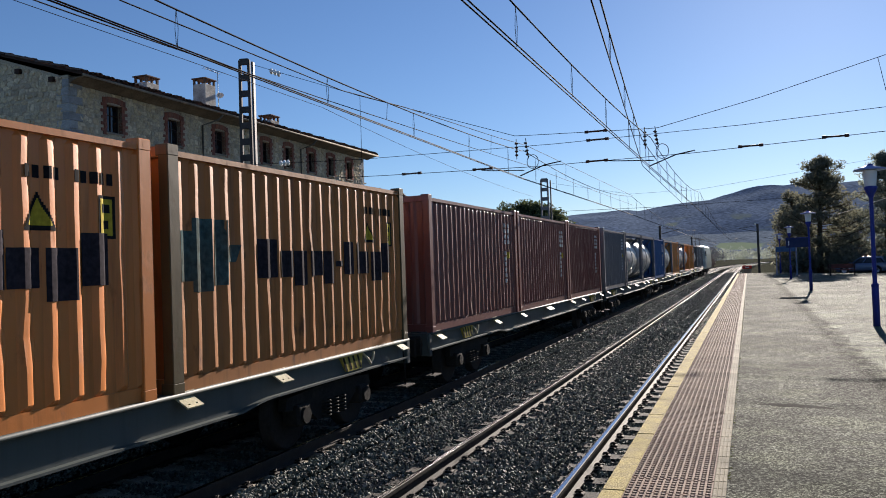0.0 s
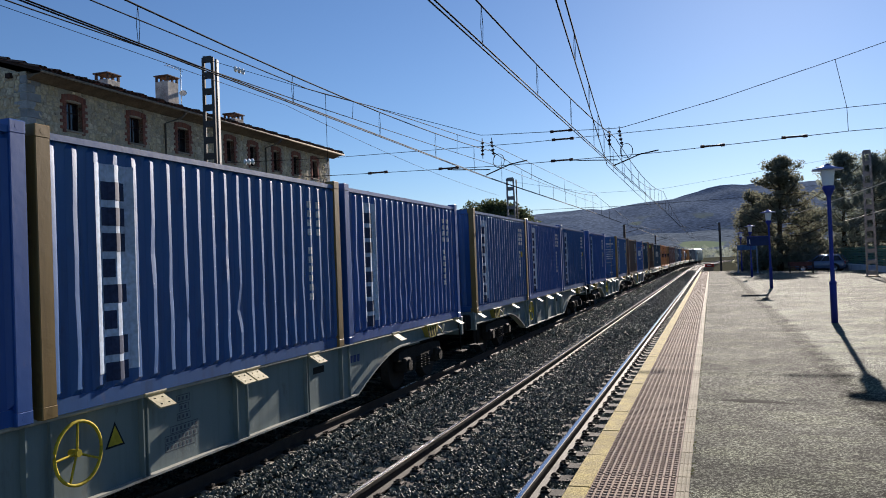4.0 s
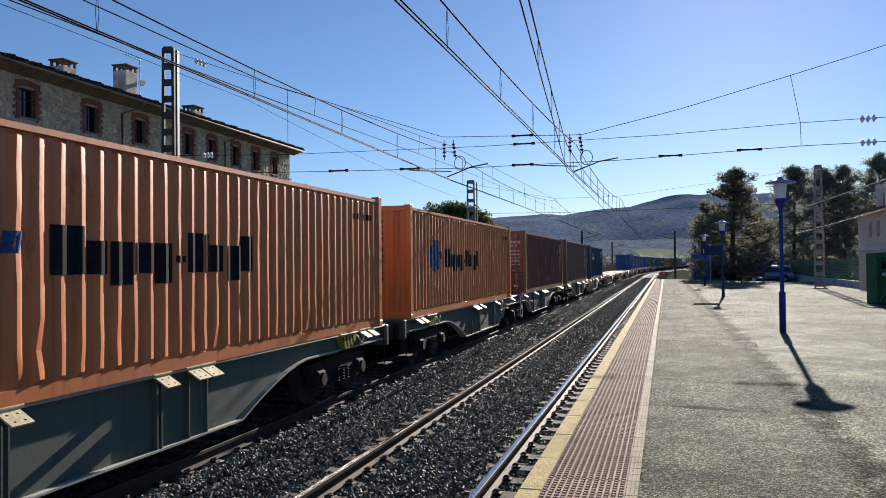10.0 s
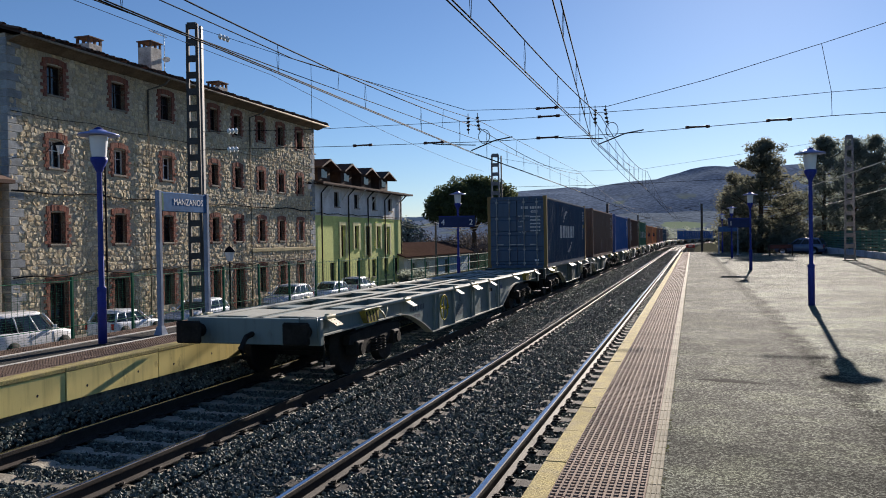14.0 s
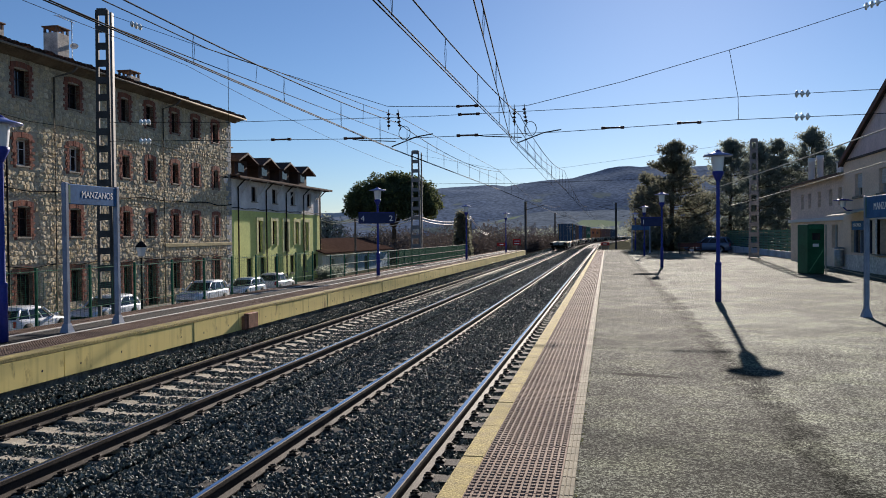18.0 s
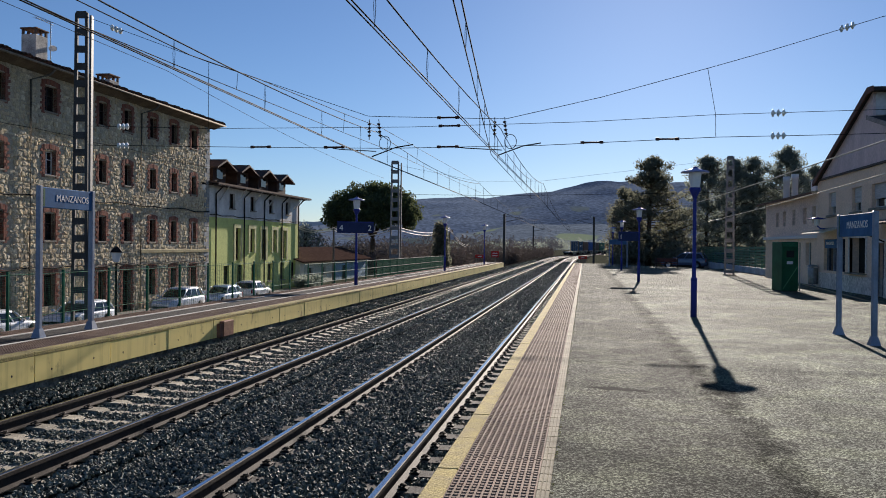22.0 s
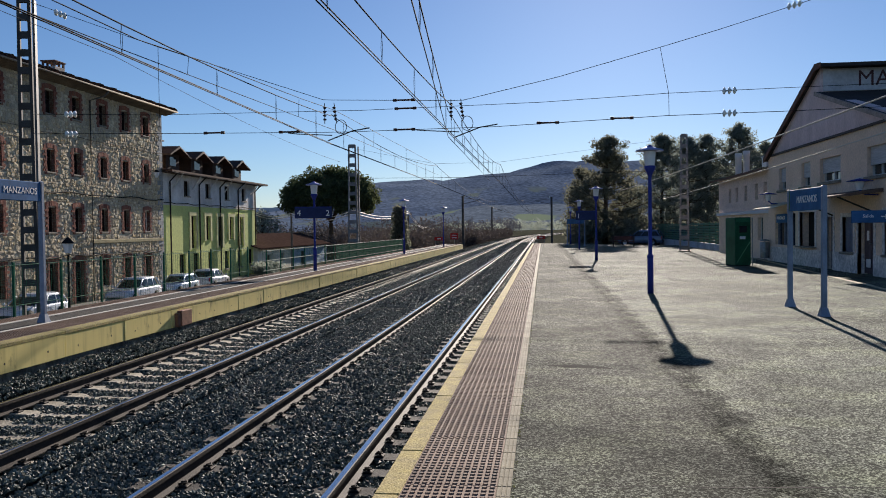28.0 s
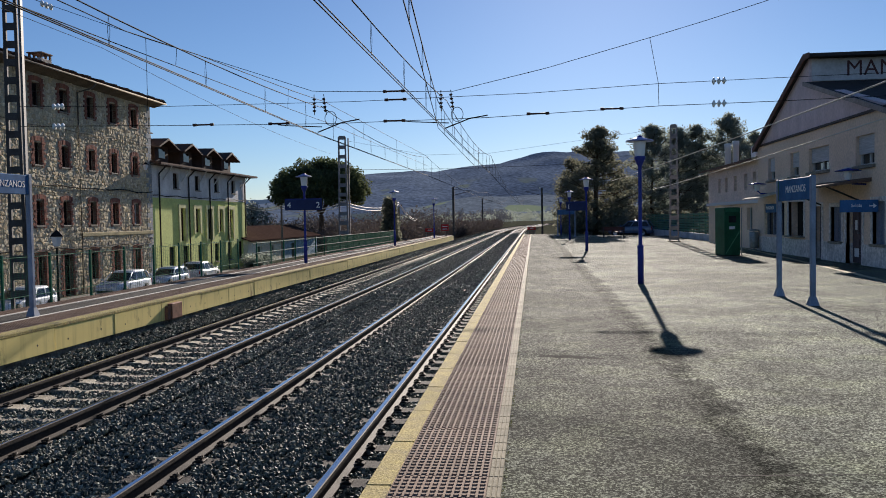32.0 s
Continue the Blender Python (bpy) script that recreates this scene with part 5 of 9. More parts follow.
# tiled roof on a shallow pitch over a plastered cornice
roof = part("roof", Bm().add([(0.84, 25.8, 10.235), (0.84, 54.9, 10.235), (-5.5, 54.9, 12.1), (-5.5, 25.8, 12.1), (-11.6, 25.8, 10.3), (-11.6, 54.9, 10.3),
                              (0.84, 25.8, 10.135), (0.84, 54.9, 10.135), (-5.5, 54.9, 12.0), (-5.5, 25.8, 12.0), (-11.6, 25.8, 10.2), (-11.6, 54.9, 10.2)],
                             [(0, 1, 2, 3), (3, 2, 5, 4), (6, 9, 8, 7), (9, 10, 11, 8), (0, 6, 7, 1), (0, 3, 9, 6), (3, 4, 10, 9), (1, 7, 8, 2), (2, 8, 11, 5), (4, 5, 11, 10)]), M_FRAME, stone, "dark eaves boards")
part("cornice", Bm().extrude([(0.0, 9.90), (0.10, 9.92), (0.24, 9.98), (0.45, 10.05), (0.78, 10.09), (0.78, 10.12), (0.0, 10.12)], "y", 25.97, 54.85), M_CORNICE, roof, "dark brown plastered cornice")
for x in (-0.75, -2.6):
    part("purlin_end", Bm().box(x - 0.16, x + 0.1, 25.78, 26.1, 10.14 - x * 0.294 - 0.34, 10.14 - x * 0.294 - 0.14, 0.01), M_FRAME, roof, "dark timber end in the gable")
tb = Bm()
for k in range(117):
    y = 25.8 + k * 0.25
    for j in range(8):
        u0, u1 = 0.93 - j * 0.82, 0.93 - (j + 1) * 0.82
        if u1 < -5.7:
            u1 = -5.6
        za, zb = 10.31 + (0.62 - u0) * 0.294 + 0.03, 10.31 + (0.62 - u1) * 0.294
        pr = [(math.cos(a), math.sin(a)) for a in [math.pi * q / 5 for q in range(6)]]
        e = 0.025 * math.sin(k * 2.1 + j) + 0.02 * math.sin(k * 5.3)
        vs = [(u0 + e, y + 0.115 * c, za + e + 0.11 * s) for c, s in pr] + [(u1, y + 0.095 * c, zb + 0.09 * s) for c, s in pr]
        tb.add(vs, [(i, i + 1, 7 + i, 6 + i) for i in range(5)], True)
tagged(part("tiles", tb, M_TILE, roof, "brown curved clay tiles"), kind="stuff")
part("gutter", Bm().tube([(0.89, 25.85, 10.14), (0.89, 54.9, 10.14)], 0.055, 8), M_GUTTER, roof, "pale worn gutter")
for y, h, w, d in ((33.85, 0.78, 0.95, 0.8), (38.75, 1.68, 0.98, 0.85), (45.6, 0.68, 1.05, 0.85)):
    ch = part("chimney", Bm().box(-2.2 - d, -2.2, y - w / 2, y + w / 2, 10.6, 11.35 + h - 0.4, 0.02), M_SMOKEGREY, roof, "pale rendered chimney")
    zt = 11.35 + h - 0.4
    cp = Bm()
    for sx in (-2.2 - d + 0.06, -2.26):
        for sy in (y - w / 2 + 0.07, y, y + w / 2 - 0.07):
            cp.box(sx - 0.05, sx + 0.05, sy - 0.06, sy + 0.06, zt, zt + 0.28)
    cp.box(-2.26 - d, -2.14, y - w / 2 - 0.06, y + w / 2 + 0.06, zt + 0.28, zt + 0.35, 0.01)
    part("cap", cp, M_TILE, ch)
an = thing("antenna", scale_about_eye(1.14) @ pose(-28.7, 39.6, 11.2), "thin television aerial on the roof by the chimney", "antenna")
part("mast", Bm().cyl((0, 0, 0), (0, 0, 2.4), 0.025, n=6), M_GALV, an)
part("boom", Bm().cyl((0, -1.3, 2.35), (0, 0.25, 2.3), 0.018, n=5), M_GALV, an)
for k in range(6):
    part("element", Bm().cyl((-0.2, -1.2 + 0.22 * k, 2.35), (0.2, -1.2 + 0.22 * k, 2.35), 0.01, n=4), M_GALV, an)
part("dish", Bm().lathe([(0.0, 0.0), (0.12, 0.02), (0.22, 0.06)], 12, m=pose(0.1, 0.05, 0.95, 60, 0, 30)), M_PVC, an)
for y, z in ((28.0, 5.7), (51.75, 5.5)):
    wl = thing("wall_lantern", FACADE @ pose(0.75, y, z), "wall lantern on an iron arm fixed to the stone house", "lantern", "wall lanterns")
    part("arm", Bm().tube([(-0.72, 0, -0.05), (-0.4, 0, 0.3), (0, 0, 0.35)], 0.02, 5), M_WIRE, wl)
    part("glass", Bm().lathe([(0.1, -0.15), (0.2, 0.2)], 6, flat=True), M_FROST, wl)
    part("cap", Bm().lathe([(0.24, 0.2), (0.08, 0.34), (0, 0.38)], 6, flat=True), M_WIRE, wl)
sl = thing("street_lantern", scale_about_eye(1.14) @ pose(-17.4, 27.9, -2.3), "old iron street lantern post by the car park", "street lamp")
part("post", Bm().lathe([(0.1, 0), (0.09, 0.6), (0.05, 0.8), (0.04, 3.2)], 10), M_WIRE, sl)
part("glass", Bm().lathe([(0.12, 3.25), (0.22, 3.6)], 6, flat=True), M_FROST, sl)
part("cap", Bm().lathe([(0.26, 3.6), (0.1, 3.78), (0, 3.85)], 6, flat=True), M_WIRE, sl)

# green and white house next door
gh = thing("green_house", FACADE, "white and green rendered house with four tiled dormers", "house", "trackside houses")
M_GREENW = surf("green_render", (0.62, 0.68, 0.24), 0.9, col2=(0.53, 0.59, 0.21), scale=0.6, fine=10, var=0.12)
M_WHITEW = surf("white_render_house", (0.76, 0.75, 0.72), 0.9, scale=0.6, fine=10, var=0.1)
gcols = [58.2, 62.2, 66.2, 70.2]
gh_holes = [(y - 0.5, y + 0.5, 4.35, 5.5) for y in gcols]
gh_holes += [(y - 0.45, y + 0.45, 0.4 if k % 2 == 0 else 1.0, 2.9) for k, y in enumerate((59.2, 62.0, 64.5, 67.0, 69.4))]
gh_holes += [(y - 0.5, y + 0.5, -2.3 if k in (1, 2) else -1.5, 0.0) for k, y in enumerate((57.3, 59.8, 62.6, 66.0, 69.0, 71.8))]
part("wall", wall_cells(Bm(), 54.15, 73.4, -2.6, 3.6, [h for h in gh_holes if h[3] < 3.6], -0.4, -0.05), M_GREENW, gh, "pale green rendered lower wall")
part("wall", wall_cells(Bm(), 54.15, 73.4, 3.6, 6.15, [h for h in gh_holes if h[3] > 3.6], -0.4, -0.03), M_WHITEW, gh, "white rendered upper wall")
part("wall", Bm().box(-9.5, -0.4, 73.0, 73.4, -2.6, 6.15), M_GREENW, gh, "end wall")
part("floor_slabs", Bm().box(-9.5, -0.5, 54.2, 73.0, 3.5, 3.65).box(-9.5, -0.5, 54.2, 73.0, 0.2, 0.35).box(-3.6, -3.5, 54.2, 73.0, -2.5, 6.1), M_DARKROOM, gh)
M_CREAM = surf("cream_trim", (0.72, 0.70, 0.36), 0.85, fine=12, var=0.1)
for h in gh_holes:
    wdw = part("window", Bm().box(-0.28, -0.26, h[0] + 0.05, h[1] - 0.05, h[2] + 0.05, h[3] - 0.05), M_GLASS, gh)
    part("frame", Bm().box(-0.3, -0.2, h[0], h[0] + 0.06, h[2], h[3]).box(-0.3, -0.2, h[1] - 0.06, h[1], h[2], h[3]).box(-0.3, -0.2, h[0], h[1], h[3] - 0.06, h[3]).box(-0.3, -0.2, (h[0] + h[1]) / 2 - 0.03, (h[0] + h[1]) / 2 + 0.03, h[2], h[3]), M_FRAME, wdw)
    if 0.3 < h[2] < 3.6:
        part("trim", Bm().box(-0.05, 0.05, h[0] - 0.3, h[0], h[2] - 0.1, h[3]).box(-0.05, 0.05, h[1], h[1] + 0.3, h[2] - 0.1, h[3]).box(-0.05, 0.055, h[0] - 0.32, h[1] + 0.32, h[3], h[3] + 0.28), M_CREAM, wdw, "cream surround")
    else:
        part("sill", Bm().box(-0.2, 0.06, h[0] - 0.06, h[1] + 0.06, h[2] - 0.08, h[2]), M_SILL, wdw)
gr = part("roof", Bm().add([(0.85, 53.9, 6.05), (0.85, 74.3, 6.05), (-5, 72, 7.0), (-5, 54.2, 7.0), (0.85, 53.9, 5.93), (0.85, 74.3, 5.93), (-5, 72, 6.86), (-5, 54.2, 6.86), (-10.5, 74.3, 6.0), (-10.5, 53.9, 6.0)],
                           [(0, 1, 2, 3), (4, 7, 6, 5), (0, 4, 5, 1), (0, 3, 7, 4), (1, 5, 6, 2), (3, 2, 8, 9), (1, 8, 2)]), M_TILE, gh, "dark tiled roof with deep eaves")
# sheet added to darken the underside of the eaves
part("soffit", Bm().box(-0.04, 0.84, 53.92, 74.28, 5.88, 5.925), M_FRAME, gr, "dark sheet under the eaves")
for k in range(4):
    y = 57.0 + 4.3 * k
    dm = part("dormer", Bm().box(-3.2, -0.55, y - 1.1, y + 1.1, 6.3, 7.45), surf("dormer_wood", (0.07, 0.042, 0.03), 0.8), gr, "small dormer of brown boards")
    part("dormer_roof", Bm().add([(0.15, y - 1.75, 7.3), (0.15, y + 1.75, 7.3), (0.05, y, 8.0), (-3.8, y - 1.75, 7.35), (-3.8, y + 1.75, 7.35), (-3.8, y, 8.05), (0.15, y - 1.75, 7.18), (0.15, y + 1.75, 7.18), (0.1, y, 7.85)],
                                 [(0, 2, 5, 3), (1, 4, 5, 2), (0, 6, 8, 2), (2, 8, 7, 1), (6, 0, 3), (7, 1, 4)]), M_DARKTILE, dm)
    part("dormer_window", Bm().box(-0.56, -0.52, y - 0.5, y + 0.5, 6.55, 7.2), M_GLASS, dm)
for y in (55.2, 60.3, 64.5, 68.6, 72.9):
    part("downpipe", Bm().tube([(0.8, y, 5.95), (0.5, y, 5.75), (0.06, y, 5.3), (0.06, y, -2.3)], 0.06, 8), plain("black_pipe", (0.03, 0.028, 0.026), 0.4), gh, "dark downpipe")
# white rods added to imitate sunlit stripes below the eaves
for k in range(6):
    part("brace", Bm().cyl((0.7, 56 + 3.2 * k, 5.9), (-0.02, 56 + 3.2 * k, 4.9), 0.05, n=5), M_WHITEW, gh)
part("facade_cable", Bm().tube([(0.05, 54.2 + k, 3.75 + 0.05 * math.sin(k * 2.1)) for k in range(20)], 0.03, 5), M_WIRE, gh)
gc = part("chimney", Bm().box(-2.1, -1.3, 56.1, 57.0, 6.3, 8.25, 0.02), M_SMOKEGREY, gr, "rendered chimney with a flat cap")
part("cap", Bm().box(-2.2, -1.2, 56.0, 57.1, 8.37, 8.45).box(-1.95, -1.45, 56.25, 56.85, 8.25, 8.37), M_FRAME, gc)

# plain house before the stone one
bh = thing("beige_house", FACADE, "plain beige rendered house with a low tiled roof", "house", "trackside houses")
part("wall", wall_cells(Bm(), 10, 25.4, -2.6, 4.3, [(22, 23, 1.2, 2.4)], -0.4, 0.1).box(-9, -0.4, 25.0, 25.4, -2.6, 4.3), surf("beige_render", (0.44, 0.38, 0.29), 0.9, fine=10, var=0.1), bh)
part("window", Bm().box(-0.3, -0.25, 22, 23, 1.2, 2.4), M_GLASS, bh)
part("roof", Bm().add([(0.6, 9.5, 4.3), (0.6, 25.7, 4.3), (-4.5, 25.7, 6.0), (-4.5, 9.5, 6.0), (-9.6, 25.7, 4.3), (-9.6, 9.5, 4.3), (0.6, 9.5, 4.15), (0.6, 25.7, 4.15)], [(0, 1, 2, 3), (3, 2, 4, 5), (0, 6, 7, 1), (1, 7, 4, 2)]), M_TILE, bh)

# low yellow house and blue shed behind the far end
yh = thing("low_house", pose(-30.0, 0, 0), "low cream and pale blue house with a dark tiled roof", "house")
M_CREAMW = surf("cream_render", (0.80, 0.76, 0.60), 0.9, col2=(0.72, 0.67, 0.52), scale=0.8, fine=10, var=0.12)
M_BOARDS = surf("blue_boards", (0.36, 0.52, 0.64), 0.8, stretch=(3, 3, 0.3))
LOWWIN = [(85.5, 86.8, -1.9, -0.9), (90.0, 91.3, -1.9, -0.9)]
part("wall", wall_cells(Bm(), 82.6, 95.0, -3.2, -0.15, LOWWIN, -0.3, 0.0), M_CREAMW, yh, "cream rendered wall")
part("wall", wall_cells(Bm(), 95.0, 110, -3.2, -0.25, [(98.0, 99.6, -3.2, -0.9), (103.5, 105.0, -1.9, -0.9)], -0.3, -0.02), M_BOARDS, yh, "pale blue boarded wall")
part("wall", Bm().extrude([(-8.0, -3.2), (-0.3, -3.2), (-0.3, -0.15), (-4.0, 1.15), (-8.0, -0.15)], "y", 82.6, 82.9), M_CREAMW, yh, "cream gable wall")
part("wall", Bm().box(-8.3, -8.0, 82.6, 110, -3.2, -0.15).box(-8.0, -0.3, 109.7, 110, -3.2, -0.25), M_CREAMW, yh)
part("roof", Bm().extrude([(0.5, -0.32), (0.5, -0.18), (-4.0, 1.34), (-8.8, -0.18), (-8.8, -0.32), (-4.0, 1.2)], "y", 82.0, 110.5), surf("low_roof", (0.06, 0.04, 0.034), 0.95, fine=6, var=0.3, bump=0.6, bscale=7, spec=0.0), yh, "dark tiled roof")
part("door", Bm().box(-0.22, -0.16, 98.0, 99.6, -3.2, -0.9), M_FRAME, yh)
for w in LOWWIN + [(103.5, 105.0, -1.9, -0.9)]:
    wd = part("window", Bm().box(-0.2, -0.17, w[0], w[1], w[2], w[3]), M_GLASS, yh)
    part("frame", Bm().box(-0.22, -0.13, w[0], w[0] + 0.07, w[2], w[3]).box(-0.22, -0.13, w[1] - 0.07, w[1], w[2], w[3]).box(-0.22, -0.13, w[0] + 0.07, w[1] - 0.07, w[3] - 0.07, w[3]), M_PVC, wd)
# warning board past the end of the far platform
wb_ = thing("warning_board", pose(-10.4, 95, ground_z(-10.4, 95)), "red board with white marks on a grey post", "sign")
_h = -ground_z(-10.4, 95)
part("post", Bm().cyl((0, 0.05, -0.2), (0, 0.05, _h + 1.1), 0.045, n=8), M_GALV, wb_)
pn_ = part("panel", Bm().box(-0.46, 0.46, -0.02, 0.02, _h + 0.35, _h + 1.1, 0.006), plain("board_red", (0.45, 0.03, 0.025), 0.6), wb_, "red panel")
for _z in (0.55, 0.85):
    part("mark", Bm().box(-0.3, 0.3, -0.026, -0.021, _h + _z - 0.04, _h + _z + 0.04), M_WHITE, pn_)

# ---- station on this side ----
M_OCHRE = surf("ochre_render", (0.80, 0.62, 0.49), 0.9, col2=(0.70, 0.54, 0.42), scale=0.7, fine=12, var=0.15)
M_MAUVE = surf("mauve_boards", (0.70, 0.56, 0.56), 0.85, col2=(0.58, 0.46, 0.46), scale=1.2, stretch=(1.45, 1.45, 0.58), fine=14, var=0.15)
M_ASHLAR = surf("worn_base", (0.76, 0.71, 0.67), 0.9, col2=(0.54, 0.50, 0.47), scale=1.3, fine=10, var=0.3)
st = thing("station_building", pose(10.35, 0, 0), "two-storey station building with a broad gable and rolled blinds", "station", "station buildings")
YA, YB, YM, ZE, ZR = 24.9, 38.9, 31.9, 4.78, 7.55
WIN = [(36.2, 37.2, 3.15, 4.1), (33.0, 34.1, 3.15, 4.1), (29.8, 31.9, 3.2, 4.08), (26.0, 27.45, 3.15, 4.1)]
ZP = 0.66
DOORS = [(32.45, 34.3, 0.78, 2.14, "counter"), (34.9, 37.8, 0.76, 2.12, "glazed"), (30.5, 31.3, 0.0, 1.92, "door"),
         (28.6, 29.6, 0.69, 1.88, "shutters"), (26.9, 28.2, 0.0, 1.92, "door"), (25.2, 26.1, 0.7, 2.0, "shutters")]
part("wall", wall_cells(Bm(), YA, YB, ZP, ZE, WIN + [(d[0], d[1], max(d[2], ZP), d[3]) for d in DOORS], 0, 0.4), M_OCHRE, st, "ochre rendered wall")
part("plinth", wall_cells(Bm(), YA, YB, -0.2, ZP, [(d[0], d[1], -0.1, ZP) for d in DOORS if d[2] < ZP], -0.04, 0.4), M_ASHLAR, st, "stained stone base")
part("wall", Bm().box(0.4, 12, 38.5, YB, 0, ZE).box(0.4, 12, YA, YA + 0.4, 0, ZE), M_OCHRE, st)
part("inner_wall", Bm().box(3.4, 3.5, YA + 0.4, 38.5, 0, ZE).box(0.4, 12, YA + 0.4, 38.5, 2.55, 2.7), M_DARKROOM, st)
ZL = ZR - 1.0
part("gable", Bm().extrude([(YA, ZE), (YB, ZE), (YM, ZR - 0.05), (YM, ZL)], "x", 0.0, 0.35), M_MAUVE, st, "mauve boarded gable")
part("cornice", Bm().box(-0.08, 0.1, YA, YB, ZE - 0.05, ZE + 0.03), M_FRAME, st)
M_SLATE = surf("slate_roof", (0.05, 0.045, 0.045), 0.8, fine=8, var=0.3, scale=1.0, bump=0.5, bscale=9)
srf = part("roof", Bm().extrude([(YM - 0.55, ZR + 0.02), (YM, ZR + 0.06), (YB + 0.1, ZE - 0.08), (YB + 0.1, ZE - 0.22), (YM, ZR - 0.08), (YM - 0.55, ZR - 0.1)], "x", -0.16, 12.5), M_SLATE, st, "dark slate roof with brown eaves")
part("lower_roof", Bm().extrude([(YA - 0.7, ZE - 0.28), (YM, ZL + 0.05), (YM, ZL - 0.07), (YA - 0.7, ZE - 0.4)], "x", -0.15, 12.5), M_SLATE, st, "dark lower roof slope")
part("bargeboard", Bm().extrude([(YM - 0.6, ZR + 0.04), (YM, ZR + 0.09), (YB + 0.12, ZE - 0.06), (YB + 0.12, ZE - 0.26), (YM, ZR - 0.16), (YM - 0.6, ZR - 0.14)], "x", -0.21, -0.16), surf("brown_board", (0.17, 0.09, 0.07), 0.8, fine=15), srf, "brown bargeboard")
part("roof_edge", Bm().extrude([(YA - 0.72, ZE - 0.26), (YM + 0.1, ZL + 0.08), (YM + 0.1, ZL - 0.08), (YA - 0.72, ZE - 0.42)], "x", -0.2, -0.15), surf("edge_stone", (0.36, 0.31, 0.29), 0.85, fine=15), st, "pale roof edge")
nb = part("name_board", Bm().box(0.1, 8.2, YM - 0.04, YM + 0.04, ZL + 0.06, ZR - 0.1, 0.01), surf("board_white", (0.62, 0.62, 0.64), 0.6, fine=10, var=0.1, scale=0.8), st, "white board below the ridge with the name MANZANOS")
writing("lettering", "MANZANOS", 0.82, pose(1.3, YM - 0.046, (ZL + ZR) / 2 - 0.02, 90, 0, 0), plain("letter_brown", (0.09, 0.035, 0.035), 0.6), nb, "dark letters MANZANOS", "LEFT")
part("wall", Bm().box(0.35, 12, YM + 0.05, YM + 0.25, ZE, ZR - 0.1), M_MAUVE, st)
for w in WIN:
    wd = part("window", Bm().box(0.22, 0.25, w[0] + 0.05, w[1] - 0.05, w[2] + 0.05, w[3] - 0.05), M_GLASS, st)
    part("frame", Bm().box(0.16, 0.28, w[0], w[0] + 0.06, w[2], w[3]).box(0.16, 0.28, w[1] - 0.06, w[1], w[2], w[3]).box(0.16, 0.28, (w[0] + w[1]) / 2 - 0.03, (w[0] + w[1]) / 2 + 0.03, w[2], w[3]).box(0.16, 0.28, w[0], w[1], w[2], w[2] + 0.06), M_PVC, wd)
    part("roller_blind", Bm().box(0.1, 0.16, w[0] + 0.02, w[1] - 0.02, w[3] - 0.62 * (w[3] - w[2]), w[3]), surf("blind_white", (0.55, 0.56, 0.58), 0.6, stretch=(1, 1, 20), fine=4, var=0.1), wd, "half-lowered pale roller blind")
    part("sill", Bm().box(-0.1, 0.2, w[0] - 0.08, w[1] + 0.08, w[2] - 0.1, w[2], 0.01), M_SILL, wd)
M_DOORBROWN = surf("old_door_paint", (0.15, 0.105, 0.11), 0.6, col2=(0.10, 0.075, 0.08), scale=2, fine=20, stretch=(3, 3, 0.4), var=0.25)
M_SHUTTER = surf("shutter_grey_blue", (0.22, 0.25, 0.33), 0.6, col2=(0.16, 0.18, 0.24), scale=2, fine=20, var=0.2)
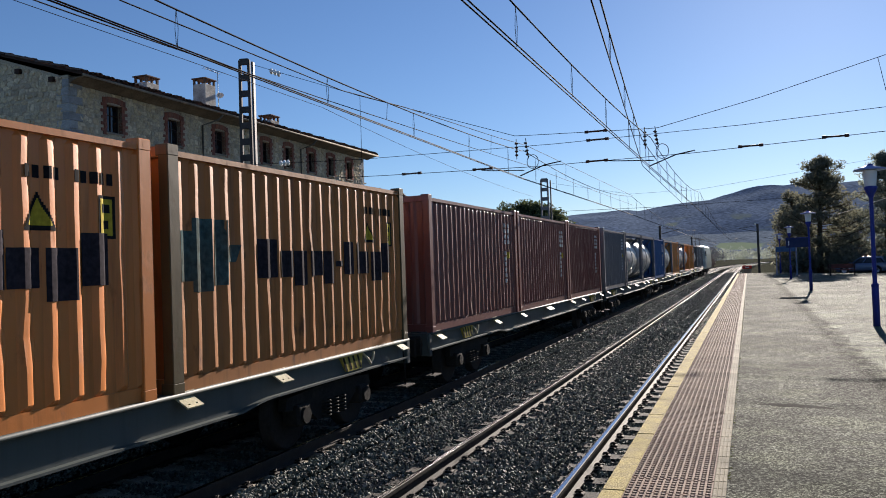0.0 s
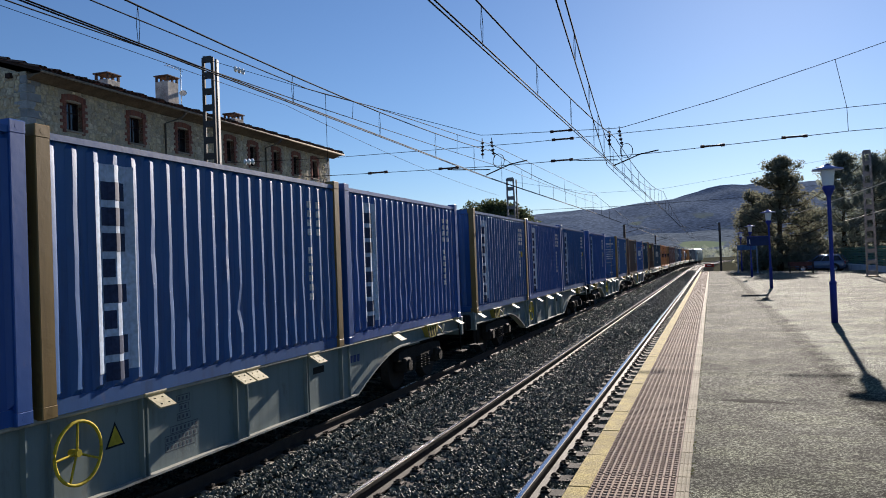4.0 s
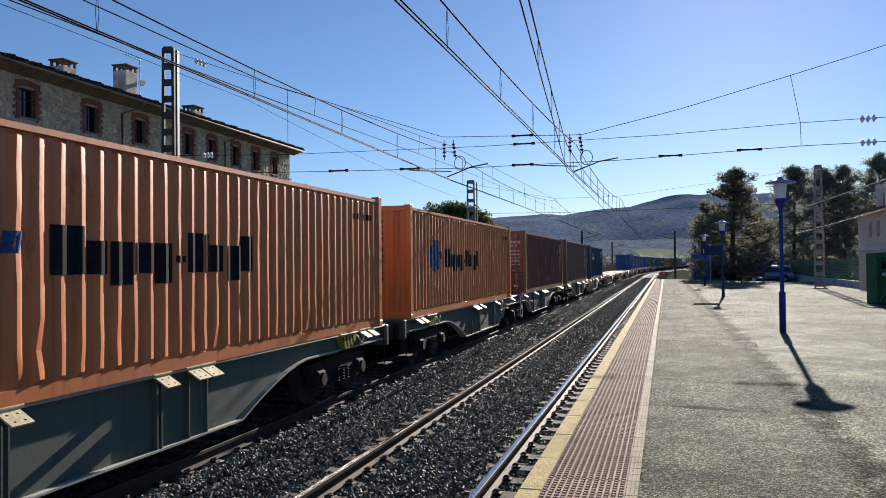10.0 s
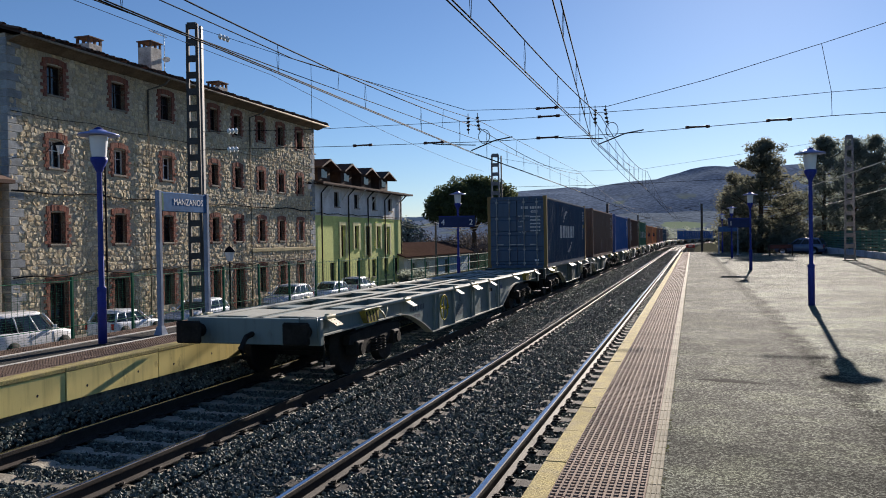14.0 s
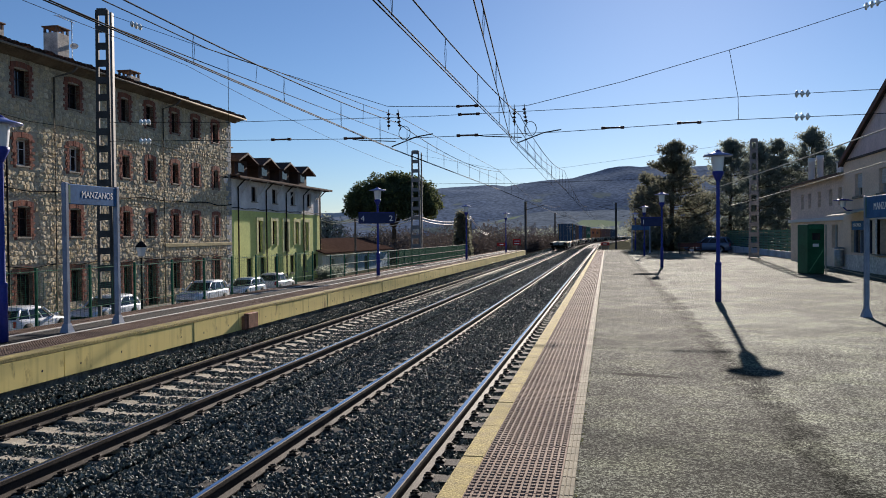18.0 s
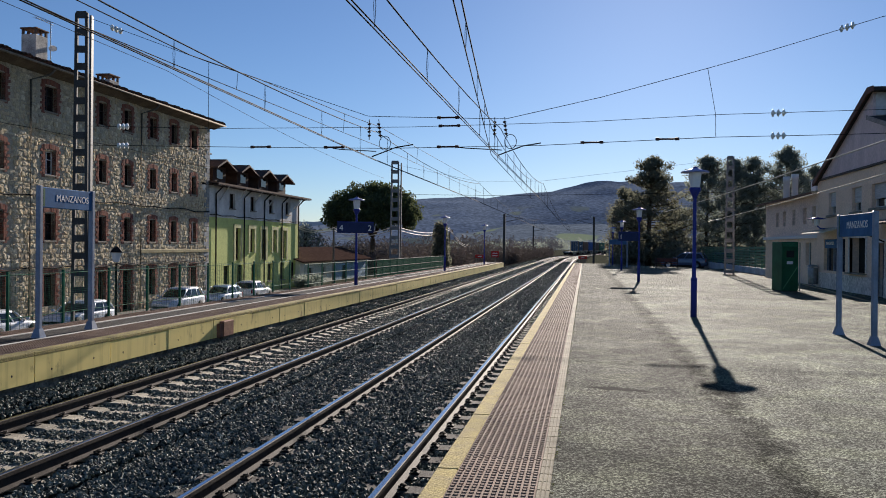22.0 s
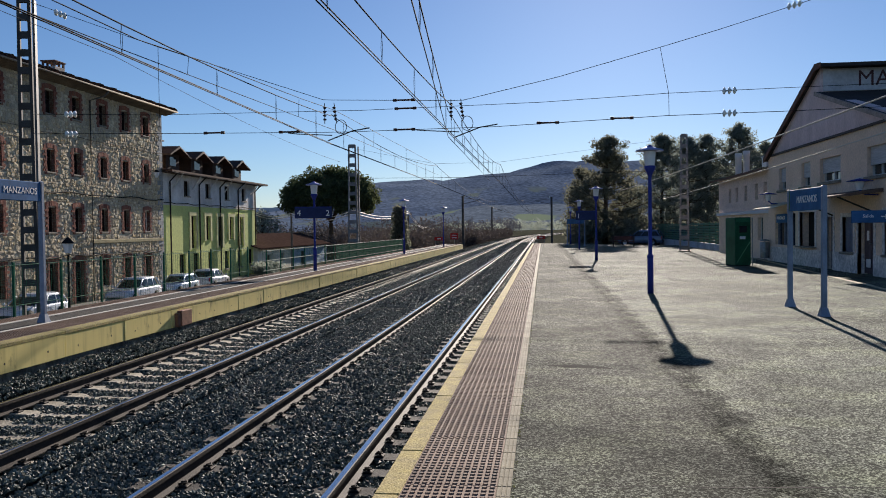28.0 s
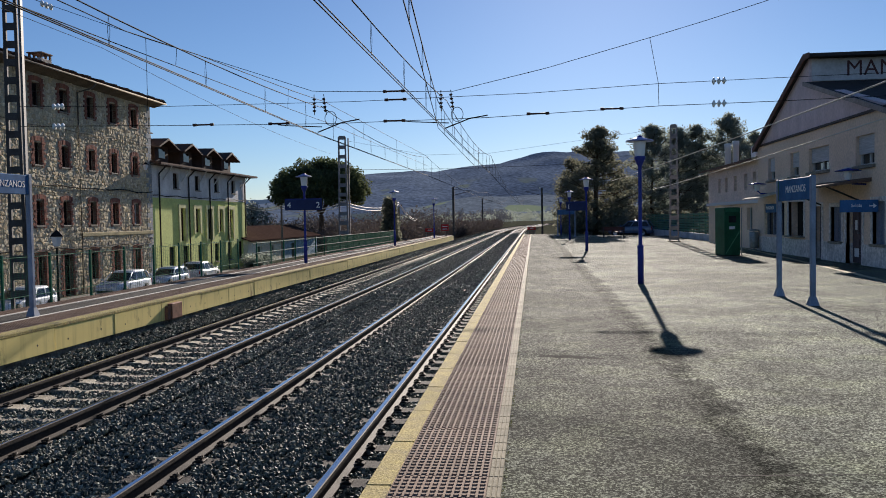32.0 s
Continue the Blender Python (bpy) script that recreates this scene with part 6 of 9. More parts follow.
for d in DOORS:
    y0, y1, z0, z1, fill = d
    my = (y0 + y1) / 2
    if fill == "counter":
        # dark panel closes the opening in place of a shaded room
        dd = part("service_opening", Bm().box(0.34, 0.4, y0, y1, z0, z1), M_DARKROOM, st, "dark panel for the shaded room behind the service window")
        part("shelf", Bm().box(-0.18, 0.3, y0 - 0.1, y1 + 0.1, z0 - 0.05, z0, 0.01), M_SILL, dd)
    elif fill == "glazed":
        dd = part("window", Bm().box(0.2, 0.23, y0, y1, z0, z1), M_GLASS, st, "wide glazed front")
        for y in (y0 + 0.04, y0 + (y1 - y0) / 3, y0 + (y1 - y0) * 2 / 3, y1 - 0.04):
            part("mullion", Bm().box(0.12, 0.26, y - 0.035, y + 0.035, z0, z1), M_SHUTTER, dd)
    elif fill == "door":
        dd = part("door", Bm().box(0.2, 0.26, y0, y1, 0.02, z1), M_DOORBROWN, st, "dull brown door")
        for y in ((my,) if y1 - y0 < 1 else (my - 0.32, my + 0.32)):
            w = 0.26 if y1 - y0 < 1 else 0.24
            part("door_panel", Bm().box(0.175, 0.2, y - w, y + w, 0.2, 0.8, 0.008), M_DOORBROWN, dd)
            part("door_panel", Bm().box(0.175, 0.2, y - w, y + w, 0.95, z1 - 0.15, 0.008), M_DOORBROWN, dd)
        part("handle", Bm().cyl((0.12, my + 0.06, 1.0), (0.2, my + 0.06, 1.0), 0.02, n=8), M_GALV, dd)
    else:
        dd = part("window", Bm().box(0.26, 0.3, y0, y1, z0, z1), M_GLASS, st, "shuttered window")
        for a, b in ((y0, my - 0.01), (my + 0.01, y1)):
            lf = part("shutter", Bm().box(0.1, 0.14, a, b, z0, z1, 0.005), M_SHUTTER, dd, "closed grey-blue shutter")
            for k in range(9):
                z = z0 + 0.1 + k * (z1 - z0 - 0.2) / 9
                part("slat", Bm().box(0.08, 0.1, a + 0.05, b - 0.05, z, z + 0.07), M_SHUTTER, lf)
        part("sill", Bm().box(-0.1, 0.2, y0 - 0.08, y1 + 0.08, z0 - 0.08, z0, 0.01), M_SILL, dd)
    if fill != "glazed":
        part("trim", Bm().box(-0.03, 0.1, y0 - 0.14, y0, max(z0, 0), z1 + 0.14).box(-0.03, 0.1, y1, y1 + 0.14, max(z0, 0), z1 + 0.14).box(-0.03, 0.1, y0, y1, z1, z1 + 0.14), M_ASHLAR, dd, "stone trim")
part("awning", Bm().extrude([(-0.95, 2.36), (-0.95, 2.33), (0.0, 2.58), (0.0, 2.61)], "y", 34.9, 37.9), island("awning_cloth", [(0.72, 0.70, 0.62), (0.74, 0.72, 0.66)], 0.8, 0, 10, thin=0.6), st, "pale cloth awning")
cn = part("canopy", Bm().add([(0, 26.2, 2.75), (0, 30.9, 2.75), (-1.5, 30.7, 2.52), (-1.5, 26.4, 2.52), (0, 26.2, 2.62), (0, 30.9, 2.62), (-1.5, 30.7, 2.46), (-1.5, 26.4, 2.46)],
                             [(0, 1, 2, 3), (4, 7, 6, 5), (3, 2, 6, 7), (0, 3, 7, 4), (1, 5, 6, 2)]), M_TILE, st, "small tiled canopy over the door")
for y in (26.6, 30.5):
    part("strut", Bm().cyl((-1.2, y, 2.5), (0, y, 1.95), 0.03, n=5), M_STEELDARK, cn)
part("notice", Bm().box(0.165, 0.174, 27.74, 27.92, 1.1, 1.42), M_WHITE, st, "white notice on the door")
part("notice", Bm().box(0.165, 0.174, 27.62, 27.98, 0.22, 0.5), M_WHITE, st, "white notice low on the door")
part("vent_box", Bm().box(-0.2, 0.0, 27.6, 27.9, 2.95, 3.15), M_PVC, st)
for y in (26.6, 36.9):
    wl = thing("wall_lamp", pose(10.35, y, 2.55), "blue wall lamp with a disc shade on the station front", "lamp", "station wall lamps")
    part("arm", Bm().tube([(0, 0, 0), (-0.4, 0, 0.02), (-0.55, 0, 0.15)], 0.03, 6), M_BLUE, wl)
    part("shade", Bm().lathe([(0.09, 0.15), (0.14, 0.42)], 12, m=pose(-0.55, 0, 0)), M_FROST, wl)
    part("disc", Bm().lathe([(0.0, 0.52), (0.38, 0.44), (0.38, 0.42), (0, 0.43)], 18, m=pose(-0.55, 0, 0)), M_BLUE, wl)
for m, w, txt in ((pose(10.2, 36.2, 1.9, 0, 0, -90), 1.6, "MANZANOS"), (pose(9.75, 25.6, 1.85, 0, 0, 0), 1.1, "Salida")):
    sg = thing("wall_sign", m, "blue sign " + txt + " on the station", "sign", "station signs")
    p = part("panel", Bm().box(-w / 2, w / 2, -0.03, 0.03, -0.17, 0.2, 0.008), M_BLUESIGN, sg)
    writing("lettering", txt, 0.2 if txt == "MANZANOS" else 0.14, pose(-0.08, -0.035, 0.03, 90), M_WHITE, p, "white lettering " + txt)
    if txt == "Salida":
        part("arrow", Bm().box(0.28, 0.46, -0.036, -0.031, 0.0, 0.03).add([(0.4, -0.034, 0.09), (0.5, -0.034, 0.015), (0.4, -0.034, -0.06)], [(0, 2, 1)]), M_WHITE, p)
# lower wing
lw = thing("station_wing", pose(10.35, 0, 0), "lower pinkish station wing with small windows and a pale cornice", "building", "station buildings")
LWIN = [(39.9, 40.5, 2.9, 3.7), (41.5, 42.1, 2.9, 3.7), (43.6, 44.2, 2.9, 3.7), (45.6, 46.2, 2.9, 3.7), (47.2, 47.8, 2.9, 3.7)] + [(40.6, 41.6, 0.9, 2.0), (43.4, 44.4, 0.9, 2.0), (46.2, 47.2, 0.9, 2.0)]
part("wall", wall_cells(Bm(), 38.95, 50.4, 2.35, 4.3, LWIN[:5], 0.2, 0.55).box(0.55, 9, 50.0, 50.4, 0, 4.3), surf("pink_render", (0.78, 0.61, 0.53), 0.9, fine=10, col2=(0.68, 0.53, 0.46)), lw)
part("wall", wall_cells(Bm(), 38.95, 50.4, 0, 2.2, LWIN[5:], 0.2, 0.55), M_OCHRE, lw)
part("cornice", Bm().box(0.05, 0.55, 38.95, 50.4, 2.2, 2.35), plain("pale_cornice", (0.6, 0.6, 0.62), 0.7), lw)
part("inner_wall", Bm().box(2, 2.1, 39, 50, 0, 4.2), M_DARKROOM, lw)
for w in LWIN:
    wd = part("window", Bm().box(0.4, 0.44, w[0], w[1], w[2], w[3]), M_GLASS, lw)
    part("frame", Bm().box(0.36, 0.46, w[0], w[0] + 0.05, w[2], w[3]).box(0.36, 0.46, w[1] - 0.05, w[1], w[2], w[3]), M_PVC, wd)
part("roof", Bm().add([(-0.25, 38.95, 4.3), (-0.25, 50.8, 4.3), (5, 50.8, 5.4), (5, 38.95, 5.4), (-0.25, 38.95, 4.18), (-0.25, 50.8, 4.18)], [(0, 3, 2, 1), (0, 1, 5, 4)]), M_TILE, lw)
for _x, _h in ((0.55, 5.65), (0.98, 5.78)):
    _cp = part("chimney_pipe", Bm().lathe([(0.17, 4.3), (0.17, _h - 0.3), (0.19, _h - 0.28), (0.19, _h), (0.0, _h + 0.02)], 14, m=pose(_x, 47.0, 0)), M_PVC, lw, "white chimney pipe")
ca = thing("skylight_box", pose(10.85, 40.4, 4.34), "white metal box on the wing roof", "roof box")
part("body", Bm().box(-0.3, 0.3, -0.4, 0.4, 0, 0.55, 0.02), M_PVC, ca)
part("lid", Bm().box(-0.35, 0.35, -0.45, 0.45, 0.55, 0.6), M_GALV, ca)

# ---- parked cars ----
M_TYRE = plain("tyre_rubber", (0.02, 0.02, 0.02), 0.85)
M_RIM = plain("alloy_rim", (0.4, 0.41, 0.42), 0.3, 0.8)
M_LENS = plain("lamp_lens", (0.65, 0.66, 0.68), 0.08)
M_TAIL = plain("tail_lens", (0.3, 0.02, 0.02), 0.15)


def ring_loft(bm, rings, cap_first=False, cap_last=False, smooth=True):
    """Skin over closed rings of equal count."""
    n = len(rings[0])
    fs = [(k * n + i, k * n + (i + 1) % n, (k + 1) * n + (i + 1) % n, (k + 1) * n + i) for k in range(len(rings) - 1) for i in range(n)]
    if cap_first:
        fs.append(tuple(range(n))[::-1])
    if cap_last:
        fs.append(tuple(range((len(rings) - 1) * n, len(rings) * n)))
    return bm.add([p for r in rings for p in r], fs, smooth)


def plan_ring(y0, y1, w, z, n=28, e=0.38):
    """Rounded rectangle in plan at height z."""
    out = []
    for k in range(n):
        a = 2 * math.pi * (k + 0.5) / n
        c, q = math.cos(a), math.sin(a)
        out.append((w * math.copysign(abs(c) ** e, c), (y0 + y1) / 2 + (y1 - y0) / 2 * math.copysign(abs(q) ** e, q), z))
    return out


def parked_car(m, L, H, W, col, label, van=False):
    """Nose towards +y. Rounded lower body, glasshouse and roof."""
    t = thing("car", m, label, "car", "parked cars")
    pm = plain("car_paint_%d" % int(col[0] * 1000 + col[2] * 100), col, 0.25)
    pm.node_tree.nodes["Principled BSDF"].inputs["Coat Weight"].default_value = 0.6
    hl, hw = L / 2, W / 2
    belt = H * (0.58 if van else 0.615)
    bon = belt - 0.02
    stations = [(-1.0, 0.80, belt - 0.25, 0.42), (-0.985, 0.90, belt - 0.06, 0.30), (-0.93, 0.96, belt + 0.01, 0.24), (-0.7, 1.0, belt + 0.02, 0.2), (-0.2, 1.0, belt, 0.2), (0.25, 1.0, belt - 0.01, 0.2),
                (0.45, 0.99, belt - 0.02, 0.2), (0.70, 0.96, bon - 0.07, 0.2), (0.86, 0.90, bon - 0.14, 0.22), (0.95, 0.80, bon - 0.24, 0.28), (0.99, 0.70, bon - 0.36, 0.34), (1.0, 0.6, 0.52, 0.42)]
    rings = []
    for u, wf, zt, zb in stations:
        w = hw * wf
        half = [(w * 0.90, zb), (w * 0.985, zb + 0.1), (w, zb + (zt - zb) * 0.45), (w * 0.985, zt - 0.12), (w * 0.945, zt - 0.03), (w * 0.85, zt + 0.005), (w * 0.45, zt + 0.03)]
        rings.append([(x, u * hl, z) for x, z in half] + [(-x, u * hl, z) for x, z in half[::-1]])
    bd = part("body", ring_loft(Bm(), rings, True, True), pm, t)
    # glasshouse: belt ring, head ring, roof rings
    r0, r1 = -0.95 * hl, (0.40 if not van else 0.50) * hl
    h0, h1 = (-0.78 if not van else -0.90) * hl, (0.08 if not van else 0.22) * hl
    lo, hi = plan_ring(r0, r1, hw * 0.90, belt - 0.01), plan_ring(h0, h1, hw * 0.76, H - 0.13)
    part("glasshouse", ring_loft(Bm(), [lo, hi]), M_GLASS, bd, "dark car windows")
    part("roof", ring_loft(Bm(), [plan_ring(h0 - 0.02, h1 + 0.02, hw * 0.77, H - 0.16), plan_ring(h0, h1, hw * 0.765, H - 0.09), plan_ring(h0 + 0.1, h1 - 0.1, hw * 0.69, H - 0.03), plan_ring(h0 + 0.35, h1 - 0.35, hw * 0.45, H)], False, True), pm, bd)
    for s in (-1, 1):
        for u, r in ((0.03, 0.06), (0.34, 0.035), (0.66, 0.035), (0.965, 0.04)):
            yb, yt = r0 + (r1 - r0) * u, h0 + (h1 - h0) * u
            part("pillar", Bm().tube([(s * hw * 0.895, yb, belt - 0.02), (s * hw * 0.83, (yb + yt) / 2, (belt + H - 0.14) / 2), (s * hw * 0.762, yt, H - 0.12)], r, 6), pm, bd)
        part("mirror", Bm().box(s * (hw + 0.03) - 0.09, s * (hw + 0.03) + 0.09, hl * 0.34, hl * 0.34 + 0.12, belt + 0.01, belt + 0.15, 0.035), pm, bd)
        part("headlight", Bm().lathe([(0.0, 0.05), (0.12, 0.03), (0.15, -0.05)], 10, m=pose(s * hw * 0.68, hl * 0.94, bon - 0.3, -90, 0, -s * 25)), M_LENS, bd)
        part("tail_light", Bm().box(s * hw * 0.86 - 0.06, s * hw * 0.86 + 0.06, -hl - 0.01, -hl + 0.07, belt - 0.32, belt - 0.02, 0.02), M_TAIL, bd)
        for y in (-0.3, 0.55):
            part("door_handle", Bm().box(s * (hw + 0.006) - 0.012, s * (hw + 0.006) + 0.012, y - 0.09, y + 0.09, belt - 0.17, belt - 0.14, 0.004), pm, bd)
        part("door_seam", Bm().tube([(s * hw * 0.995, -0.42, 0.3), (s * hw * 1.003, -0.42, 0.6), (s * hw * 0.985, -0.42, belt - 0.12)], 0.008, 4).tube([(s * hw * 0.995, 0.82, 0.3), (s * hw * 1.003, 0.8, 0.6), (s * hw * 0.985, 0.78, belt - 0.12)], 0.008, 4), M_TYRE, bd)
        part("sill_strip", Bm().box(s * hw * 0.97 - 0.03, s * hw * 0.97 + 0.03, -hl * 0.45, hl * 0.45, 0.22, 0.31, 0.01), M_TYRE, bd)
    part("plate", Bm().box(-0.26, 0.26, -hl - 0.012, -hl + 0.02, 0.5, 0.61), M_LENS, bd)
    part("bumper", Bm().box(-hw * 0.8, hw * 0.8, -hl - 0.04, -hl + 0.1, 0.3, 0.46, 0.035), pm, bd)
    for s in (-1, 1):
        for y in (-hl * 0.6, hl * 0.62):
            part("wheel_arch", Bm().lathe([(0.0, -0.05), (0.385, -0.05), (0.385, 0.012), (0.3, 0.012)], 18, m=pose(s * (hw - 0.002), y, 0.34, 0, 90 * s, 0)), M_TYRE, bd)
            wh = part("wheel", Bm().lathe([(0.2, -0.1), (0.31, -0.1), (0.33, -0.06), (0.33, 0.06), (0.31, 0.1), (0.2, 0.1)], 18, m=pose(s * (hw - 0.07), y, 0.33, 0, 90, 0)), M_TYRE, t)
            part("rim", Bm().lathe([(0, 0.04), (0.19, 0.09), (0.205, 0.105)], 12, m=pose(s * (hw - 0.07), y, 0.33, 0, 90 * s, 0)), M_RIM, wh)
    return t


CX, CZ = -26.3, -2.86
parked_car(pose(CX - 0.2, 26.7, CZ), 4.4, 1.85, 1.83, (0.75, 0.75, 0.75), "white delivery van parked in front of the houses", True)
parked_car(pose(CX, 32.9, CZ), 3.8, 1.45, 1.7, (0.62, 0.66, 0.7), "pale silver hatchback parked by the fence")
parked_car(pose(CX, 38.7, CZ, 0, 0, 180), 4.4, 1.45, 1.78, (0.6, 0.65, 0.7), "silver saloon parked by the stone house")
parked_car(pose(CX, 49.3, CZ, 0, 0, 180), 4.5, 1.64, 1.85, (0.66, 0.7, 0.74), "pale silver estate car by the stone house")
parked_car(pose(CX, 55.6, CZ, 0, 0, 180), 4.2, 1.48, 1.76, (0.5, 0.6, 0.68), "light blue hatchback by the green house")
parked_car(pose(CX, 61.6, CZ, 0, 0, 0), 4.3, 1.6, 1.8, (0.75, 0.75, 0.74), "white car by the green house")
for y in (64, 75):
    parked_car(pose(9.2 + (y - 64) * 0.4, y + 14, ground_z(10, y + 14), 0, 0, 70), 4.2, 1.5, 1.76, (0.08, 0.12, 0.2), "dark car parked under the trees")

# ---- trees ----
M_BARK = surf("bark", (0.09, 0.065, 0.045), 0.95, stretch=(3, 3, 0.5), fine=20, bump=0.6)
M_NEEDLE = island("pine_needles", [(0.13, 0.135, 0.10), (0.16, 0.165, 0.12), (0.19, 0.19, 0.14), (0.14, 0.145, 0.105)], 0.8, 0, 10, thin=0.55)
# lighter and greyer than real foliage: haze is put into the leaf colour
M_LEAF = island("grey_green_leaves", [(0.18, 0.215, 0.19), (0.22, 0.25, 0.215), (0.25, 0.28, 0.235), (0.19, 0.22, 0.195)], 0.8, 0, 10, thin=0.65)
M_TWIG = island("bare_twigs", [(0.10, 0.082, 0.075), (0.13, 0.105, 0.095), (0.08, 0.068, 0.062), (0.12, 0.10, 0.085)], 0.9, 0, 10, thin=0.15)


M_PINE = island("umbrella_pine", [(0.055, 0.07, 0.035), (0.08, 0.10, 0.05), (0.10, 0.12, 0.055), (0.065, 0.08, 0.04)], 0.7, 0, 10, thin=0.4)


def leaves(bm, centre, radius, count, size, rng, squash=1.0, slim=0.45):
    """A clump of small leaf blades round a centre, thinner towards its middle."""
    d = rng.normal(size=(count, 3))
    d /= np.linalg.norm(d, axis=1)[:, None]
    p = d * (radius * rng.random(count) ** 0.45)[:, None]
    p[:, 2] *= squash
    p += np.array(centre)
    a = rng.normal(size=(count, 3))
    a /= np.linalg.norm(a, axis=1)[:, None]
    b = np.cross(a, rng.normal(size=(count, 3)))
    b /= np.linalg.norm(b, axis=1)[:, None]
    s = (size * (0.5 + rng.random(count)))[:, None]
    quad = np.stack([p - a * s, p + b * s * slim, p + a * s, p - b * s * slim], 1).reshape(-1, 3)
    k = len(bm.v)
    bm.v += quad.tolist()
    f = (np.arange(count * 4).reshape(-1, 4) + k).tolist()
    bm.f += f
    bm.s += [False] * count


def tree(m, h, r, kind, label, seed, trunk_r=0.25, clumps=60, per=110, size=0.22, mat=None, low=0.12):
    rng = np.random.default_rng(seed)
    rn = random.Random(seed)
    t = thing("tree", m, label, "tree", "trees")
    wood = Bm()
    fork = h * (0.35 if kind == "umbrella" else 0.15)
    wood.cyl((0, 0, -0.4), (0, 0, fork), trunk_r, trunk_r * 0.8, n=10, caps=False)
    crown = Bm()
    if kind == "umbrella":
        for k in range(16):
            a = k * 2.4
            e = Vector((math.cos(a) * r * rn.uniform(0.3, 0.85), math.sin(a) * r * rn.uniform(0.3, 0.85), h * rn.uniform(0.6, 0.8)))
            wood.tube([(0, 0, fork), tuple(e * 0.45 + Vector((0, 0, h * 0.24))), tuple(e)], trunk_r * 0.28, 5)
        for k in range(clumps):
            a, q = rn.uniform(0, 6.28), math.sqrt(rn.random())
            dome = math.sqrt(max(0, 1 - (q * 0.95) ** 2))
            zc = h * (0.42 + 0.16 * rn.random() + 0.40 * dome * rn.uniform(0.35, 0.95))
            leaves(crown, (math.cos(a) * r * q * 0.92, math.sin(a) * r * q * 0.92, min(zc, h * 0.95)), r * 0.2, per, size, rng, 0.7)
    elif kind == "pine":
        lean = Vector((rn.uniform(-0.4, 0.4), rn.uniform(-0.4, 0.4), 0))
        wood.cyl((0, 0, fork), tuple(Vector((0, 0, h * 0.95)) + lean), trunk_r * 0.8, 0.04, n=8, caps=False)
        zb, rows = h * low, int(h * 1.5)
        for k in range(rows):
            u = (k + 0.5) / rows
            reach = r * (0.62 + 0.38 * min(1, u * 4)) * max(0.04, 1 - u ** 2.0) ** 0.75 + 0.2
            for j in range(7):
                an = j * 0.898 + k * 1.1 + rn.uniform(-0.45, 0.45)
                L = reach * rn.uniform(0.45, 1.15)
                if rn.random() < 0.16:
                    continue
                z = zb + (h * 0.95 - zb) * u + rn.uniform(-0.3, 0.3)
                up = 0.15 + 0.75 * u
                root = lean * (z / h) + Vector((0, 0, z))
                tip = root + Vector((math.cos(an) * L, math.sin(an) * L, L * up * 0.6))
                wood.tube([tuple(root), tuple(root.lerp(tip, 0.5) - Vector((0, 0, 0.1 * L))), tuple(tip)], 0.035, 4)
                for f in (0.35, 0.62, 0.84, 1.0):
                    leaves(crown, tuple(root.lerp(tip, f) + Vector((0, 0, 0.12))), rn.uniform(0.42, 0.72), per, size, rng, 0.8, 0.3)
    elif kind == "cone":
        wood.cyl((0, 0, fork), (0, 0, h * 0.93), trunk_r * 0.8, 0.04, n=8, caps=False)
        for k in range(clumps):
            z = h * (0.08 + 0.88 * (k + rn.random()) / clumps)
            w = r * (1 - (z / h) ** 1.6) * (0.55 + 0.6 * rn.random()) + 0.15
            a = k * 2.399 + rn.uniform(-0.5, 0.5)
            e = (math.cos(a) * w * 0.75, math.sin(a) * w * 0.75, z)
            wood.tube([(0, 0, z - 0.3), e], 0.05, 4)
            leaves(crown, e, max(0.5, w * 0.45), per, size, rng, 0.8)
    else:
        wood.cyl((0, 0, fork), (0, 0, h * 0.8), trunk_r * 0.8, 0.05, n=8, caps=False)
        for k in range(clumps):
            z = h * rn.uniform(0.12, 0.97)
            w = r * math.sin(min(1, (z / h) * 1.05) * math.pi) ** 0.55 * rn.uniform(0.35, 1.05)
            a = rn.uniform(0, 6.28)
            e = (math.cos(a) * w, math.sin(a) * w, z)
            wood.tube([(0, 0, z * 0.7), (e[0] * 0.5, e[1] * 0.5, z * 0.92), e], 0.05, 4)
            leaves(crown, e, r * rn.uniform(0.22, 0.42), int(per * 0.75), size * 0.8, rng, 1.15)
    part("trunk", wood, M_BARK, t)
    part("crown", crown, mat or M_NEEDLE, t)
    return t


tree(pose(-36.5, 137, -2.7), 15.8, 8.2, "umbrella", "large umbrella pine with a broad dark crown", 1, 0.5, 300, 230, 0.26, M_PINE)
tree(pose(6.3, 84, -0.1), 10.9, 4.2, "pine", "broad dark pine at the end of the platform", 2, 0.35, per=62, size=0.15, low=0.08)
tree(pose(4.1, 88, -0.9), 8.9, 2.2, "pine", "small pine beside the broad one", 5, 0.2, per=26, size=0.15)
tree(pose(9.9, 92, -0.1), 6.4, 2.2, "pine", "low dark pine behind the platform", 3, 0.2, per=22, size=0.15, low=0.15)
for k, (x, y, h, r) in enumerate(((13.4, 94, 12.2, 3.3), (16.9, 97, 12.1, 3.1), (19.3, 99, 12.6, 2.9), (22.9, 98, 13.7, 3.5), (26.5, 100, 11.5, 3.3))):
    tree(pose(x, y, -0.1), h, r, "pine", "tall grey-green pine behind the station wing", 10 + k, 0.28, per=44, size=0.15, mat=M_LEAF, low=0.17)
# made-up conifer in place of an unclear dark post
tree(pose(-11.75, 66, -1.3), 4.9, 0.6, "cone", "narrow conifer standing in for a dark upright by the far platform", 30, 0.12, 50, 90, 0.14)
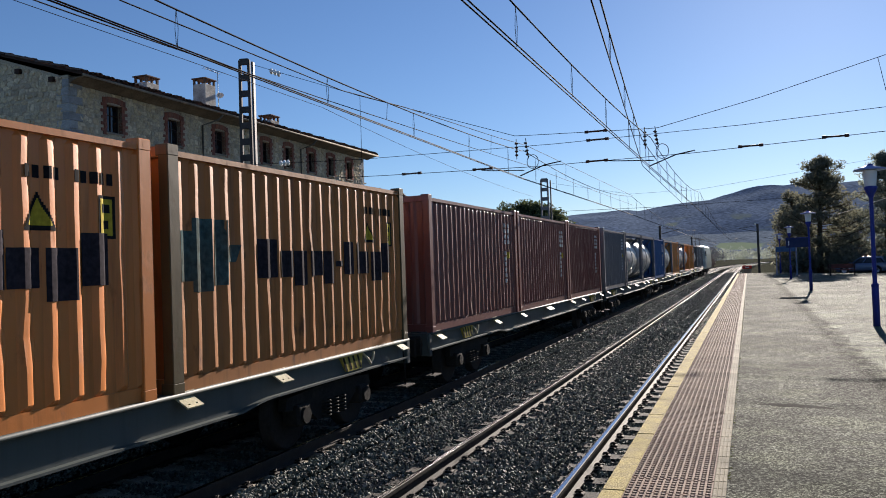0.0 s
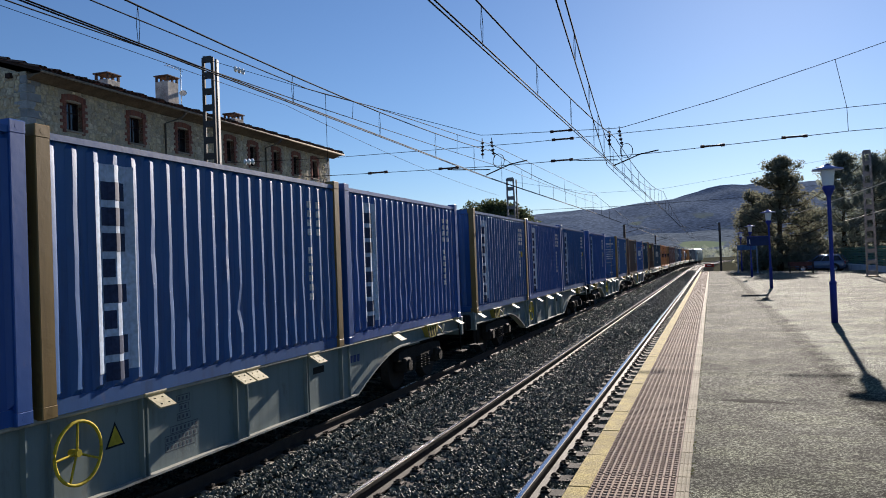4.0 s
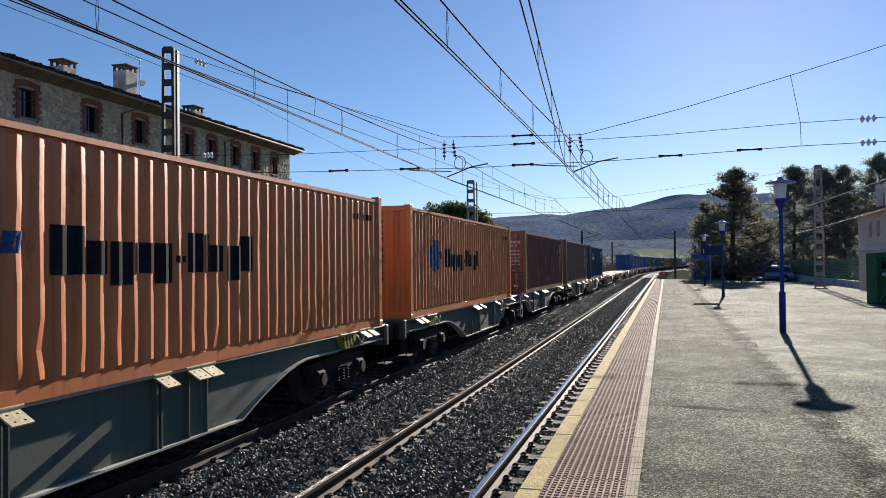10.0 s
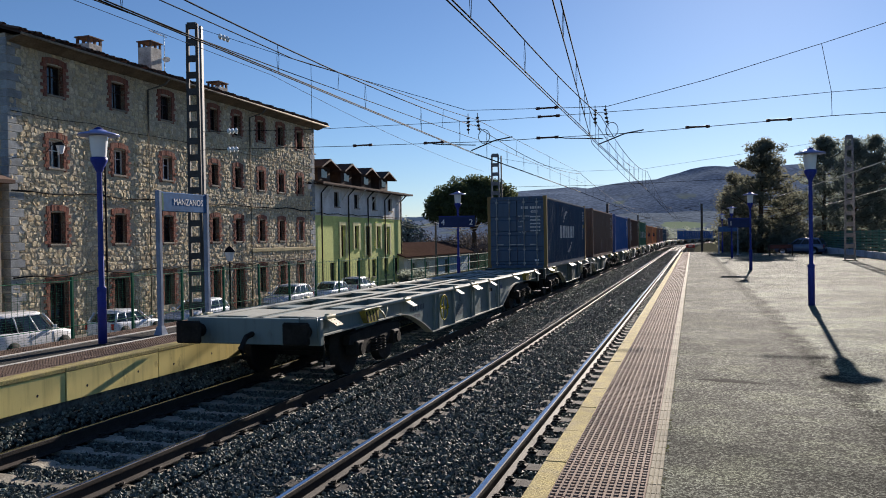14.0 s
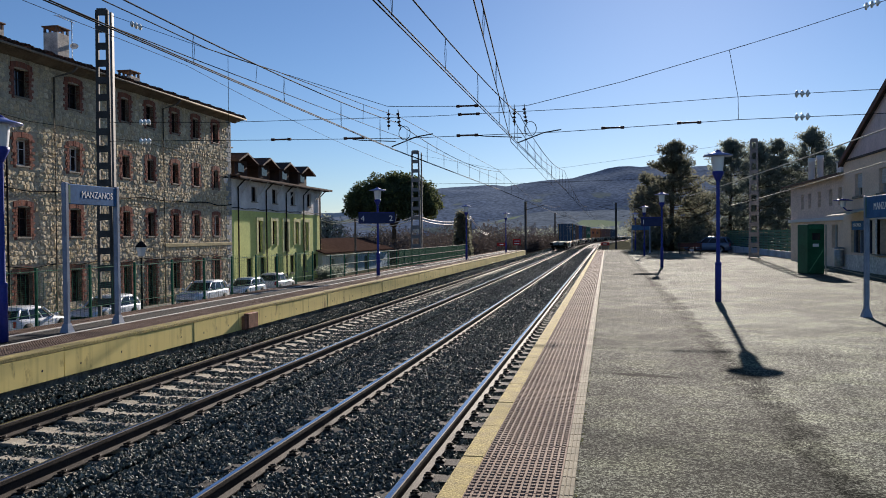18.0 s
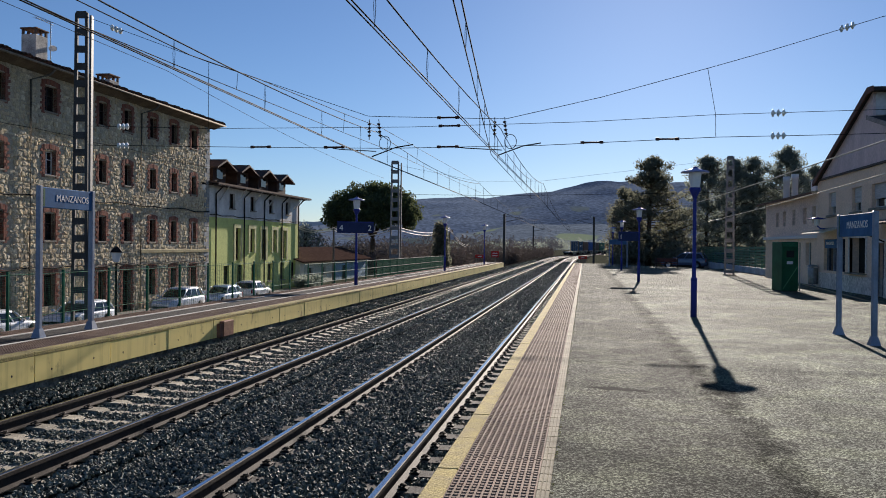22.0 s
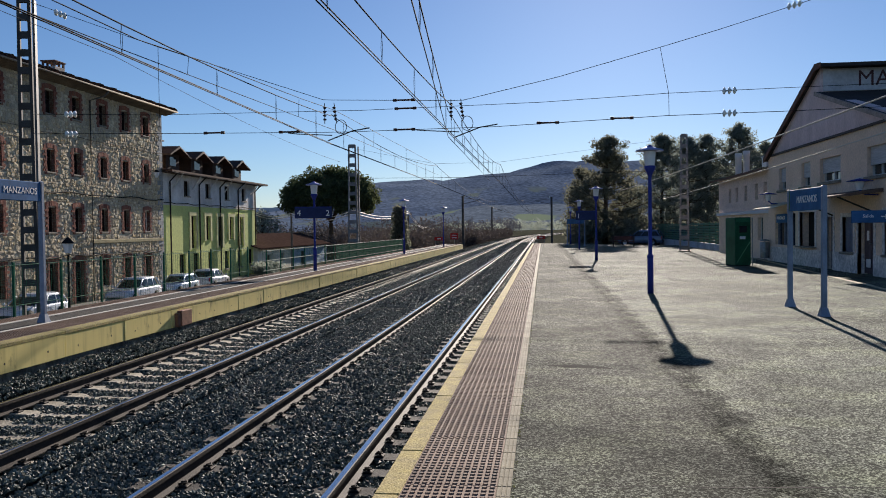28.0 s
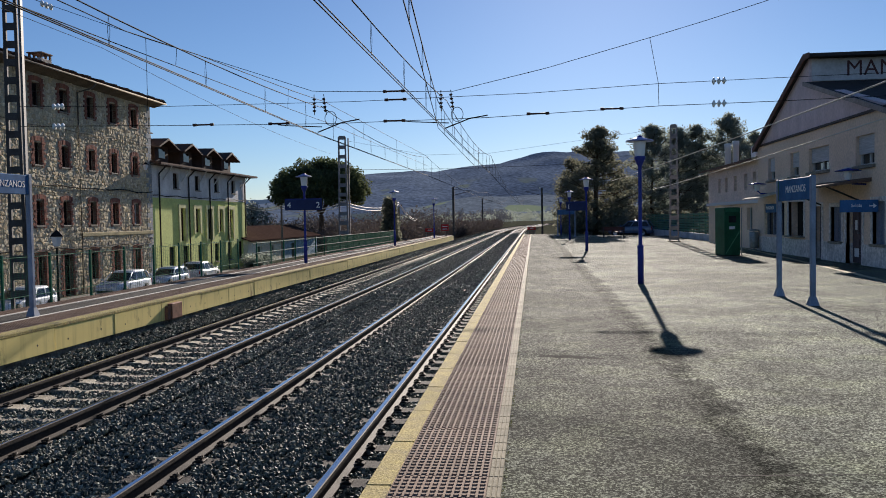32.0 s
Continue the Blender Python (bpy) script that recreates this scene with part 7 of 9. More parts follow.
tree(pose(-40, 112, -2.2), 6.5, 2.8, "round", "round dark bush tree near the low house", 31, 0.2, 50, 110, 0.2, M_LEAF)


def thicket(name, label, boxes, count, size, mat, seed):
    rng = np.random.default_rng(seed)
    bm = Bm()
    for x0, x1, y0, y1, zb, hh in boxes:
        n = int(count / len(boxes) / 60)
        for _ in range(n):
            x, y = rng.uniform(x0, x1), rng.uniform(y0, y1)
            r = rng.uniform(0.5, 1.0) * hh * 0.45
            leaves(bm, (x, y, ground_z(x, y) + r * rng.uniform(0.6, 1.7)), r, 60, size, rng, 1.0)
    return tagged(part(name, bm, mat), label, "shrubs", kind="stuff")


thicket("shrubs", "brown winter scrub behind the far platform", [(-20, -13.5, 84, 114, -2, 4.0), (-44, -13.5, 116, 150, -1, 4.5), (-13, -10, 120, 260, -1, 3.0), (-70, -17, 110, 260, -1, 6.5)], 120000, 0.17, M_TWIG, 41)
thicket("shrubs", "dark undergrowth under the trees", [(3.2, 12, 80, 92, 0, 2.6), (11, 30, 88, 104, 0, 3.0), (4, 30, 104, 140, 0, 4.0)], 26000, 0.22, M_NEEDLE, 42)
thicket("shrubs", "green hedge by the low house", [(-29.4, -27.4, 79.0, 83.0, -2, 1.5), (-19, -15, 83, 90, -2, 2.0)], 7000, 0.12, M_LEAF, 43)
thicket("shrubs", "distant bushes along the curving line", [(-60, -14, 260, 420, -1, 6), (20, 90, 230, 420, -1, 6), (-30, 40, 480, 640, -1, 8)], 30000, 0.5, M_LEAF, 44)
# haze over the plain is mixed into the greyish-blue twig colour
thicket("shrubs", "winter woods on the plain with haze in their colour", [(-150, -17, 190, 330, -1, 7), (-60, -12, 330, 460, -1, 8), (16, 140, 180, 330, -1, 7), (30, 120, 330, 460, -1, 8)], 34000, 0.5, island("hazed_twigs", [(0.12, 0.125, 0.14), (0.15, 0.15, 0.16), (0.10, 0.11, 0.125), (0.14, 0.135, 0.14)], 0.9, 0, 10, thin=0.2), 45)
M_WEED = island("weeds", [(0.05, 0.07, 0.02), (0.08, 0.09, 0.03), (0.11, 0.10, 0.05)], 0.9, 0, 10, thin=0.6)
_wd = Bm()
_wr = np.random.default_rng(77)
for _ in range(300):
    x, y = (-0.21 + 0.012 * _wr.random(), 3 + 30 * _wr.random()) if _wr.random() < 0.6 else (-10.75 - 0.3 * _wr.random(), 5 + 40 * _wr.random())
    leaves(_wd, (x, y, 0.004), 0.014, 6, 0.006, _wr, 0.3)
tagged(part("weeds", _wd, M_WEED), "moss and weeds in the platform joints", "weeds", kind="stuff")

# ---- the freight train ----
TRAIN_X, DECK_Z, SPEED = -6.75, 0.46, 26.1
M_WAG = paint("wagon_grey", (0.165, 0.215, 0.21), 0.35, 0.55, 0.45, 0.3)
M_WAG2 = paint("wagon_green_grey", (0.078, 0.102, 0.09), 0.4, 0.6, 0.5, 0.3)
M_WAG3 = paint("wagon_dark", (0.07, 0.085, 0.08), 0.3, 0.6, 0.4, 0.3)
M_BOGIE = surf("bogie_black", (0.013, 0.012, 0.011), 0.85, col2=(0.028, 0.024, 0.02), scale=3, fine=20, bump=0.3)
M_WHEEL = surf("wheel_steel", (0.032, 0.028, 0.025), 0.7, metal=0.2, fine=20)
M_FLAP = surf("flap_cream", (0.52, 0.47, 0.3), 0.6, fine=20, var=0.2)
M_LOGO = surf("logo_blue", (0.06, 0.10, 0.27), 0.8, fine=20, var=0.3, bump=0, spec=0.05)
M_LOGO_OLD = surf("logo_teal", (0.05, 0.105, 0.11), 0.8, col2=(0.09, 0.09, 0.07), scale=1.5, fine=14, var=0.4, bump=0, spec=0.05)
M_HAZARD = paint("hazard_yellow", (0.42, 0.33, 0.07), 0.5, 0.7, 0.5, 0.1)
M_YELLOW = surf("bright_yellow", (0.55, 0.43, 0.045), 0.7, fine=20, var=0.2, bump=0, spec=0.08)
M_EDGE = paint("pale_edge", (0.33, 0.34, 0.30), 0.35, 0.7, 0.4, 0.2)
M_FADED = surf("faded_mark", (0.09, 0.1, 0.12), 0.7, bump=0)
M_MARK = surf("marking_black", (0.022, 0.022, 0.024), 0.8, fine=30, var=0.2, bump=0, spec=0.03)
M_MARKW = surf("marking_white", (0.74, 0.74, 0.72), 0.6, fine=30, var=0.3, bump=0)


def ribs(L):
    """Folds of a corrugated wall, crests tilted sunwards to show as bright lines: (along, depth) points over the length
    L.
    """
    n = max(4, round(L / 0.278))
    p = L / n
    pts = []
    for k in range(n):
        a = -L / 2 + k * p
        pts += [(a, 0.86), (a + 0.025 * p, 1.0), (a + 0.08 * p, 0.95), (a + 0.14 * p, 0.885), (a + 0.20 * p, 0.81), (a + 0.255 * p, 0.72), (a + 0.43 * p, 0.0), (a + 0.81 * p, 0.0)]
    return pts + [(L / 2, 0.86)]


def fold_at(pts, y):
    for (a, d), (b, e) in zip(pts, pts[1:]):
        if a <= y <= b:
            return d + (e - d) * (y - a) / max(b - a, 1e-6)
    return 1.0


def corrugated(L, z0, z1, out, axis, sign, depth=0.041, seed=None):
    """A folded sheet; axis 'x': lies in a plane of constant x. With a seed the folds end in slanted feet and are knocked about."""
    pts = ribs(L)
    levels = [(z0, 1.0), (z1, 1.0)]
    if seed is not None:
        levels = [(z0, 0.0), (z0 + 0.05, 1.0)] + [(z0 + (z1 - z0) * q, 1.0) for q in (0.14, 0.26, 0.4, 0.56, 0.72, 0.87)] + [(z1 - 0.05, 1.0), (z1, 0.0)]
    rnd = random.Random(seed)
    vs = []
    knock = [0.0] * len(levels)
    for i, (y, d) in enumerate(pts):
        if seed is not None and i % 8 == 0:
            knock = [rnd.gauss(0, 0.006) * (1.0 if rnd.random() < 0.8 else 2.6) * (1.5 - (z - z0) / (z1 - z0)) for z, _ in levels]
        for (z, full), off in zip(levels, knock):
            o = sign * (out - depth * (1 - d * full) - 0.5 * abs(off) * d * full)
            u = y + (off * d * full if 0 < i < len(pts) - 1 else 0)
            vs.append((o, u, z) if axis == "x" else (u, o, z))
    n = len(levels)
    fs = [(k * n + q, (k + 1) * n + q, (k + 1) * n + q + 1, k * n + q + 1) for k in range(len(pts) - 1) for q in range(n - 1)]
    if (sign < 0) != (axis == "y"):
        fs = [f[::-1] for f in fs]
    return Bm().add(vs, fs)


M_PANELMARK = surf("logo_dark", (0.03, 0.045, 0.1), 0.6, bump=0)


def on_folds(bm, L, rects, out=1.2, depth=0.041, lift=0.005):
    """Painted shapes that follow the folds of the side: rectangles (y0, y1, z0, z1), or with a shear."""
    pts = ribs(L)
    for r in rects:
        y0, y1, z0, z1 = r[:4]
        sh = r[4] if len(r) > 4 else 0.0
        ys = sorted({y0, y1, *[y for y, _ in pts if y0 < y < y1]})
        zs = [z0 + (z1 - z0) * k / 4 for k in range(5)] if sh else [z0, z1]
        for za, zb in zip(zs, zs[1:]):
            oa, ob_ = sh * (za - z0), sh * (zb - z0)
            vs = []
            for y in ys:
                for z, o in ((za, oa), (zb, ob_)):
                    q = y + o
                    vs.append((out - depth * (1 - fold_at(pts, q)) + lift, q, z))
            bm.add(vs, [(2 * k, 2 * k + 2, 2 * k + 3, 2 * k + 1) for k in range(len(ys) - 1)])
    return bm


def bars(y0, y1, z0, z1, n, rnd, fill=0.78):
    """A word as a row of plain blocks."""
    w = (y1 - y0) / n
    return [(y0 + k * w, y0 + (k + fill) * w, z0 + (0.0 if rnd.random() < 0.75 else (z1 - z0) * 0.18), z1 - (0.0 if rnd.random() < 0.6 else (z1 - z0) * 0.2)) for k in range(n)]


def letters(parent, L, blocks, mat, label):
    """Each block of a painted word is a part."""
    for r in blocks:
        part("letter_block", on_folds(Bm(), L, [r], lift=0.009), mat, parent, label)


CASTING = Bm().box(-0.081, 0.081, -0.089, 0.089, 0, 0.118, 0.008)
for _s in (-1, 1):
    CASTING.cyl((_s * 0.0815, 0, 0.059), (_s * 0.07, 0, 0.059), 0.032, n=8)


def container(L, H, mat, label, rear="panel", decor="", frame=None, seed=0):
    """A freight box: corrugated sides, end wall, doors, posts, rails and roof. The rear end (-y) shows doors or a folded wall."""
    rnd = random.Random(seed)
    t = thing("shipping_container", pose(0, 0, 0), label, "container", "freight containers")
    fm = frame or mat
    hw, hl = 1.219, L / 2
    for s in (1, -1):
        part("side_panel", corrugated(L - 0.34, 0.15, H - 0.12, 1.2, "x", s, seed=seed if s > 0 else None), mat, t)
        part("bottom_rail", Bm().box(min(s * 1.08, s * 1.176), max(s * 1.08, s * 1.176), -hl + 0.1, hl - 0.1, 0.01, 0.15), mat, t)
        part("top_rail", Bm().box(s * 1.165 - 0.03, s * 1.165 + 0.035, -hl + 0.1, hl - 0.1, H - 0.12, H - 0.06), mat, t)
        for e in (1, -1):
            po = Bm().box(s * 1.15 - 0.062, s * 1.15 + 0.066, e * (hl - 0.09) - 0.085, e * (hl - 0.09) + 0.085, 0.11, H - 0.11, 0.008)
            for z in (0, H - 0.118):
                po.add(CASTING.v, CASTING.f, m=pose(s * (hw - 0.082), e * (hl - 0.09), z))
            part("corner_post", po, fm, t)
    rf = Bm()
    n = max(8, round(L / 0.5))
    for k in range(n):
        a = -hl + 0.15 + k * (L - 0.3) / n
        b = a + (L - 0.3) / n
        rf.add([(-1.15, a, H - 0.06), (1.15, a, H - 0.06), (1.15, b - 0.08, H - 0.06), (-1.15, b - 0.08, H - 0.06), (-1.15, b - 0.04, H - 0.085), (1.15, b - 0.04, H - 0.085), (1.15, b, H - 0.06), (-1.15, b, H - 0.06)],
               [(0, 1, 2, 3), (3, 2, 5, 4), (4, 5, 6, 7)])
    part("roof", rf, mat, t)
    part("floor", Bm().box(-1.1, 1.1, -hl + 0.15, hl - 0.15, 0.05, 0.14), M_BOGIE, t)
    de, pe = (-1, 1) if rear == "door" else (1, -1)
    part("end_panel", corrugated(2.2, 0.15, H - 0.12, hl - 0.03, "y", pe, 0.045), mat, t)
    part("end_rail", Bm().box(-1.1, 1.1, pe * (hl - 0.06) - 0.05, pe * (hl - 0.06) + 0.05, 0.01, 0.16), mat, t)
    part("end_rail", Bm().box(-1.1, 1.1, pe * (hl - 0.06) - 0.05, pe * (hl - 0.06) + 0.05, H - 0.13, H - 0.02), mat, t)
    part("end_rail", Bm().box(-1.1, 1.1, de * (hl - 0.06) - 0.05, de * (hl - 0.06) + 0.05, 0.01, 0.14), mat, t)
    part("end_rail", Bm().box(-1.1, 1.1, de * (hl - 0.06) - 0.05, de * (hl - 0.06) + 0.05, H - 0.16, H - 0.02), mat, t)
    for s in (1, -1):
        y = de * (hl - 0.05)
        yi, yo, yp = y - de * 0.02, y + de * 0.02, y + de * 0.045
        sec = [(yi, 0.15), (yo, 0.15)]
        for z0, z1 in ((0.25, 0.72), (0.86, 1.33), (1.47, 1.94), (2.06, H - 0.26)):
            sec += [(yo, z0), (yp, z0 + 0.025), (yp, z1 - 0.025), (yo, z1)]
        sec += [(yo, H - 0.17), (yi, H - 0.17)]
        db = Bm().extrude(sec if de > 0 else sec[::-1], "x", min(s * 0.01, s * 1.085), max(s * 0.01, s * 1.085))
        dr = part("door", db, mat, t)
        for q in (0.3, 0.82):
            rod = Bm().cyl((s * q, y + de * 0.085, 0.1), (s * q, y + de * 0.085, H - 0.1), 0.019, n=6)
            for z in (0.2, 0.75, 1.4, 2.0, H - 0.25):
                rod.box(s * q - 0.05, s * q + 0.05, min(y + de * 0.04, y + de * 0.1), max(y + de * 0.04, y + de * 0.1), z - 0.03, z + 0.03)
            part("lock_rod", rod, M_GALV, dr)
            part("handle", Bm().box(min(s * q, s * (q - 0.28)), max(s * q, s * (q - 0.28)), min(y + de * 0.09, y + de * 0.11), max(y + de * 0.09, y + de * 0.11), 0.93, 0.97), M_GALV, dr)
    # markings at the rear end
    if rear == "door":
        mk = Bm()
        yf = -(hl + 0.012)
        q = lambda x0, x1, z0, z1: mk.add([(x0, yf, z0), (x1, yf, z0), (x1, yf, z1), (x0, yf, z1)], [(0, 1, 2, 3)])
        for k in range(4):
            q(0.18 + k * 0.075, 0.235 + k * 0.075, H - 0.52, H - 0.42)
        for k in range(7):
            q(0.55 + k * 0.065, 0.595 + k * 0.065, H - 0.52, H - 0.42)
        for zz in (H - 0.86, H - 1.0, H - 1.14, H - 1.28, H - 1.42):
            for k in range(5):
                q(0.55 + k * 0.085, 0.615 + k * 0.085, zz, zz + 0.05)
        tagged(part("marking", mk, M_MARKW, t, "rows of white identification marks"), kind="stuff")
        writing("size_code", "22G1" if L < 7 else ("45G1" if H > 2.7 else "42G1"), 0.14, pose(0.72, yf - 0.002, H - 0.64, 90), M_MARKW, t, "white size code")
        for word, zz in (("MAX GROSS", H - 0.83), ("TARE", H - 1.04), ("NET", H - 1.25), ("CU. CAP.", H - 1.46)):
            writing("weight_line", word, 0.085, pose(0.06, yf - 0.002, zz + 0.02, 90), M_MARKW, t, "white lettering " + word, "LEFT")
        part("label", Bm().add([(0.72, yf, 0.28), (0.88, yf, 0.28), (0.88, yf, 0.36), (0.72, yf, 0.36)], [(0, 1, 2, 3)]), M_WHITE, t, "small white plate")
    else:
        mk = Bm()
        pts = ribs(2.2)
        for k in range(11):
            if k == 4:
                continue
            z = H - 0.42 - k * 0.13
            x0 = 0.5
            o = -(hl - 0.03 - 0.045 * (1 - fold_at(pts, x0 + 0.03))) - 0.006
            mk.add([(x0, o, z), (x0 + 0.06, o, z), (x0 + 0.06, o, z + 0.09), (x0, o, z + 0.09)], [(0, 1, 2, 3)])
        if decor != "nyk":
            tagged(part("marking", mk, M_MARK if decor == "orange" else M_MARKW, t, "vertical row of identification marks"), kind="stuff")
        if decor == "nyk":
            pn = part("panel", Bm().box(-0.72, 0.72, -hl - 0.012, -hl + 0.03, H - 0.56, H - 0.34), M_MARKW, t, "white number panel on the end")
            for k in range(11):
                if k not in (4, 9):
                    part("letter_block", Bm().box(-0.66 + k * 0.122, -0.58 + k * 0.122, -hl - 0.018, -hl - 0.012, H - 0.52, H - 0.39), M_MARK, pn)
        tri = Bm()
        o = -hl + 0.01
        tri.add([(-0.78, o, H - 0.95), (-0.56, o, H - 0.95), (-0.67, o, H - 0.68)], [(0, 1, 2)])
        part("warning_mark", tri, M_YELLOW, t, "yellow warning triangle")
    # painted shapes on the platform side
    Ls = L - 0.34
    top = []
    if decor == "orange":
        top = [(hl - 1.5 + k * 0.105, hl - 1.43 + k * 0.105, H - 0.5, H - 0.39) for k in range(10) if k != 4]
    else:
        for k in range(12):
            if k not in (4, 11):
                top.append((hl - 1.02, hl - 0.95, H - 0.46 - k * 0.135, H - 0.365 - k * 0.135))
            if k < 4:
                top.append((hl - 0.745, hl - 0.675, H - 0.46 - k * 0.135, H - 0.365 - k * 0.135))
    if decor != "nyk":
        tagged(part("marking", on_folds(Bm(), Ls, top), M_MARK if decor == "orange" else M_MARKW, t, "identification marks"), kind="stuff")
    if rnd.random() < 0.7:
        part("warning_mark", on_folds(Bm(), Ls, [(hl - 0.76, hl - 0.64, H - 1.22, H - 1.06)]), M_YELLOW, t, "yellow height label")
    if decor == "orange":
        c = -1.6 if L > 7 else 0.0
        ink = M_LOGO_OLD if seed == 9 else M_LOGO
        for e in ((-2.62 + c, -2.3 + c, 1.04, 1.84, 0.0), (-2.84 + c, -2.62 + c, 1.16, 1.7, 0.0), (-2.27 + c, -2.02 + c, 1.1, 1.84, 0.04), (-2.02 + c, -1.82 + c, 1.36, 1.56, 0.3)):
            part("emblem", on_folds(Bm(), Ls, [e]), ink, t, "faded teal emblem drawn as a block" if seed == 9 else "blue emblem drawn as a block")
        if L < 7:
            lb = part("height_label", on_folds(Bm(), Ls, [(hl - 0.70, hl - 0.47, H - 1.0, H - 0.60)]), M_MARK, t, "black-edged height label")
            part("label_face", on_folds(Bm(), Ls, [(hl - 0.675, hl - 0.495, H - 0.97, H - 0.63)], lift=0.008), M_YELLOW, lb, "yellow label face")
            part("label_line", on_folds(Bm(), Ls, [(hl - 0.65, hl - 0.53, H - 0.76, H - 0.68), (hl - 0.63, hl - 0.55, H - 0.91, H - 0.83)], lift=0.011), M_MARK, lb)
            for nm, g, ma, lf in (("warning_mark", 0.17, M_MARK, 0.005), ("warning_face", 0.12, M_YELLOW, 0.008)):
                z0 = H - 0.80 - g * 0.85
                part(nm, on_folds(Bm(), Ls, [(hl - 1.35 - g * (1 - q / 12), hl - 1.35 + g * (1 - q / 12), z0 + q * g * 0.16, z0 + (q + 1) * g * 0.16) for q in range(12)], lift=lf), ma, t, "yellow warning triangle with a black edge")
        word = []
        for q, (w, lo_, hi) in enumerate(((0.46, 1.16, 1.64), (0.33, 1.16, 1.5), (0.36, 1.04, 1.5), (0.33, 1.16, 1.5), (0.36, 1.04, 1.5), (0.24, 1.28, 1.36), (0.33, 1.16, 1.64), (0.12, 1.16, 1.64), (0.35, 1.16, 1.5), (0.36, 1.04, 1.5), (0.36, 1.16, 1.64))):
            y = -1.4 + c + 1.09 * sum((0.46, 0.33, 0.36, 0.33, 0.36, 0.24, 0.33, 0.12, 0.35, 0.36, 0.36)[:q])
            word.append((y, y + w * 0.93, lo_, hi))
        letters(t, Ls, word, surf("logo_black", (0.025, 0.024, 0.03), 0.8, fine=20, var=0.25, bump=0, spec=0.04) if L > 7 else surf("logo_faded", (0.042, 0.036, 0.045), 0.8, fine=20, var=0.35, bump=0, spec=0.04), "dark blue word drawn as blocks")
    elif decor == "cma":
        w = M_MARKW
        letters(t, Ls, [(-2.45 + 0.735 * q, -1.93 + 0.735 * q, 1.18, 1.74, 0.1 * (q % 2)) for q in range(6)], w, "white word drawn as blocks")
        for a0, a1 in ((92, 152), (268, 328)):
            arc = []
            for q in range(30):
                a = radians(a0 + (a1 - a0) * q / 30)
                th = 0.03 + 0.05 * math.sin(math.pi * q / 30)
                arc.append((-0.25 + 1.45 * math.cos(a) - 0.045, -0.25 + 1.45 * math.cos(a) + 0.045, 1.47 + 0.92 * math.sin(a) - th, 1.47 + 0.92 * math.sin(a) + th))
            tagged(part("emblem", on_folds(Bm(), Ls, arc), w, t, "thin white arc"), kind="stuff")
    elif decor == "maritime":
        a = -hl + 0.72
        part("emblem", on_folds(Bm(), Ls, [(a, a + 0.56, 0.3, H - 0.26)]), surf("panel_pale", (0.46, 0.56, 0.70), 0.6, fine=20, var=0.2, bump=0), t, "pale vertical panel")
        for q in range(8):
            z = H - 0.36 - (q + 1) * 0.252
            letters(t, Ls, [(a + 0.12, a + (0.44 if q not in (3, 5) else 0.26), z, z + 0.18)], M_PANELMARK, "dark block on the panel")
    elif decor == "uasc":
        letters(t, Ls, [r for k in range(4) for u in (-4.03 + 2.8 * k,) for r in ((u, u + 0.3, 1.0, 1.7), (u + 0.76, u + 1.06, 1.0, 1.7 if k != 3 else 1.2), (u + 0.3, u + 0.76, 1.0 if k != 1 else 1.5, 1.2 if k != 1 else 1.7))], M_MARKW, "pale block of a painted word")
        part("emblem", on_folds(Bm(), Ls, [(hl - 0.85, hl - 0.6, H * 0.35, H * 0.75)]), M_MARKW, t, "white vertical panel")
    elif decor == "nyk":
        part("emblem", on_folds(Bm(), Ls, [(hl - 2.1, hl - 0.35, H - 0.62, H - 0.36), (hl - 2.1, hl - 1.4, H - 0.95, H - 0.78)]), M_MARKW, t, "white identification panel")
        letters(t, Ls, bars(hl * -0.72, hl * -0.42, H * 0.58, H * 0.66, 8, rnd) + [(-hl * 0.66, -hl * 0.5, H * 0.72, H * 0.76, 0.3)], M_MARKW, "white emblem and word as blocks")
    elif decor == "seaco":
        letters(t, Ls, bars(-1.6, -0.2, H * 0.74, H * 0.84, 5, rnd), M_MARKW, "white word drawn as blocks")
        part("emblem", on_folds(Bm(), Ls, [(-2.1, -1.7, H * 0.76, H * 0.88)]), plain("mark_red", (0.35, 0.04, 0.03), 0.6), t, "red emblem")
    elif decor == "star":
        letters(t, Ls, bars(-1.5, 1.5, H * 0.5, H * 0.72, 6, rnd, 0.82), M_MARKW, "white word drawn as blocks")
        part("emblem", on_folds(Bm(), Ls, [(-0.6, 0.0, H * 0.75, H * 0.79, 0.4)]), plain("mark_orange", (0.5, 0.18, 0.03), 0.6), t, "orange swoosh")
        letters(t, Ls, bars(-0.5, 1.2, H * 0.4, H * 0.45, 7, rnd), M_MARKW, "small white line")
    elif decor == "florens":
        letters(t, Ls, bars(-2.4, -0.6, H * 0.8, H * 0.9, 7, rnd), plain("mark_yellow", (0.5, 0.45, 0.06), 0.6), "yellow word drawn as blocks")
    elif decor == "cronos":
        part("emblem", on_folds(Bm(), Ls, [r for k in range(6) for r in [(-hl + 0.95, -hl + 1.3, H - 0.62 - k * 0.3, H - 0.4 - k * 0.3)]]), M_MARKW, t, "white vertical word drawn as blocks")
    return t


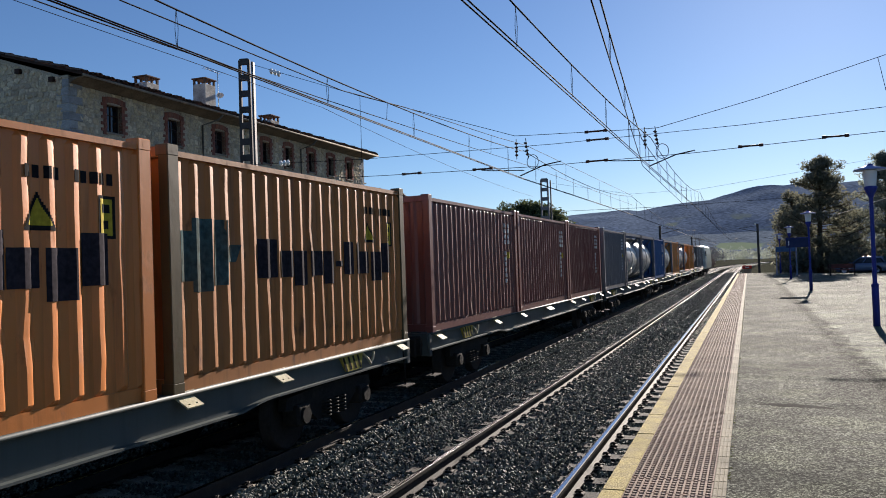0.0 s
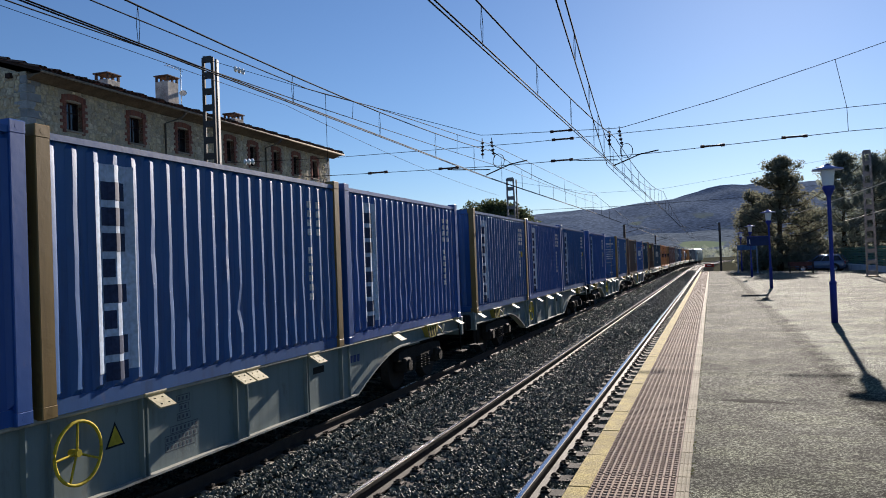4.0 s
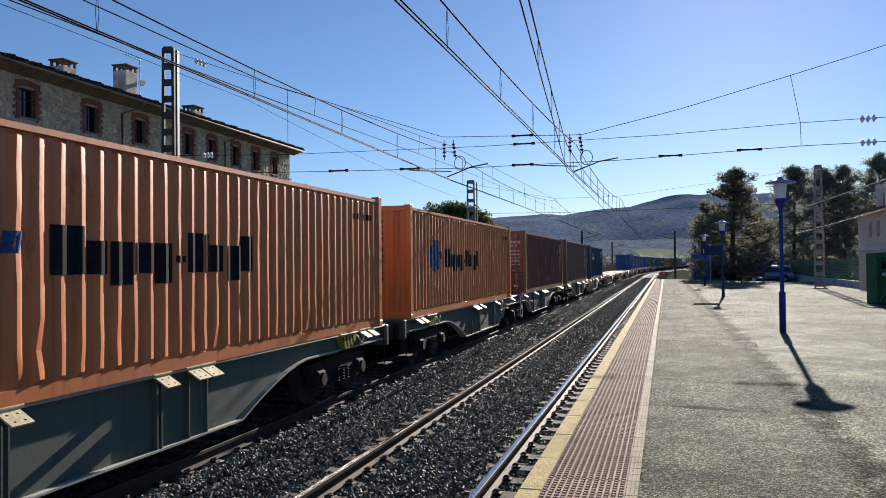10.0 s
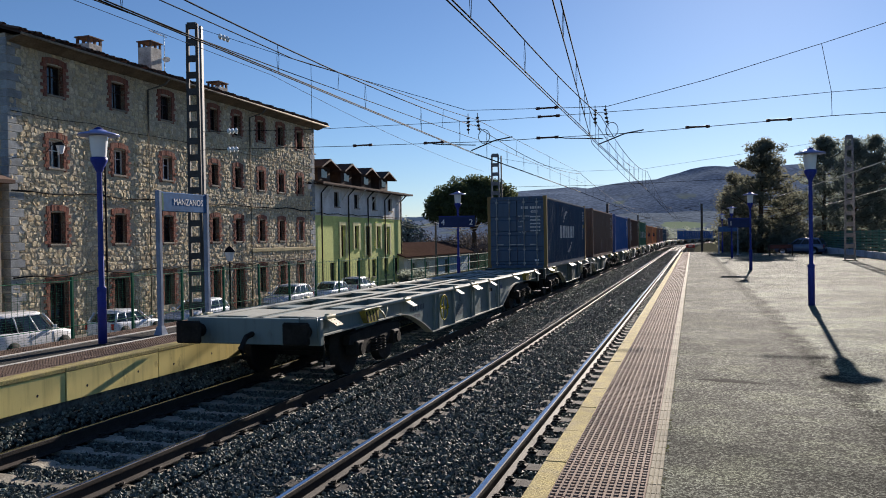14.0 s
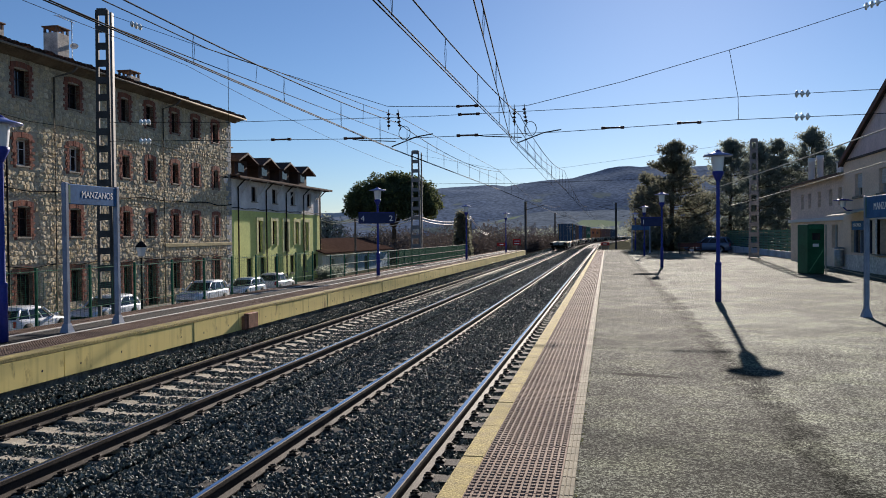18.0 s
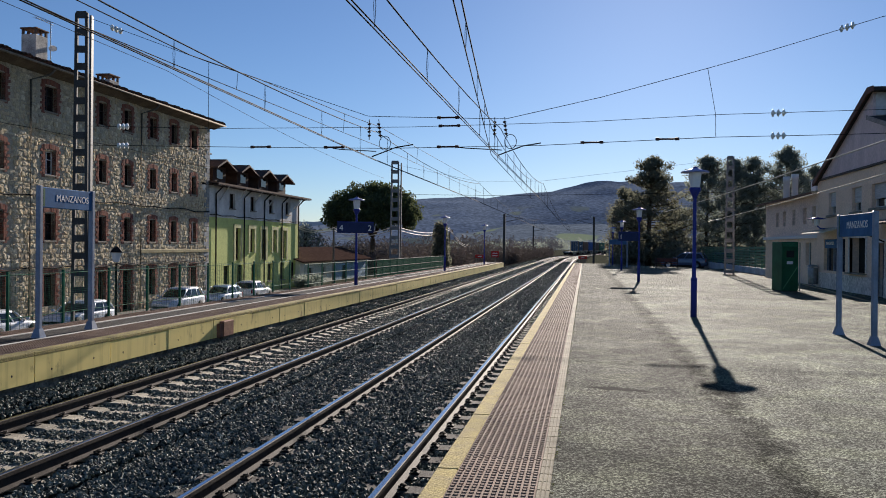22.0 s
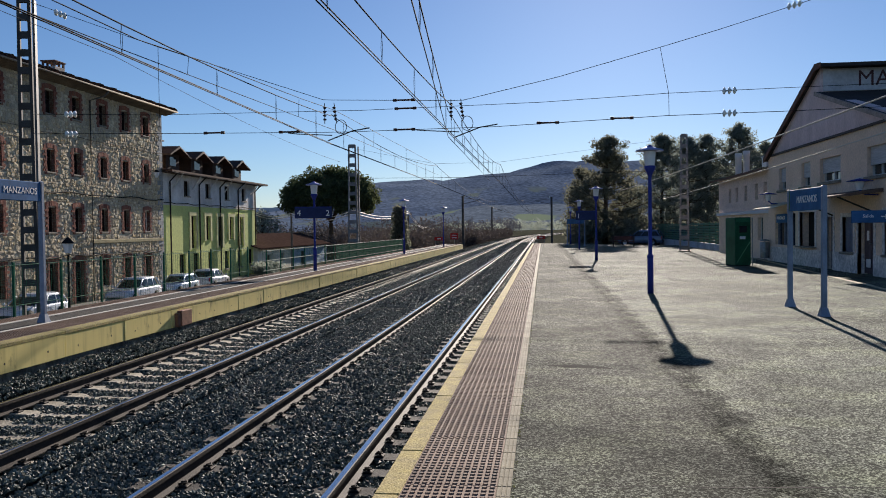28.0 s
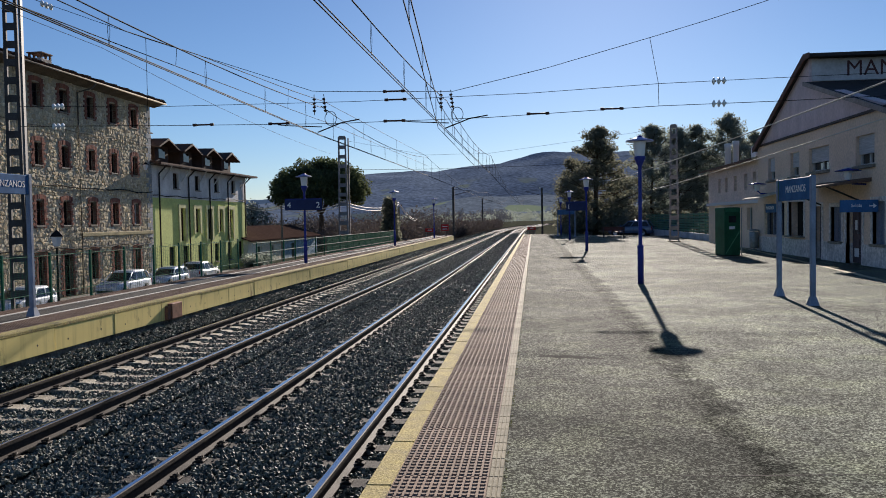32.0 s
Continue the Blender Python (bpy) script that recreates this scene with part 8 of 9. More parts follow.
def tank_container(mat_frame, label):
    t = thing("tank_container", pose(0, 0, 0), label, "tank container", "freight containers")
    H, hl = 2.59, 3.03
    for s in (1, -1):
        for z in (0.08, H - 0.08):
            part("rail", Bm().box(s * 1.15 - 0.06, s * 1.15 + 0.06, -hl, hl, z - 0.06, z + 0.06), mat_frame, t)
        for e in (1, -1):
            part("corner_post", Bm().box(s * 1.15 - 0.07, s * 1.15 + 0.07, e * (hl - 0.08) - 0.08, e * (hl - 0.08) + 0.08, 0, H, 0.008), mat_frame, t)
    for e in (1, -1):
        part("end_frame", Bm().box(-1.1, 1.1, e * (hl - 0.08) - 0.06, e * (hl - 0.08) + 0.06, 0.02, 0.16).box(-1.1, 1.1, e * (hl - 0.08) - 0.06, e * (hl - 0.08) + 0.06, H - 0.14, H - 0.02).cyl((-1.05, e * (hl - 0.08), 0.1), (1.05, e * (hl - 0.08), H - 0.1), 0.05, n=6), mat_frame, t)
    prof = [(0.0, -2.85), (0.55, -2.78), (0.9, -2.6), (1.06, -2.35), (1.1, -2.1), (1.1, 2.1), (1.06, 2.35), (0.9, 2.6), (0.55, 2.78), (0.0, 2.85)]
    tk = part("tank", Bm().lathe(prof, 24, m=pose(0, 0, 1.28, -90, 0, 0)), surf("tank_steel", (0.5, 0.5, 0.49), 0.35, metal=0.3, fine=10, var=0.12, scale=1.2), t, "pale steel barrel tank")
    for y in (-1.9, 0, 1.9):
        part("band", Bm().lathe([(1.105, -0.05), (1.125, -0.05), (1.125, 0.05), (1.105, 0.05)], 24, m=pose(0, y, 1.28, -90, 0, 0)), M_GALV, tk)
    part("walkway", Bm().box(0.15, 0.65, -2.7, 2.7, H - 0.2, H - 0.16), M_GALV, t)
    part("manhole", Bm().cyl((0, 0, 2.3), (0, 0, 2.52), 0.3, n=12), M_GALV, tk)
    return t


WHEELSET = Bm()
for _s in (-1, 1):
    WHEELSET.lathe([(0.0, -0.05), (0.3, -0.05), (0.42, -0.06), (0.46, -0.06), (0.455, 0.06), (0.485, 0.065), (0.485, 0.09), (0.4, 0.09), (0.0, 0.06)], 20, m=pose(_s * 0.84, 0, 0, 0, -90 * _s, 0))
WHEELSET.cyl((-1.0, 0, 0), (1.0, 0, 0), 0.08, n=10)


def bogie(parent, y):
    b = part("bogie", Bm().box(-0.95, 0.95, -0.2, 0.2, 0.42, 0.66, 0.03), M_BOGIE, parent, "black cast bogie", m=pose(0, y, RAIL_Z - DECK_Z))
    for s in (-1, 1):
        sf = Bm().extrude([(-1.25, 0.56), (-1.2, 0.72), (-0.5, 0.76), (0.5, 0.76), (1.2, 0.72), (1.25, 0.56), (0.7, 0.5), (0.4, 0.3), (-0.4, 0.3), (-0.7, 0.5)], "x", s * 1.02 - 0.06, s * 1.02 + 0.06)
        for q in (-0.9, 0.9):
            sf.box(s * 1.02 - 0.12, s * 1.02 + 0.14, q - 0.16, q + 0.16, 0.33, 0.6, 0.03)
            sf.cyl((s * 1.16, q, 0.46), (s * 1.2, q, 0.46), 0.11, n=10)
        part("side_frame", sf, M_BOGIE, b)
        for q in (-0.22, 0.0, 0.22):
            sp = Bm()
            for k in range(5):
                sp.lathe([(0.07, 0), (0.085, 0.015), (0.07, 0.03)], 8, m=pose(s * 1.1, q, 0.32 + k * 0.05))
            part("spring", sp, M_BOGIE, b)
    for q in (-0.9, 0.9):
        part("wheelset", Bm().add(WHEELSET.v, WHEELSET.f, True, pose(0, q, 0.46)), M_WHEEL, b)
        part("brake_rigging", Bm().box(-0.7, 0.7, q * 0.55 - 0.04, q * 0.55 + 0.04, 0.25, 0.33).cyl((0.75, q * 0.5, 0.2), (0.75, q * 0.5, 0.6), 0.03, n=6), M_BOGIE, b)
    return b


def flap(parent, y, s=1, z=-0.03):
    """Folded-down support plate with slots, hinged on a short pin."""
    a = Vector((s * 1.15, 0, z))
    m = pose(s * 1.15, y, z, 0, 0, 0) @ pose(0, 0, 0, 0, s * 32, 0)
    bm = Bm()
    for u0, u1, w0, w1 in ((0.0, 0.05, -0.13, 0.13), (0.05, 0.07, -0.13, -0.075), (0.05, 0.07, -0.045, 0.045), (0.05, 0.07, 0.075, 0.13), (0.07, 0.15, -0.13, 0.13), (0.15, 0.17, -0.13, -0.075), (0.15, 0.17, -0.045, 0.045), (0.15, 0.17, 0.075, 0.13), (0.17, 0.21, -0.13, 0.13)):
        bm.box(min(s * u0, s * u1), max(s * u0, s * u1), w0, w1, -0.009, 0.009, m=m)
    f = part("flap", bm, M_FLAP, parent, "cream folding support plate with slots")
    part("hinge", Bm().cyl((s * 1.15, y - 0.17, z + 0.03), (s * 1.15, y + 0.17, z + 0.03), 0.032, n=8).box(s * 1.12 - 0.04, s * 1.12 + 0.04, y - 0.06, y + 0.06, z, z + 0.075, 0.01), M_FLAP, f)
    return f


def sill_curve(y0, y1, a0, a1, b0, b1, deep, thin):
    """Under edge of a fish-bellied sill: thin end, curve down from a0 to a1, flat, curve up from b1 to b0, thin end."""
    pts = [(y0, -thin)]
    for k in range(7):
        t = k / 6
        pts.append((a0 + (a1 - a0) * t, -thin - (deep - thin) * t ** 1.5))
    for k in range(7):
        t = k / 6
        pts.append((b1 + (b0 - b1) * t, -thin - (deep - thin) * (1 - t) ** 1.5))
    return pts + [(y1, -thin)]


def wagon(y0, y1, under, mat, label, flaps, boxes, bogies, ends, beams, wheel_at=None, data_at=None, step_at=(), ladder_at=None, category="wagon", sx=1.06, edge=None):
    """Skeleton container wagon between y0 and y1: fish-bellied sills, beams, bogies, buffers. Deck at z = 0."""
    t = thing("container_wagon", pose(0, 0, 0), label, category, "container wagons")
    lo = sill_curve(y0, y1, *under)
    deep, edge = under[4], edge or M_EDGE
    for s in (-1, 1):
        web = Bm().extrude([(y1, -0.01), (y0, -0.01)] + lo, "x", s * sx - 0.012, s * sx + 0.012)
        sd = part("side_sill", web, mat, t)
        part("flange", Bm().box(min(s * (sx - 0.16), s * (sx + 0.07)), max(s * (sx - 0.16), s * (sx + 0.07)), y0, y1, -0.03, 0.004).tube([(s * (sx + 0.07), y0, -0.012), (s * (sx + 0.07), y1, -0.012)], 0.026, 8), edge, sd, "pale rounded top flange")
        fl = Bm().extrude(lo + [(y, z - 0.024) for y, z in lo[::-1]], "x", min(s * (sx - 0.09), s * (sx + 0.09)), max(s * (sx - 0.09), s * (sx + 0.09)))
        part("lower_flange", fl, edge, sd, "pale lower flange")
        for y, w in boxes:
            bot = -deep
            part("stiffener", Bm().box(min(s * 1.07, s * 1.135), max(s * 1.07, s * 1.135), y - w / 2, y - w / 2 + 0.02, bot, -0.03).box(min(s * 1.07, s * 1.135), max(s * 1.07, s * 1.135), y + w / 2 - 0.02, y + w / 2, bot, -0.03).box(min(s * 1.073, s * 1.10), max(s * 1.073, s * 1.10), y - w / 2 + 0.02, y + w / 2 - 0.02, bot, -0.03), mat, sd)
    for e, y in ends:
        part("headstock", Bm().box(-1.2, 1.2, y - 0.06, y + 0.06, -0.42, 0.0, 0.012), mat, t)
        for s in (-1, 1):
            bf = Bm().cyl((s * 0.95, y + e * 0.05, -0.2), (s * 0.95, y + e * 0.36, -0.2), 0.11, n=12)
            bf.box(s * 0.95 - 0.23, s * 0.95 + 0.23, min(y + e * 0.36, y + e * 0.42), max(y + e * 0.36, y + e * 0.42), -0.38, -0.02, 0.03)
            part("buffer", bf, M_BOGIE, t)
        part("coupling", Bm().tube([(0, y, -0.24), (0, y + e * 0.25, -0.28), (0.02, y + e * 0.45, -0.44), (0, y + e * 0.3, -0.6)], 0.045, 6), M_BOGIE, t)
        st = Bm().tube([(1.13, y - e * 0.12, -0.1), (1.17, y - e * 0.12, -0.42), (1.17, y - e * 0.12, -0.78)], 0.018, 5).box(1.02, 1.27, y - e * 0.12 - 0.2, y - e * 0.12 + 0.2, -0.80, -0.77, 0.006)
        part("footstep", st, M_BOGIE, t, "steel footstep")
        part("handrail", Bm().tube([(1.16, y + e * 0.05, -0.36), (1.16, y + e * 0.1, 0.03), (0.86, y + e * 0.1, 0.03), (0.86, y + e * 0.05, -0.36)], 0.014, 5), mat, t)
        yb = y - e * 2.1
        pl = part("bracket", Bm().extrude([(yb - 0.36, -0.02), (yb + 0.36, -0.02), (yb + 0.3, -0.27), (yb - 0.14, -0.27)], "x", 1.06, 1.19), M_HAZARD, t, "yellow and black striped side box")
        part("lid", Bm().box(1.05, 1.22, yb - 0.40, yb + 0.40, -0.022, 0.0, 0.006), M_FLAP, pl, "worn cream lid")
        for q in range(4):
            o = yb - 0.26 + 0.15 * q
            part("stripe", Bm().add([(1.1925, o + 0.05, -0.25), (1.1925, o + 0.11, -0.25), (1.1925, o + 0.01, -0.05), (1.1925, o - 0.05, -0.05)], [(0, 1, 2, 3)]), M_MARK, pl)
        part("hook", Bm().tube([(1.14, yb + 0.42, -0.05), (1.2, yb + 0.52, -0.16), (1.2, yb + 0.6, -0.24), (1.19, yb + 0.7, -0.17), (1.19, yb + 0.74, -0.06)], 0.02, 6), M_FLAP, t, "worn lashing hook")
    for y in bogies:
        bogie(t, y)
        part("bolster", Bm().box(-0.95, 0.95, y - 0.3, y + 0.3, -0.44, -0.03), mat, t)
    cst = part("centre_sill", Bm().box(-0.24, -0.13, y0, y1, -0.36, -0.02).box(0.13, 0.24, y0, y1, -0.36, -0.02), mat, t)
    part("top_flange", Bm().box(-0.26, -0.10, y0, y1, -0.02, -0.004).box(0.10, 0.26, y0, y1, -0.02, -0.004), M_EDGE, cst, "pale top flange")
    for y, w in beams:
        cbm = part("cross_beam", Bm().box(-1.04, 1.04, y - w / 2, y + w / 2, -0.3, -0.022), mat, t)
        part("top_flange", Bm().box(-0.9, -0.262, y - w / 2 - 0.02, y + w / 2 + 0.02, -0.021, -0.006).box(0.262, 0.9, y - w / 2 - 0.02, y + w / 2 + 0.02, -0.021, -0.006), M_EDGE, cbm, "pale top flange")
    part("brake_pipe", Bm().tube([(0.6, y0, -0.4), (0.6, y0 + 3, -0.55), (0.6, y1 - 3, -0.55), (0.6, y1, -0.4)], 0.03, 6), M_BOGIE, t)
    part("brake_cylinder", Bm().cyl((-0.3, 1.0, -0.55), (-0.3, 1.8, -0.55), 0.2, n=14), M_BOGIE, t)
    for y in flaps:
        for s in (-1, 1):
            flap(t, y, s)
    if wheel_at is not None:
        y, mm, R = wheel_at
        hw = Bm().tube([(1.17, y + R * math.cos(a), -0.38 + R * math.sin(a)) for a in [k * math.pi / 14 for k in range(29)]], 0.016, 6)
        hw.cyl((1.06, y, -0.38), (1.18, y, -0.38), 0.035, n=8)
        for a in (1.57, 3.2, 4.3, 5.9):
            hw.cyl((1.15, y, -0.38), (1.17, y + R * math.cos(a), -0.38 + R * math.sin(a)), 0.012, n=5)
        part("handwheel", hw, mm, t, "yellow brake handwheel" if mm is M_YELLOW else "brake handwheel")
    if data_at is not None:
        y = data_at
        mk = Bm()
        X = 1.0735
        for z, a, b in ((-0.20, 0.12, 0.36), (-0.30, 0.16, 0.34), (-0.40, 0.12, 0.36), (-0.52, 0.0, 0.5), (-0.61, -0.1, 0.5), (-0.70, -0.1, 0.44)):
            for u0, u1, w0, w1 in ((a, b, z, z + 0.008), (a, b, z + 0.075, z + 0.083), (a, a + 0.008, z, z + 0.08), (b - 0.008, b, z, z + 0.08)):
                mk.quad((X, y + u0, w0), (X, y + u1, w0), (X, y + u1, w1), (X, y + u0, w1))
            n = int((b - a) / 0.07)
            for k in range(n):
                mk.quad((X, y + a + 0.025 + k * 0.07, z + 0.022), (X, y + a + 0.06 + k * 0.07, z + 0.022), (X, y + a + 0.06 + k * 0.07, z + 0.06), (X, y + a + 0.025 + k * 0.07, z + 0.06))
        tagged(part("marking", mk, M_FADED, t, "boxed rows of small data marks"), kind="stuff")
        mk = Bm()
        for k in range(9):
            if k != 4:
                mk.quad((X, y - 3.6 + k * 0.11, -0.30), (X, y - 3.53 + k * 0.11, -0.30), (X, y - 3.53 + k * 0.11, -0.19), (X, y - 3.6 + k * 0.11, -0.19))
        for k in range(8):
            mk.quad((X, y - 3.6 + k * 0.09, -0.46), (X, y - 3.545 + k * 0.09, -0.46), (X, y - 3.545 + k * 0.09, -0.38), (X, y - 3.6 + k * 0.09, -0.38))
        tagged(part("marking", mk, M_FADED, t, "row of dark number marks"), kind="stuff")
        mk = Bm()
        for k in range(3):
            mk.quad((X, y + 4.62 + k * 0.14, -0.34), (X, y + 4.73 + k * 0.14, -0.34), (X, y + 4.75 + k * 0.14, -0.22), (X, y + 4.64 + k * 0.14, -0.22))
        tagged(part("marking", mk, surf("mark_navy", (0.03, 0.05, 0.16), 0.6, bump=0), t, "navy owner mark drawn as blocks"), kind="stuff")
        part("warning_mark", Bm().add([(X, y - 1.0, -0.46), (X, y - 0.72, -0.46), (X, y - 0.86, -0.21)], [(0, 1, 2)]), M_MARK, t, "black-edged warning triangle")
        part("warning_mark", Bm().add([(X + 0.003, y - 0.965, -0.44), (X + 0.003, y - 0.755, -0.44), (X + 0.003, y - 0.86, -0.25)], [(0, 1, 2)]), M_YELLOW, t, "yellow warning triangle")
        # no recess cut here: a dark plate carries the shade of the slot
        part("slot", Bm().box(X - 0.002, X + 0.004, y + 3.35, y + 3.7, -0.34, -0.24), M_BOGIE, t, "dark plate standing in for a shaded slot")
    for y in step_at:
        part("footstep", Bm().tube([(1.12, y - 0.28, -0.05), (1.2, y, -0.36)], 0.016, 5).tube([(1.12, y - 0.02, -0.05), (1.2, y + 0.26, -0.36)], 0.016, 5).box(1.1, 1.26, y - 0.02, y + 0.28, -0.375, -0.355), M_EDGE, t, "slanted steel step")
    if ladder_at is not None:
        y = ladder_at
        part("ladder", Bm().box(1.16, 1.19, y - 0.03, y + 0.03, -0.9, -0.06).box(1.16, 1.19, y + 0.32, y + 0.38, -0.9, -0.02).box(1.16, 1.19, y, y + 0.35, -0.86, -0.80).box(1.16, 1.19, y, y + 0.35, -0.5, -0.44), M_EDGE, t, "pale steel side ladder")
    return t


C_ORANGE = paint("box_orange", (0.68, 0.22, 0.045), 0.35)
C_OLDORANGE = paint("box_orange_dirty", (0.44, 0.165, 0.04), 0.8, 0.5, 0.85, 0.35)
FR_OLIVE = paint("frame_olive", (0.10, 0.072, 0.03), 0.6, 0.5, 0.6, 0.3)
C_ORANGE2 = paint("box_orange_faded", (0.64, 0.25, 0.055), 0.3)
C_REDOR = paint("box_red_orange", (0.62, 0.20, 0.05), 0.3)
C_BROWN = paint("box_brown", (0.115, 0.052, 0.034), 0.4)
C_RUST = paint("box_rust_brown", (0.20, 0.085, 0.062), 0.4)
C_DKRED = paint("box_dark_red", (0.20, 0.062, 0.048), 0.35)
C_NAVY = paint("box_navy", (0.012, 0.052, 0.115), 0.4)
C_TEAL = paint("box_teal", (0.007, 0.038, 0.08), 0.45)
C_BLUE = paint("box_blue", (0.009, 0.084, 0.26), 0.25)
C_BLUE2 = paint("box_bright_blue", (0.006, 0.076, 0.30), 0.2)
C_GREEN = paint("box_green", (0.024, 0.14, 0.075), 0.3)
C_GREY = paint("box_grey", (0.17, 0.17, 0.18), 0.3)
C_SLATE = paint("box_slate", (0.06, 0.075, 0.11), 0.4)
FR_OCHRE = paint("frame_ochre", (0.23, 0.145, 0.045), 0.5, 0.5, 0.6, 0.25)

TRAIN = []     # thing, distance of its middle along the train, height, offset


def load(t, s0, s1, z=DECK_Z):
    TRAIN.append((t, (s0 + s1) / 2, z))


def box20(s0, s1, mat, label, rear="panel", decor="", seed=0, frame=None, H=2.59):
    load(container(6.058, H, mat, label, rear, decor, frame, seed), s0, s1)


def box40(s0, s1, mat, label, rear="panel", decor="", seed=0, frame=None, H=2.59):
    load(container(12.192, H, mat, label, rear, decor, frame, seed), s0, s1)


# 60-foot wagons: middle of each
w60 = wagon(-9.3, 9.3, (-5.5, -3.5, 5.5, 3.5, 0.85, 0.27), M_WAG, "long grey skeleton container wagon with fish-bellied sides",
            [-8.9, -5.2, -1.6, -0.02, 0.28, 1.95, 5.2, 8.9], [(-3.12, 0.3), (-1.72, 0.09), (0.1, 0.26), (1.83, 0.09), (3.12, 0.3)], (-6.75, 6.75), ((-1, -9.3), (1, 9.3)),
            [(-5.0, 0.3), (-3.1, 0.45), (-1.7, 0.1), (0.1, 0.22), (1.8, 0.1), (3.1, 0.45), (5.0, 0.3), (-8.3, 1.2), (8.3, 1.2)], (-2.7, M_YELLOW, 0.29), -1.25)
w60s = wagon(-9.3, 9.3, (-5.0, -4.4, 5.0, 4.4, 0.37, 0.30), M_WAG3, "long dark grey container wagon with shallow straight sills",
             [-8.9, -5.2, -2.9, -0.1, 0.22, 3.4, 5.2, 8.9], [(-0.6, 0.1)], (-6.75, 6.75), ((-1, -9.3), (1, 9.3)),
             [(-5.0, 0.3), (-3.1, 0.3), (-1.0, 0.2), (1.0, 0.2), (3.1, 0.3), (5.0, 0.3), (-8.3, 1.2), (8.3, 1.2)], sx=1.13, edge=M_WAG3)
mids = [101.0, 81.0, 61.7, 42.8, 23.2, 3.55, -16.35, -36.2, -56.05, -75.95, -95.7, -115.6, -135.3, -155.05, -174.8, -344.6]
for k, c in enumerate(mids):
    first = k in (0, 7)
    w = (w60s if k < 7 else w60) if first else copy_thing(w60s if k < 7 else w60, pose(0, 0, 0))
    if k in (12, 13, 14, 15):
        tagged(w, "empty long grey skeleton container wagon with open frame")
    TRAIN.append((w, c, DECK_Z))
# articulated wagons in two halves: the front half has its joint to the rear, the rear half to the front
HALF = dict(flaps=[-5.5, -5.1, 0.3, 0.6, 1.25, 3.5, 6.3], boxes=[(0.45, 0.42), (1.25, 0.1), (3.5, 0.1)])
_bm = [(-6.2, 0.5), (-4.2, 0.8), (-1.2, 0.2), (1.2, 0.3), (3.6, 0.3), (5.6, 0.3), (7.2, 0.9)]
neg = lambda seq: [-v for v in seq]
wf = wagon(-7.82, 6.45, (-5.9, -4.1, 2.7, 0.6, 0.86, 0.27), M_WAG2, "dark grey-green half of an articulated container wagon", neg(HALF["flaps"]), [(-y, w) for y, w in HALF["boxes"]],
           (4.15, -7.82), ((1, 6.45),), [(-y, w) for y, w in _bm], step_at=(-4.85,), ladder_at=-7.25)
wr = wagon(-6.45, 7.6, (-2.7, -0.6, 5.9, 4.1, 0.86, 0.27), M_WAG2, "dark grey-green half of an articulated container wagon", HALF["flaps"], HALF["boxes"],
           (-4.15,), ((-1, -6.45),), _bm, wheel_at=(4.65, M_FLAP, 0.29), step_at=(5.1,))
long_mids = [-192.25, -207.85, -222.0, -237.55, -251.65, -267.5, -281.7, -297.35, -311.65, -327.3]
for k, c in enumerate(long_mids):
    w = (wf if k == 0 else copy_thing(wf, pose(0, 0, 0))) if k % 2 == 0 else (wr if k == 1 else copy_thing(wr, pose(0, 0, 0)))
    TRAIN.append((w, c, DECK_Z))

# loads, from the locomotive backwards
box20(104.0, 110.1, C_GREY, "grey short freight container behind the locomotive", seed=50)
box20(97.7, 103.8, C_GREY, "grey short freight container", seed=1)
load(tank_container(C_GREY, "tank container in a grey frame"), 91.4, 97.4)
box20(84.6, 90.6, C_ORANGE2, "faded orange short freight container", seed=2)
load(tank_container(C_ORANGE2, "tank container in an orange frame"), 77.9, 84.0)
load(tank_container(C_SLATE, "tank container in a dark frame"), 71.4, 77.5)
box20(65.1, 71.1, C_ORANGE2, "faded brown-orange short freight container", seed=3)
load(tank_container(C_GREY, "tank container in a grey frame"), 58.9, 65.0)
box20(52.3, 58.4, C_BLUE, "blue short freight container", seed=4)
load(tank_container(C_SLATE, "tank container in a dark blue frame"), 46.0, 52.1)
load(tank_container(C_SLATE, "tank container in a dark frame"), 39.7, 45.8)
box20(33.4, 39.4, C_GREY, "dull grey short freight container", seed=5)
box20(26.4, 32.4, C_DKRED, "dark red short freight container", seed=6)
box20(20.2, 26.2, C_DKRED, "dark red short freight container", seed=7)
box20(14.0, 20.0, C_DKRED, "dark red short freight container with white end marks", seed=8)
box20(6.75, 12.8, C_OLDORANGE, "dirty orange short freight container with a faded teal emblem", decor="orange", seed=9, frame=FR_OLIVE)
box20(0.45, 6.5, C_ORANGE, "orange short freight container with a blue emblem", decor="orange", seed=10)
box20(-5.7, 0.3, C_ORANGE, "orange short freight container with a blue emblem", decor="orange", seed=11)
box40(-19.3, -7.1, C_NAVY, "navy long freight container with a white emblem and rusty posts", decor="cma", seed=12, frame=FR_OCHRE)
box20(-25.6, -19.55, C_BROWN, "brown short freight container with a yellow word", "door", "florens", 13)
box20(-33.05, -27.0, C_TEAL, "dark teal short freight container with a red and white emblem", decor="seaco", seed=14, frame=FR_OCHRE)
box20(-39.25, -33.2, C_BLUE2, "bright blue short freight container with a white word", decor="star", seed=15)
box20(-45.45, -39.4, C_BROWN, "dark brown short freight container", seed=16)
box20(-53.1, -47.05, C_BLUE, "blue container with a pale vertical panel and rear doors", "door", "maritime", 17, FR_OCHRE)
box20(-65.3, -59.25, C_BLUE2, "blue short freight container with a pale vertical panel", decor="maritime", seed=18)
